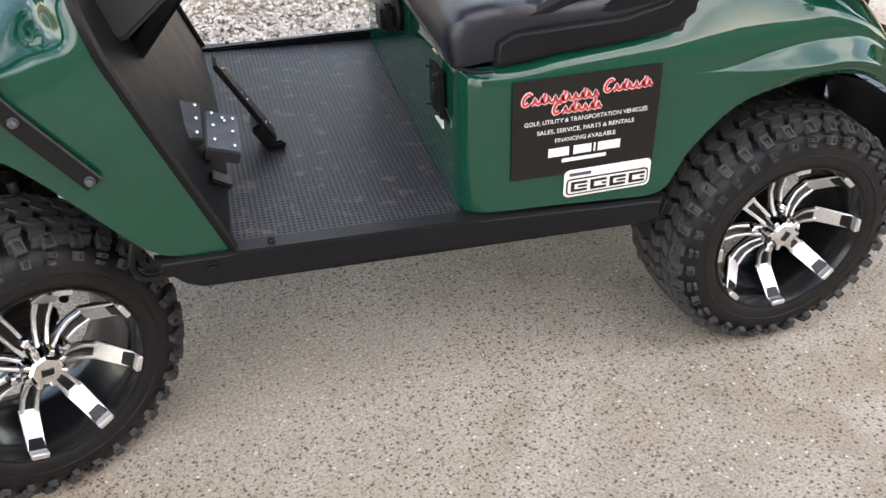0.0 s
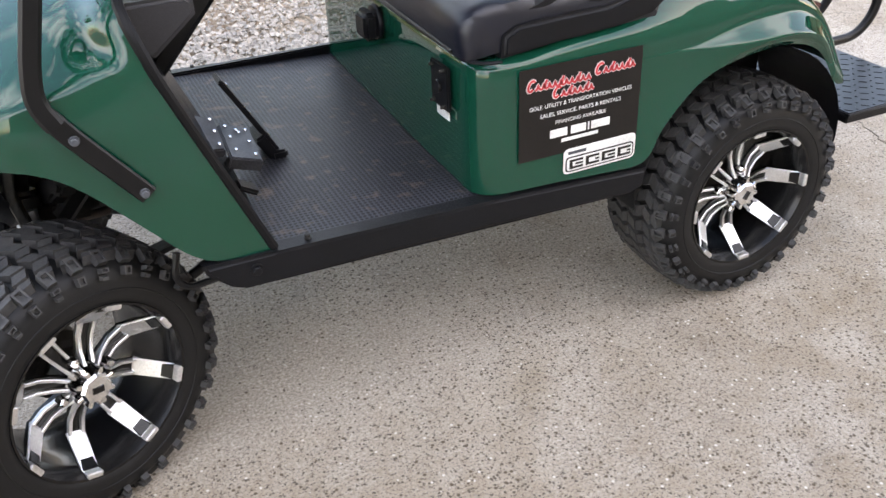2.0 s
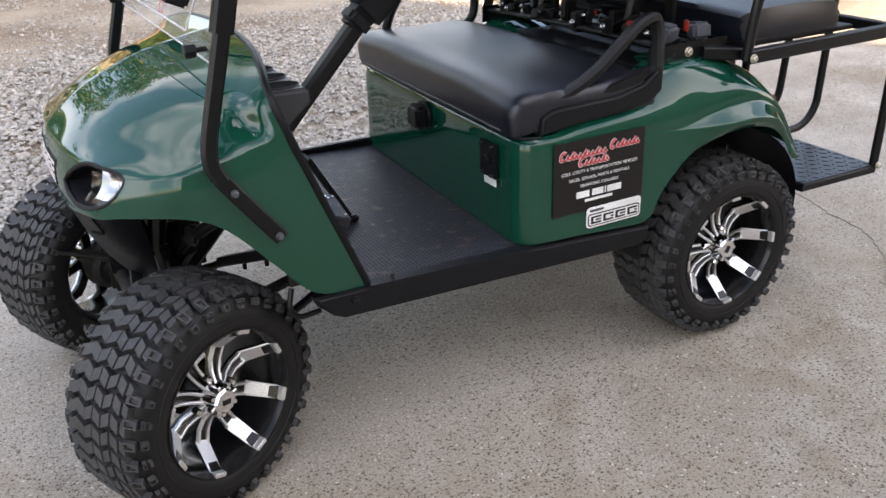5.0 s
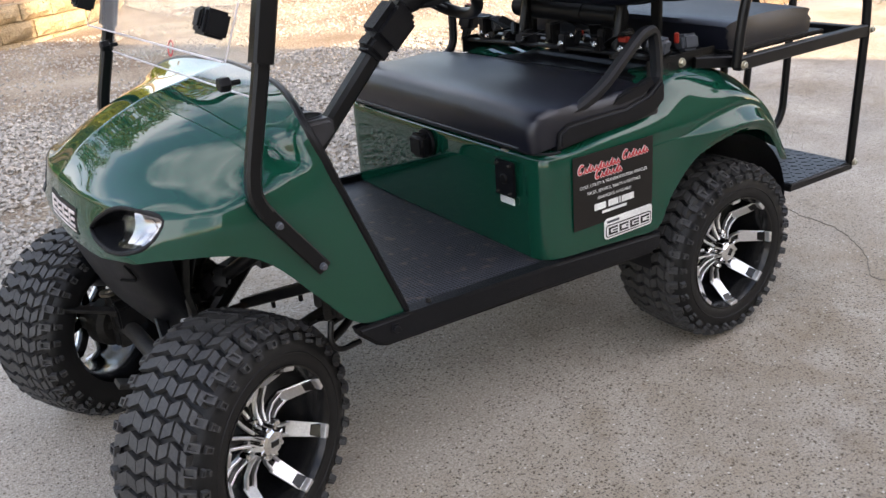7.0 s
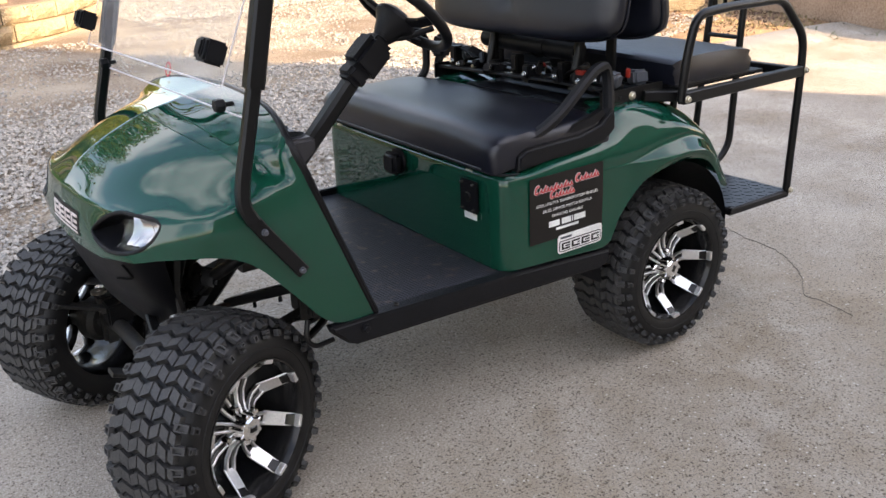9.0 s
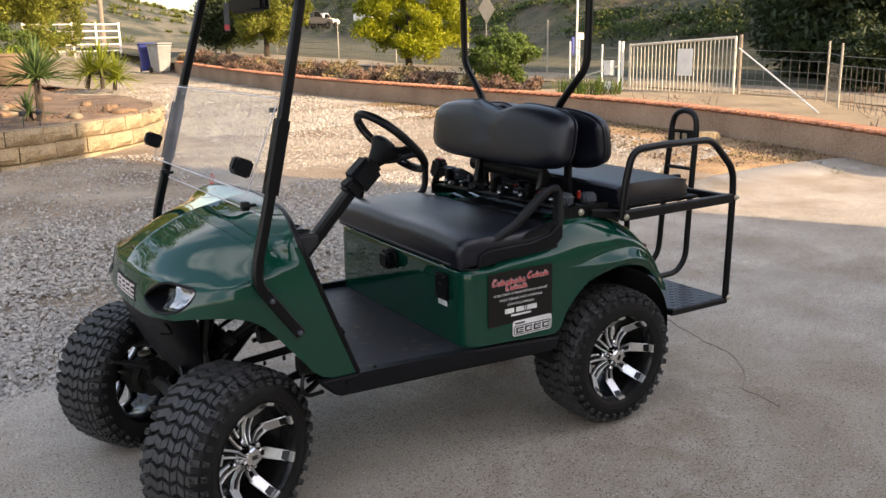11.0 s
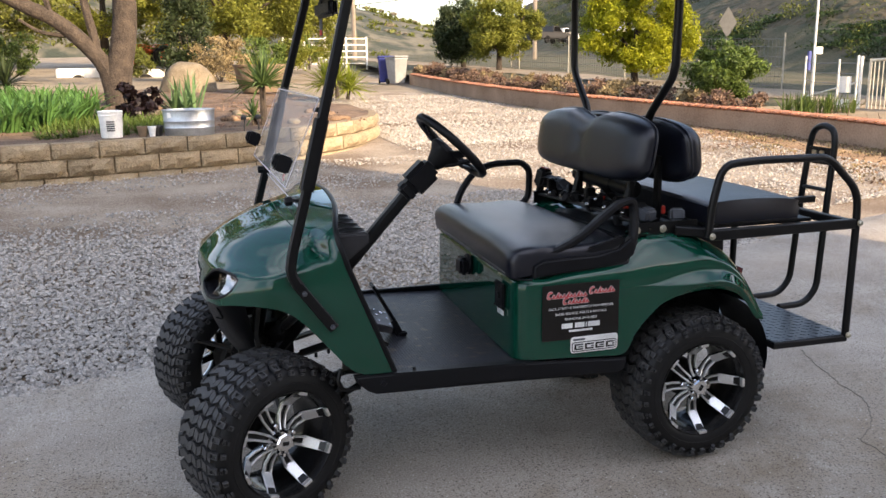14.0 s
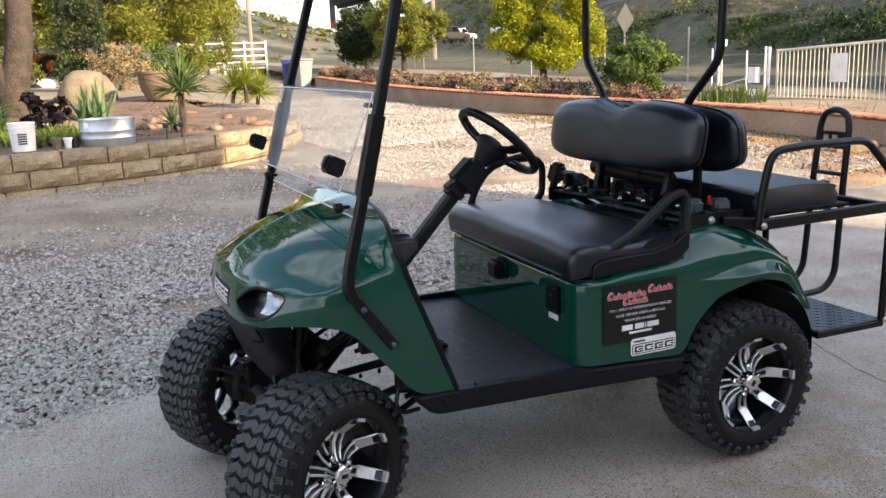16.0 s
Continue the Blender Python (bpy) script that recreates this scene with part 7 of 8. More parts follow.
for k, (x, y, s) in enumerate(((3.4, 33.0, 0.8), (4.6, 34.5, 0.7), (-1.6, 32.0, 0.7), (-5.5, 30.0, 0.9), (6.6, 42.0, 1.0))):
    shrub("yard_shrub", "leafy shrub in the far yard", (x, y, 0.60 + 0.022 * (y - 12)), (s * 1.3, s * 1.1, s), (LEAF_GREEN, LEAF_GOLD, LEAF_OLIVE)[k % 3], 90 + k, 30, 0.3, 110, 0.07, "yard shrubs")


# far machines and vehicles in the yard
def tractor(at, turn):
    t = thing("orange_tractor", "small orange tractor with black wheels", "tractor", at, turn=turn)
    part("hood", box(-1.1, 0.2, -0.4, 0.4, 0.7, 1.25, 0.12, 3), ORANGE, t)
    part("fender", box(0.2, 1.1, -0.75, 0.75, 0.9, 1.25, 0.15, 3), ORANGE, t)
    part("rear_canopy", box(0.1, 1.2, -0.6, 0.6, 1.9, 1.98, 0.03), WHITE_PAINT, t)
    for y in (-0.55, 0.55):
        part("canopy_post", tube([(0.9, y, 1.1), (0.95, y, 1.92)], 0.03), DARK_THING, t)
    for x, y, r in ((0.7, -0.7, 0.6), (0.7, 0.7, 0.6), (-0.8, -0.5, 0.4), (-0.8, 0.5, 0.4)):
        w_ = part("tyre", lathe([(r * 0.5, -0.13), (r * 0.9, -0.15), (r, -0.10), (r, 0.10), (r * 0.9, 0.15), (r * 0.5, 0.13)], 24), RUBBER, t)
        w_.location = (x, y, r)
        w2 = part("rim", disc(r * 0.52, -0.06, 0.06, 20), ORANGE, t)
        w2.location = (x, y, r)


tractor((-1.15, 47.0, 1.25), 15)


def pickup(name, label, at, turn, paint, scale=1.0):
    t = thing(name, label, "vehicle", at, turn=turn)
    body = [(-2.5, 0.45), (-2.5, 0.95), (-2.42, 1.02), (-0.55, 1.02), (-0.5, 1.0), (1.15, 1.0), (2.3, 0.92), (2.5, 0.75), (2.5, 0.45)]
    part("body", prism([(x * scale, z * scale) for x, z in body], -0.88 * scale, 0.88 * scale, 0.06), paint, t)
    cab = [(-0.55, 1.0), (-0.45, 1.55), (0.35, 1.58), (1.05, 1.0)]
    cb = part("cab", prism([(x * scale, z * scale) for x, z in cab], -0.76 * scale, 0.76 * scale, 0.05), paint, t)
    for s in (-1, 1):
        part("side_window", prism([(x * scale, z * scale) for x, z in ((-0.42, 1.08), (-0.36, 1.48), (0.28, 1.5), (0.80, 1.08))], s * 0.765 * scale, s * 0.772 * scale, 0.0), RIM_BLACK, cb)
    for x in (-1.55, 1.6):
        for y in (-0.82, 0.82):
            w_ = part("wheel", join(lathe([(0.18, -0.1), (0.33, -0.11), (0.36, -0.07), (0.36, 0.07), (0.33, 0.11), (0.18, 0.1)], 24), disc(0.19, -0.06, 0.06, 20)), RUBBER, t)
            w_.location = (x * scale, y * scale, 0.36 * scale)
            w_.scale = (scale, scale, scale)


pickup("white_pickup", "white pickup truck parked in the yard", (-2.3, 33.0, 0.62), 8, WHITE_PAINT, 0.75)
pickup("white_van", "white truck parked below the hill", (29.8, 62.5, 2.7), 30, WHITE_PAINT, 0.7)
pickup("dark_truck", "dark truck parked below the hill", (28.4, 61.5, 2.6), 30, DARK_THING, 0.85)
pickup("pale_truck", "pale truck parked below the hill", (35.5, 63.5, 2.8), 30, WHITE_PAINT, 1.0)


def wheelie(at, turn, material, label, tip=0):
    t = thing("wheelie_bin", label, "rubbish bin", at, "rubbish bins", turn=turn)
    rows = []
    for z, w, d in ((0.05, 0.22, 0.24), (0.10, 0.235, 0.26), (0.92, 0.29, 0.34), (0.94, 0.31, 0.36), (0.985, 0.31, 0.36), (0.985, 0.28, 0.33)):
        r = 0.05
        ring = []
        for cx, cy, a0 in ((w - r, -d + r, -90), (w - r, d - r, 0), (-w + r, d - r, 90), (-w + r, -d + r, 180)):
            for j in range(4):
                a = radians(a0 + 30 * j)
                ring.append((cx + r * math.cos(a), cy + r * math.sin(a), z))
        rows.append(ring + ring[:1])
    part("tub", grid_mesh(rows), material, t)
    part("lid", moved(box(-0.32, 0.32, -0.38, 0.36, 0.0, 0.05, 0.02, 3), pose(0, 0, 0.99, -4, 0, 0)), material, t)
    part("handle", tube([(-0.25, 0.36, 0.95), (-0.25, 0.43, 0.96), (0.25, 0.43, 0.96), (0.25, 0.36, 0.95)], 0.014, 0.03), material, t)
    for x in (-0.24, 0.24):
        w_ = part("wheel", disc(0.11, x - 0.03, x + 0.03, 20, "x"), RUBBER, t)
        w_.location = (0, 0.26, 0.11)
    return t


wheelie((8.15, 30.3, ground_z(0, 30.3)), 20, BIN_GREY, "grey wheeled rubbish bin")
wheelie((7.93, 31.15, ground_z(0, 30.6)), -10, BIN_BLUE, "blue wheeled recycling bin")

# white panel fence beyond the bins
pf = thing("panel_fence", "white pipe-rail stock panels", "fence", (5.6, 44.0, 1.05))
for k in range(5):
    part("post", box(-0.04 + k * 1.1, 0.04 + k * 1.1, -0.04, 0.04, 0, 1.7, 0.01), WHITE_PAINT, pf)
for k in range(5):
    part("rail", box(0, 4.4, -0.025, 0.025, 0.30 + 0.32 * k, 0.36 + 0.32 * k, 0.01), WHITE_PAINT, pf)

# ---- low wall with a brick cap, bank and road behind it ----
RW_PATH = [(9.2, 2.2), (9.67, 4.06), (10.05, 5.6), (10.22, 7.2), (10.2, 9.0), (9.95, 10.9), (9.35, 13.6), (8.80, 16.4), (8.45, 19.5), (8.35, 24.0), (8.62, 30.2)]
rw_line = spline(RW_PATH, 500)
rw_s = np.r_[0, np.cumsum(np.linalg.norm(np.diff(rw_line, axis=0), axis=1))]
RW_LEN = rw_s[-1]


def on_rw(s, off=0.0):
    x, y = np.interp(s, rw_s, rw_line[:, 0]), np.interp(s, rw_s, rw_line[:, 1])
    x1, y1 = np.interp(min(s + 0.1, RW_LEN), rw_s, rw_line[:, 0]), np.interp(min(s + 0.1, RW_LEN), rw_s, rw_line[:, 1])
    x0, y0 = np.interp(max(s - 0.1, 0), rw_s, rw_line[:, 0]), np.interp(max(s - 0.1, 0), rw_s, rw_line[:, 1])
    d = Vector((x1 - x0, y1 - y0)).normalized()
    return float(x + d.y * off), float(y - d.x * off), math.atan2(d.y, d.x)


def rw_top(y):
    return ground_z(0, y) + 0.34


cap_wall = thing("capped_wall", "low stained stucco wall with a red brick cap", "garden wall", kind="structure")
rows = []
for off, base in ((0.0, -0.25), (0.0, None), (0.20, None), (0.20, -0.25)):
    rows.append([(*on_rw(s, off)[:2], (rw_top(on_rw(s)[1]) if base is None else base)) for s in np.linspace(0, RW_LEN, 120)])
part("wall_body", grid_mesh(rows), STUCCO, cap_wall)


def foot(y):
    return 19.0 + 0.20 * y


def bank_z(x, y):
    z = ground_z(0, y) + 0.33 + 0.04 * noise.noise(Vector((x * 0.5, y * 0.5, 1)))
    up = x - foot(y)
    if up > 0:
        fade = max(0.0, min(1.0, (y + 12) / 16))
        z += fade * 0.50 * up + 2.2 * noise.fractal(Vector((x * 0.07, y * 0.07, 0)), 1, 2, 4) * min(1, up / 8) - 0.0006 * up * up
    return z


rows = []
for t in [0, 0.03, 0.06, 0.1, 0.15, 0.2, 0.26, 0.33, 0.4, 0.48, 0.56, 0.64, 0.73, 0.82, 0.91, 1.0]:
    row = []
    for s in np.linspace(-14, RW_LEN + 60, 110):
        if s < 0:
            x0, y0 = 9.2 + 0.17 * s, 2.2 + s
        elif s > RW_LEN:
            x0, y0 = 8.62 + 0.10 * (s - RW_LEN), 30.2 + (s - RW_LEN)
        else:
            x0, y0, _ = on_rw(s, 0.18)
        x = x0 + (foot(y0) + 3 - x0) * t
        row.append((x, y0, bank_z(x, y0) - (0.01 if t == 0 else 0)))
    rows.append(row)
tagged(part("bank", grid_mesh(rows), VERGE, None, "dry weedy verge behind the wall"), kind="structure", category="ground")
v, f_ = sheet_mesh(np.linspace(0, 1, 46), np.linspace(-30, 170, 70), lambda a, b: 0)
hv = []
for a, y, _ in v:
    x = foot(y) + 1.0 + 110 * a ** 1.6
    hv.append((x, y, bank_z(x, y)))
tagged(raw("hillside", hv, f_, HILL, None, "steep grassy and scrubby hillside", True), kind="structure", category="hillside")

# pale track along the verge
rows = []
for off in (0.0, 0.7, 1.4, 2.2):
    rows.append([(x0 + off, y0, bank_z(x0 + off, y0) + 0.03) for x0, y0 in ((13.2 - 0.03 * (q - 8), q) for q in np.linspace(4, 60, 60))])
dv = []
for off in (0.24, 0.9, 1.7, 2.5, 3.0):
    dv.append([(*on_rw(q, off * (1 + 0.15 * noise.noise(Vector((q * 0.6, 4, 0)))) if off > 0.3 else off)[:2], 0) for q in np.linspace(0, 9.5, 40)])
dv = [[(x, y, bank_z(x, y) + 0.018) for x, y, _ in r] for r in dv]
tagged(part("dirt_verge", grid_mesh(dv), PALE_DIRT, None, "bare pale dirt between the wall and the gate"), kind="structure", category="ground")
tagged(part("track", grid_mesh(rows), DIRT, None, "pale dirt track beyond the wall"), kind="structure", category="road")

# plants on the verge
tree("yellow_tree", "bushy bright yellow-green tree on the verge", (13.3, 21.2, bank_z(13.3, 21.2)), 3.4, (1.65, 1.6, 1.6), 0.12, LEAF_YELLOW, 121, 130, 0.34, 420, 0.055, 1.75)
tree("verge_tree", "tree with dark and sunlit yellow-green foliage", (13.4, 33.1, bank_z(13.4, 33.1)), 3.4, (1.7, 1.6, 1.45), 0.14, LEAF_GOLD, 122, 80, 0.42, 340, 0.068, 1.8)
tree("dark_tree", "dense dark green tree beyond the verge", (13.3, 37.5, bank_z(13.3, 37.5)), 4.0, (1.35, 1.5, 1.45), 0.14, LEAF_DARK, 123, 90, 0.45, 200, 0.09, 1.6)
shrub("round_bush", "rounded glossy green bush", (11.15, 13.6, bank_z(11.15, 13.6)), (0.86, 0.85, 0.62), LEAF_GREEN, 131, 60, 0.24, 190, 0.05)
for k in range(26):
    rg2 = random.Random(200 + k)
    s = 9.5 + k * 0.82
    x, y, _ = on_rw(min(s, RW_LEN), 0.55 + rg2.uniform(0, 0.7))
    shrub("dry_shrub", "low dry reddish-brown shrub along the wall", (x, y, bank_z(x, y)), (rg2.uniform(0.35, 0.7), rg2.uniform(0.3, 0.5), rg2.uniform(0.14, 0.26)), (RUST_SHRUB, RUST_SHRUB, STRAW)[k % 3], 230 + k, 12, 0.16, 80, 0.045, "dry shrubs")
weeds = bmesh.new()
for k in range(90):
    rg2 = random.Random(300 + k)
    x, y, _ = on_rw(rg2.uniform(0, RW_LEN), rg2.uniform(0.3, 5.0))
    blades(weeds, (x, y, bank_z(x, y)), 7, 0.30, 0.010, 0.3, 500 + k, 0.8, 0.9, 0.2)
tagged(part("verge_weeds", weeds, RUST_SHRUB, None, "tufts of dry weeds on the verge"), category="weeds", kind="stuff")
tuft = thing("grass_clump", "tall clump of green grassy blades by the gate", "grass clump", (11.2, 10.6, bank_z(11.2, 10.6)))
bm = bmesh.new()
for k in range(22):
    rg2 = random.Random(700 + k)
    blades(bm, (rg2.uniform(-0.75, 0.55), rg2.uniform(-0.35, 0.35), 0), 12, 0.46, 0.014, 0.15, 720 + k, 0.6, 1.15, 0.1)
part("foliage", bm, LEAF_GREEN, tuft)
dk = thing("dark_oak", "large dark spreading tree by the fence", "tree", (20.0, 9.6, bank_z(20.0, 9.6)))
part("trunk", limb([(0, 0, -0.3), (0.2, 0, 1.2), (0.1, 0.2, 3.0)], 0.3, 0.18, 10), BARK, dk)
leaves("crown", crown((0, 0, 2.0), (3.0, 3.6, 2.6), 260, 0.7, 141, -1.1), 230, 0.11, LEAF_DARK, dk, 141)

for k, (x, y, r) in enumerate(((16.3, 7.6, 0.8), (17.2, 8.5, 1.0), (16.5, 6.5, 0.7))):
    shrub("dark_shrub", "dark green shrub behind the wire fence", (x, y, bank_z(x, y)), (r, r, r * 0.9), LEAF_DARK, 160 + k, 40, 0.28, 170, 0.06)

# scrub over the hillside
clumps, clumps2 = [], []
rg = np.random.RandomState(9)
for k in range(2600):
    y = rg.uniform(-15, 150)
    up = rg.uniform(1, 70) ** 1.0
    x = foot(y) + up
    dens = noise.noise(Vector((x * 0.05, y * 0.05, 5))) + (0.25 if 9 < up < 18 else 0)
    if dens < -0.06 and up > 4:
        continue
    s = rg.uniform(0.4, 1.5)
    (clumps if rg.rand() < 0.7 else clumps2).append(((x, y, bank_z(x, y) + s * 0.35), (s, s, s * 0.7)))
tagged(leaves("hill_scrub", clumps, 150, 0.095, LEAF_DARK, None, 9, label="dark scrub on the hillside"), category="scrub", kind="stuff")
tagged(leaves("dry_hill_scrub", clumps2, 140, 0.085, LEAF_OLIVE, None, 10, label="grey-green scrub on the hillside"), category="scrub", kind="stuff")

grass = []
rg = np.random.RandomState(12)
for k in range(420):
    y = rg.uniform(6, 60)
    x = foot(y) + rg.uniform(1.6, 4.2) + 0.8 * noise.noise(Vector((y * 0.2, 0, 0)))
    if noise.noise(Vector((x * 0.3, y * 0.3, 9))) > -0.18:
        grass.append(((x, y, bank_z(x, y) + 0.03), (0.8, 0.9, 0.10)))
tagged(leaves("hill_grass", grass, 150, 0.07, BLADE_DULL, None, 13, label="band of green grass along the hill's foot"), category="grass", kind="stuff")

# ---- gate, pole, fences ----
def span(a, b, r, n=8):
    return tube([a, b], r, 0, n)


gate = thing("farm_gate", "white tubular gate of close upright bars with a blank sheet", "gate")
GA, GB = Vector((12.35, 10.75, 0.36)), Vector((13.05, 8.68, 0.44))
gd = (GB - GA)
gh = 1.13
part("gate_frame", join(span(GA, GB, 0.025), span(GA + Vector((0, 0, gh - 0.03)), GB + Vector((0, 0, gh + 0.02)), 0.025), span(GA, GA + Vector((0, 0, gh)), 0.025), span(GB, GB + Vector((0, 0, gh + 0.03)), 0.025)), CREAM_PAINT, gate)
for k in range(1, 27):
    p = GA + gd * (k / 27)
    part("bar", span(p, p + Vector((0, 0, gh)), 0.0095, 6), CREAM_PAINT, gate)
gn = Vector((gd.y, -gd.x, 0)).normalized()
if gn.y > 0:
    gn = -gn
p = GA + gd * 0.55
sh = part("blank_sheet", box(-0.16, 0.16, -0.004, 0.004, 0.0, 0.52, 0.002), WHITE_PAINT, gate, "plain white sheet tied to the bars")
sh.matrix_basis = Matrix.Translation(p + gn * 0.03 + Vector((0, 0, 0.46))) @ pose(0, 0, 0, 0, 0, math.degrees(math.atan2(gd.y, gd.x)))
part("brace", span(GB + Vector((0.05, -0.05, 0.95)), GB + Vector((-1.75, -3.1, -0.02)), 0.014), WHITE_PAINT, gate)
part("gate_post", span(GA + Vector((-0.12, 0.1, -0.3)), GA + Vector((-0.12, 0.1, 1.18)), 0.032), WHITE_PAINT, gate)
part("gate_post", span(GB + Vector((0.09, -0.05, -0.3)), GB + Vector((0.09, -0.05, 1.2)), 0.032), WOOD_GREY, gate)
side = thing("white_rail_fence", "white post and wire fence with a sloping rail", "fence")
for k, (x, y, h) in enumerate(((13.55, 14.0, 0.95), (12.95, 13.0, 1.0), (12.55, 11.8, 0.92), (12.28, 11.0, 1.0))):
    part("post", span((x, y, bank_z(x, y) - 0.1), (x, y, bank_z(x, y) + h), 0.020), WHITE_PAINT, side)
for z in (0.45, 0.65, 0.85):
    part("strand", tube([(13.55, 14.0, bank_z(13.55, 14) + z), (12.95, 13.0, bank_z(12.95, 13) + z - 0.03), (12.55, 11.8, bank_z(12.55, 11.8) + z), (12.28, 11.0, bank_z(12.28, 11) + z)], 0.008, 0, 5), WIRE, side)
part("sloping_rail", span((13.5, 13.9, bank_z(13.5, 13.9) + 0.05), (12.2, 10.9, bank_z(12.2, 10.9) + 0.5), 0.018), WHITE_PAINT, side)
for x, y, z, h in ((12.15, 11.15, 0.30, 0.36), (12.05, 11.05, -0.12, 0.36)):
    pn = tagged(part("blank_notice", box(-0.11, 0.11, -0.006, 0.006, 0, h * 0.85, 0.002), WHITE_PAINT, None, "blank white notice board by the gate"), category="notice", group="notices")
    pn.matrix_basis = pose(x, y, bank_z(x, y) + z, 0, 0, -42)
pole = thing("white_pole", "tall thin white pole with a small box", "pole", (13.79, 14.05, bank_z(13.79, 14.05)))
part("mast", span((0, 0, -0.2), (0.03, 0, 5.2), 0.026), WHITE_PAINT, pole)
part("box", box(0.02, 0.20, -0.05, 0.05, 0.98, 1.14, 0.01), WHITE_PAINT, pole)
part("blue_marker", box(-0.16, -0.08, -0.03, 0.03, 0.62, 1.05, 0.01), BIN_BLUE, pole)
dia = thing("road_sign", "grey back of a diamond road sign on a post", "road sign", (22.5, 30.0, bank_z(22.5, 30.0)))
part("post", box(-0.04, 0.04, -0.03, 0.03, -0.3, 2.2, 0.004), SIGN_GREY, dia)
sp_ = part("plate", prism([(0, -0.66), (0.38, 0), (0, 0.66), (-0.38, 0)], -0.012, 0.012, 0.004), SIGN_GREY, dia)
sp_.matrix_basis = pose(0, -0.04, 1.95, 0, 0, -20)
post_xy = [(17.5, 42.0), (15.9, 38.0), (14.9, 34.5), (15.2, 30.0), (15.0, 25.0), (15.0, 20.5), (14.9, 16.5)]
wf = thing("wire_fence", "wire mesh stock fence on slim posts", "fence")
for x, y in post_xy:
    part("post", span((x, y, bank_z(x, y) - 0.2), (x, y, bank_z(x, y) + 1.45), 0.022), POST_GREY, wf)
mesh_bm = bmesh.new()
for (x0, y0), (x1, y1) in zip(post_xy, post_xy[1:]):
    for z in (0.1, 0.35, 0.6, 0.85, 1.1, 1.3):
        mesh_bm = join(mesh_bm, tube([(x0, y0, bank_z(x0, y0) + z), (x1, y1, bank_z(x1, y1) + z)], 0.006, 0, 4))
    for q in range(1, 24):
        t = q / 24
        x, y = x0 + (x1 - x0) * t, y0 + (y1 - y0) * t
        mesh_bm = join(mesh_bm, tube([(x, y, bank_z(x, y)), (x, y, bank_z(x, y) + 1.3)], 0.005, 0, 4))
tagged(part("mesh", mesh_bm, WIRE, wf), kind="stuff")
rf_xy = [(13.1, 8.6), (12.9, 6.6), (12.2, 5.9), (11.6, 4.6), (11.2, 3.2), (11.0, 1.6)]
rf = thing("wire_fence", "wire fence on pale posts behind the wall", "fence")
for x, y in rf_xy[1:]:
    part("post", span((x, y, bank_z(x, y) - 0.2), (x, y, bank_z(x, y) + 1.05), 0.018), POST_GREY, rf)
mesh_bm = bmesh.new()
for (x0, y0), (x1, y1) in zip(rf_xy, rf_xy[1:]):
    for z in (0.1, 0.3, 0.5, 0.7, 0.85):
        mesh_bm = join(mesh_bm, tube([(x0, y0, bank_z(x0, y0) + z), (x1, y1, bank_z(x1, y1) + z)], 0.005, 0, 4))
    for q in range(1, 10):
        t = q / 10
        x, y = x0 + (x1 - x0) * t, y0 + (y1 - y0) * t
        mesh_bm = join(mesh_bm, tube([(x, y, bank_z(x, y)), (x, y, bank_z(x, y) + 0.72)], 0.005, 0, 4))
tagged(part("mesh", mesh_bm, WIRE, rf), kind="stuff")

# power poles and a wire over the road
for x, y, h in ((11.6, 55.0, 9.0), (23.5, 53.0, 9.5)):
    up_ = thing("power_pole", "tall wooden power pole", "power pole", (x, y, bank_z(x, y) - 0.3), "power poles")
    part("mast", limb([(0, 0, 0), (0, 0, h * 0.5), (0, 0, h)], 0.16, 0.11), WOOD_GREY, up_)
    part("crossarm", box(-1.1, 1.1, -0.06, 0.06, h - 0.7, h - 0.56, 0.01), WOOD_GREY, up_)
tagged(part("power_line", tube([(11.6, 55.0, 5.0), (15.0, 52.0, 5.3), (20.0, 47.0, 6.2), (26.0, 40.0, 7.8)], 0.025, 0, 5), DARK_THING, None, "overhead cable across the sky"), category="cable")

# brown dirt that drifts along the wall's foot, with weeds
rows = []
for off in (-0.02, -0.2, -0.4, -0.6, -0.8, -1.0, -1.15, -1.3):
    row = []
    for q in np.linspace(0.6, 13.0, 90):
        w_ = 1.9 + 0.6 * noise.noise(Vector((q * 0.7, 2, 0))) - 0.09 * q
        x, y, _ = on_rw(q, off * w_)
        row.append((x, y, ground_z(x, y) - 0.035 + (0.016 if off > -1.2 else -0.01) - (0.15 if y < slab_edge(x) - 0.03 else 0.0)))
    rows.append(row)
tagged(part("dirt_drift", grid_mesh(rows), BROWN_DIRT, None, "orange-brown dirt along the wall's foot"), kind="structure", category="ground")
foot_weeds = bmesh.new()
for k in range(70):
    rg2 = random.Random(900 + k)
    x, y, _ = on_rw(rg2.uniform(1, RW_LEN * 0.8), -rg2.uniform(0.05, 0.9))
    blades(foot_weeds, (x, y, ground_z(x, y) - 0.03), 8, 0.12, 0.006, 0.3, 950 + k, 0.9, 0.7, 0.12)
tagged(part("foot_weeds", foot_weeds, LEAF_OLIVE, None, "small green weeds along the wall's foot"), category="weeds", kind="stuff")
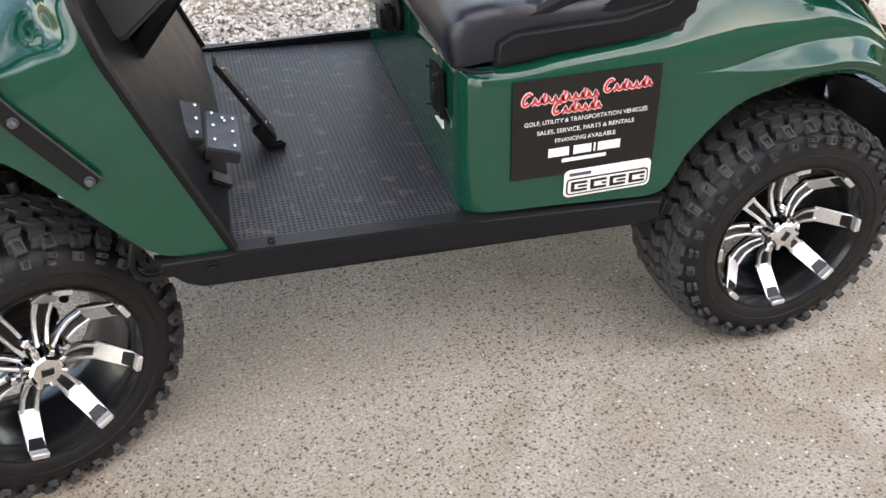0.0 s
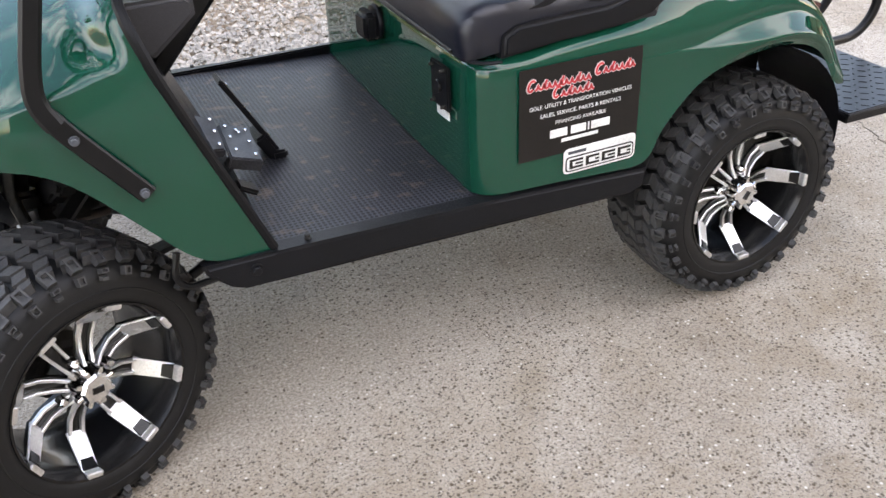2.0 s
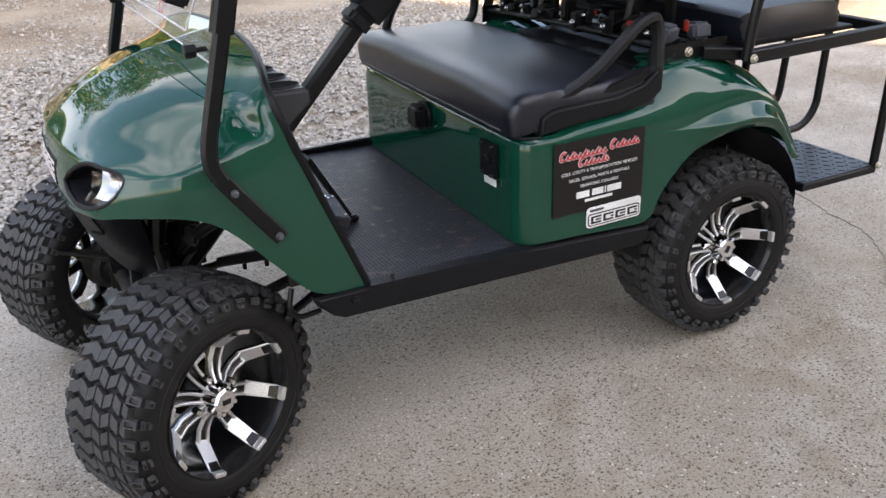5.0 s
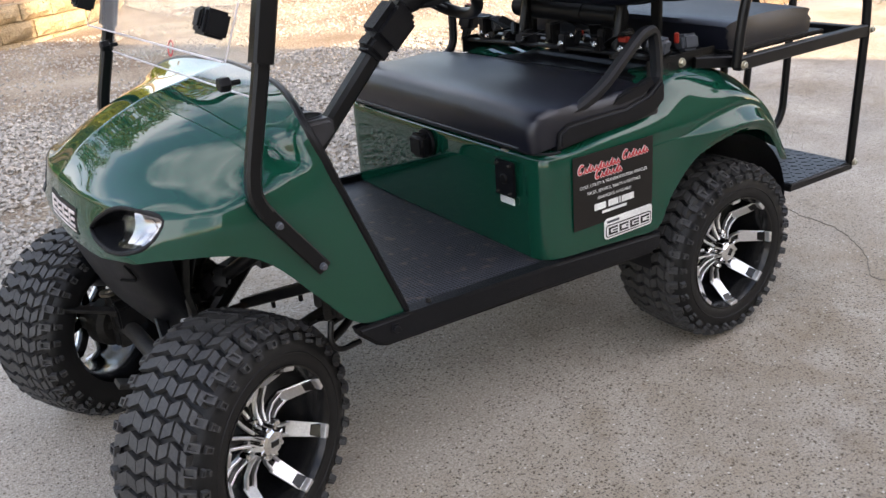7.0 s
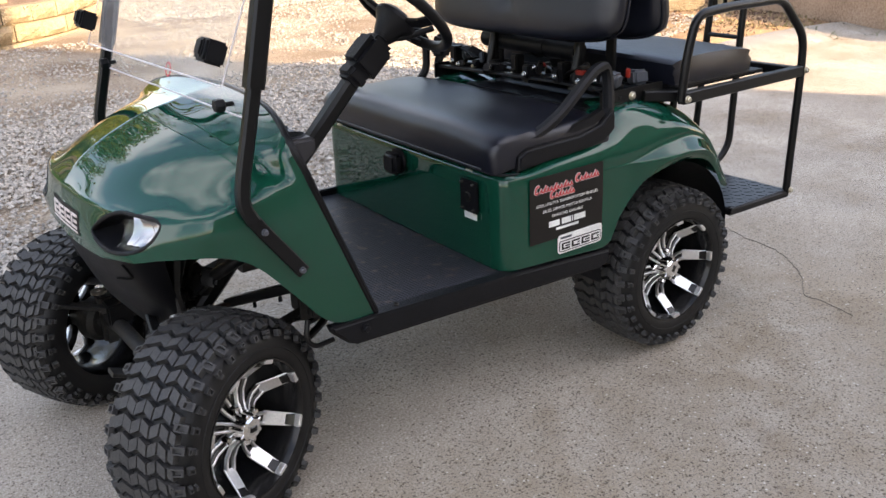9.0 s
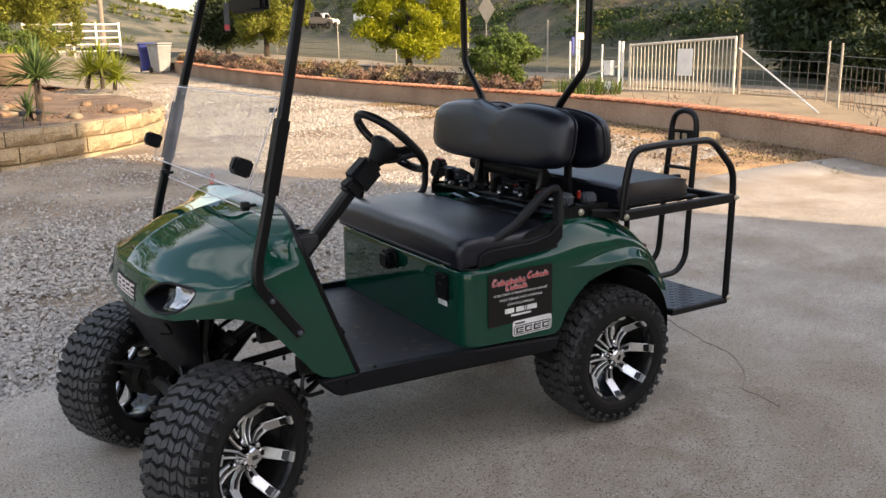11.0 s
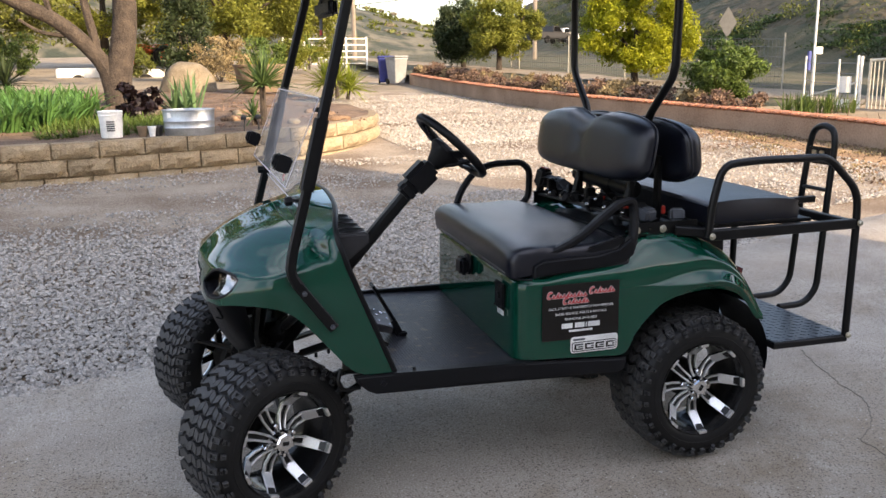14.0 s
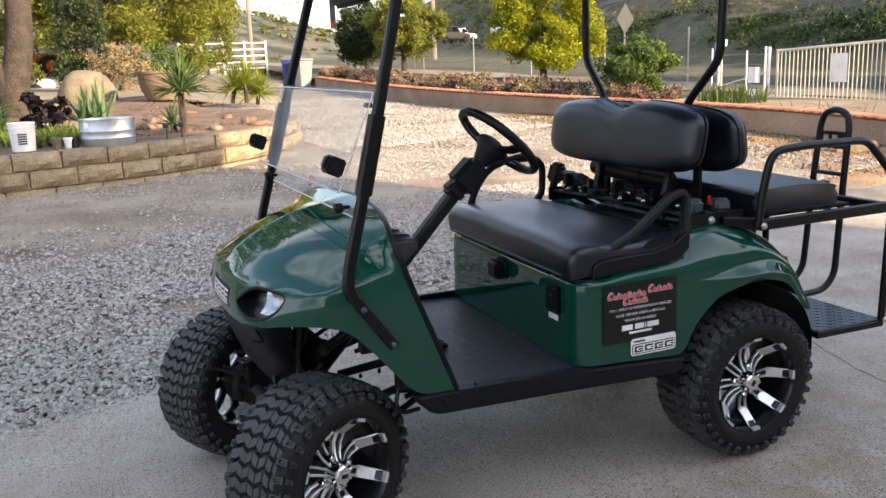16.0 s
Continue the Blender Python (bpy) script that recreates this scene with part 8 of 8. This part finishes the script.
for leaf, count, n_seed, what in ((RUST_SHRUB, 150, 19, "brown dry leaves blown against the wall"), (STRAW, 150, 23, "straw-coloured dry leaves and stalks by the wall")):
    rs = np.random.RandomState(n_seed)
    spots = [on_rw(q, -0.08 - 2.3 * d * d) for q, d in zip(rs.uniform(1.0, RW_LEN * 0.45, count), rs.uniform(0, 1, count))]
    drift = [((x, y, ground_z(x, y) - 0.008), (0.32, 0.32, 0.012)) for x, y, _ in spots if y > slab_edge(x) + 0.1]
    tagged(leaves("fallen_leaves", drift, 26, 0.026, leaf, None, n_seed, label=what), category="leaf litter", kind="stuff")

# paver lying by the wall
pv = tagged(part("paver_block", box(-0.26, 0.26, -0.14, 0.14, 0.0, 0.15, 0.015), BLOCK, None, "loose tan paving block by the wall"), category="block")
pv.matrix_basis = pose(9.45, 6.3, ground_z(0, 6.3) - 0.03, 0, 0, -40)

# far hills
RIDGES = []


def ridge(name, label, x0, x1, y, heights, material, depth):
    vs, cols = [], 90
    for j in range(9):
        for i in range(cols):
            t = i / (cols - 1)
            x = x0 + (x1 - x0) * t
            h = np.interp(t, np.linspace(0, 1, len(heights)), heights)
            k = j / 8
            vs.append((x, y + depth * k, -2 + (h + 2) * math.sin(k * math.pi / 2) * (1 + 0.10 * noise.fractal(Vector((x * 0.02, k * 3, 0)), 1, 2, 4))))
    RIDGES.append(vs)
    fs = [(j * cols + i, j * cols + i + 1, (j + 1) * cols + i + 1, (j + 1) * cols + i) for j in range(8) for i in range(cols - 1)]
    return tagged(raw(name, vs, fs, material, None, label, True), kind="structure", category="hill")


ridge("far_hill", "distant hazy scrub-covered hill", -190, 190, 210, [44, 42, 40, 38, 40, 40, 36, 32, 27, 19.5, 12.3, 5.5, 4, 4, 4], FAR_HILL, 90)
ridge("near_hill", "pale rocky hill behind the yard", -150, -6, 95, [26, 24, 20, 17, 13, 8, 3, 0], ROCKY, 60)

rg = np.random.RandomState(31)
bushes, rocks = [], bmesh.new()
for k in range(900):
    v0 = RIDGES[0][rg.randint(0, 90 * 8)]
    x, y = v0[0] + rg.uniform(-2, 2), v0[1] + rg.uniform(0, 2)
    if not -30 < x < 110:
        continue
    s = rg.uniform(0.6, 2.0)
    bushes.append(((x, y, v0[2] + s * 0.2), (s * 1.3, s, s * 0.6)))
    if k % 5 == 0:
        b2 = bmesh.new()
        bmesh.ops.create_icosphere(b2, subdivisions=1, radius=1)
        s = rg.uniform(0.5, 1.5)
        rocks = join(rocks, moved(b2, Matrix.Translation((x + 3, y, v0[2] + 0.2)) @ Matrix.Diagonal((s * 1.4, s, s * 0.6, 1))))
tagged(leaves("far_scrub", bushes, 30, 0.7, LEAF_OLIVE, None, 14, label="grey-green bushes on the distant hill"), category="scrub", kind="stuff")
tagged(part("far_rocks", rocks, FAR_ROCK, None, "pale rocks on the distant hill"), category="rocks", kind="stuff")

# house-sized block added unseen behind the camera, whose shade lies over the drive
A = Vector((10.4, -5.75))
su = Vector(SUN_AZ).normalized()
pe = Vector((su.y, -su.x))
if pe.y > 0:
    pe = -pe
pts = [A, A + pe * 22, A + pe * 22 + su * 7, A + su * 7]
bm = bmesh.new()
lo = [bm.verts.new((q.x, q.y, -0.1)) for q in pts]
hi = [bm.verts.new((q.x, q.y, 8.3)) for q in pts]
for i in range(4):
    bm.faces.new((lo[i], lo[(i + 1) % 4], hi[(i + 1) % 4], hi[i]))
bm.faces.new(hi)
tagged(part("unseen_shade_block", bm, PLASTER, None, "plain tan block added out of view to shade the drive"), kind="structure", category="house")

# ---- pieces: wall blocks, cap bricks, loose gravel ----
def block_mesh(name, w, h, d, seed, material, rough=0.028):
    """A split-face block whose front bulges unevenly; its front looks towards -y."""
    bm = bmesh.new()
    nx, nz = 5, 3
    rg_ = random.Random(seed)
    front = []
    for j in range(nz + 1):
        row = []
        for i in range(nx + 1):
            u, v_ = i / nx, j / nz
            edge = 0.040 if i in (0, nx) or j in (0, nz) else 0.0
            row.append(bm.verts.new(((u - 0.5) * (w - 0.024), -d / 2 + edge + (rg_.uniform(-rough, rough * 0.6) if not edge else rg_.uniform(0, 0.006)), (v_ - 0.5) * (h - 0.018))))
        front.append(row)
    for j in range(nz):
        for i in range(nx):
            bm.faces.new((front[j][i], front[j][i + 1], front[j + 1][i + 1], front[j + 1][i]))
    back = [bm.verts.new((sx * w * 0.5 * 0.94, d / 2, sz * (h - 0.012) / 2)) for sx, sz in ((-1, -1), (1, -1), (1, 1), (-1, 1))]
    ring = [front[0], [r[-1] for r in front], front[-1][::-1], [r[0] for r in front][::-1]]
    for k in range(4):
        bm.faces.new([back[k], back[(k + 1) % 4]] + ring[k][::-1])
    bmesh.ops.recalc_face_normals(bm, faces=bm.faces[:])
    me = bpy.data.meshes.new(name)
    bm.to_mesh(me)
    bm.free()
    me.materials.append(material)
    return me


BW = 0.56
COURSES = [(0.095, 0.225, 0.00, 0.0), (0.318, 0.218, 0.5, 0.010), (0.533, 0.208, 0.2, 0.018)]
for c_i, (zc, hc, shift, back_off) in enumerate(COURSES):
    meshes = [block_mesh("block", BW, hc, 0.24, 40 + 7 * c_i + k, BLOCK) for k in range(4)]
    n = int((wall_s[-1] - 0.3) / BW)
    for k in range(n):
        s = (k + 0.5 + shift) * BW
        x, y = on_wall(s)
        x2, y2 = on_wall(min(s + 0.2, wall_s[-1]))
        x1, y1 = on_wall(max(s - 0.2, 0))
        d = Vector((x2 - x1, y2 - y1)).normalized()
        ob = new("block", meshes[(k * 3 + c_i) % 4])
        ob.parent = block_wall
        ob.matrix_basis = pose(x - d.y * (0.12 + back_off), y + d.x * (0.12 + back_off), zc + 0.004 * math.sin(k * 1.7), 0, 0, math.degrees(math.atan2(d.y, d.x)) + 0.8 * math.sin(k * 2.3))

cap_meshes = [block_mesh("brick", 0.20, 0.075, 0.30, 90 + k, BRICK, 0.004) for k in range(3)]
n = int(RW_LEN / 0.205)
for k in range(n):
    x, y, a = on_rw((k + 0.5) * 0.205, 0.10)
    ob = new("brick", cap_meshes[k % 3])
    ob.parent = cap_wall
    ob.matrix_basis = pose(x, y, rw_top(y) + 0.036 + 0.002 * math.sin(k * 1.3), 0, 0, math.degrees(a) + 180 + 0.9 * math.sin(k * 2.1))

# loose crushed stone over the nearest gravel
rg = np.random.RandomState(4)


def stones(name, n, x0, x1, y1, near, size, seed, lift):
    rg = np.random.RandomState(seed)
    x = rg.uniform(x0, x1, n)
    edge = 1.95 + 0.31 * x
    y = edge + near + (y1 - edge) * rg.uniform(0, 1, n) ** 1.5
    keep = (y < y1) & (x < 9.0)
    wy = np.interp(x, wall_line[:230, 0], wall_line[:230, 1])
    keep &= y < np.where(x < 3.3, wy - 0.05, 99)
    bare = np.array([noise.noise(Vector((a * 0.45, b * 1.1, seed))) + 0.35 * noise.noise(Vector((a * 2, b * 2, 7))) for a, b in zip(x, y)])
    bare += 0.42 * np.exp(-((y - 6.6 - 0.25 * x) / 1.4) ** 2) * (x < 3)
    keep &= bare < rg.uniform(-0.05, 0.55, n)
    x, y = x[keep], y[keep]
    n = len(x)
    z = 0.022 * np.maximum(0, y - 1.2) - 0.035 + lift
    oct_ = np.array([(1, 0, 0), (0, 1, 0), (-1, 0, 0), (0, -1, 0), (0.3, 0.2, 1), (-0.2, 0.3, -1), (-0.4, -0.3, 0.85)], float)
    faces = np.array([(0, 1, 4), (1, 2, 4), (2, 6, 4), (2, 3, 6), (3, 0, 6), (0, 4, 6), (1, 0, 5), (2, 1, 5), (3, 2, 5), (0, 3, 5)])
    s = size * rg.uniform(0.55, 1.45, (n, 1)) * rg.uniform(0.7, 1.3, (n, 3)) * (1, 0.85, 0.62)
    a = rg.uniform(0, 2 * np.pi, n)
    pts = oct_[None] * (1 + rg.uniform(-0.25, 0.25, (n, 7, 1))) * s[:, None]
    c, sn = np.cos(a)[:, None], np.sin(a)[:, None]
    pts = np.stack([pts[..., 0] * c - pts[..., 1] * sn + x[:, None], pts[..., 0] * sn + pts[..., 1] * c + y[:, None], pts[..., 2] + (z + rg.uniform(0, 1, n) * size * 0.8)[:, None]], -1)
    fs = (faces[None] + 7 * np.arange(n)[:, None, None]).reshape(-1, 3)
    return tagged(raw(name, pts.reshape(-1, 3).tolist(), fs.tolist(), STONE, None, "loose pale crushed-stone gravel"), category="gravel", kind="stuff")


stones("gravel_near", 60000, -3.2, 4.5, 6.5, -0.06, 0.015, 41, 0.020)
stones("gravel_mid", 62000, -4.0, 9.0, 14.0, 0.6, 0.0135, 42, 0.018)
stones("gravel_far", 26000, 1.5, 8.2, 24.0, 7.5, 0.019, 43, 0.014)
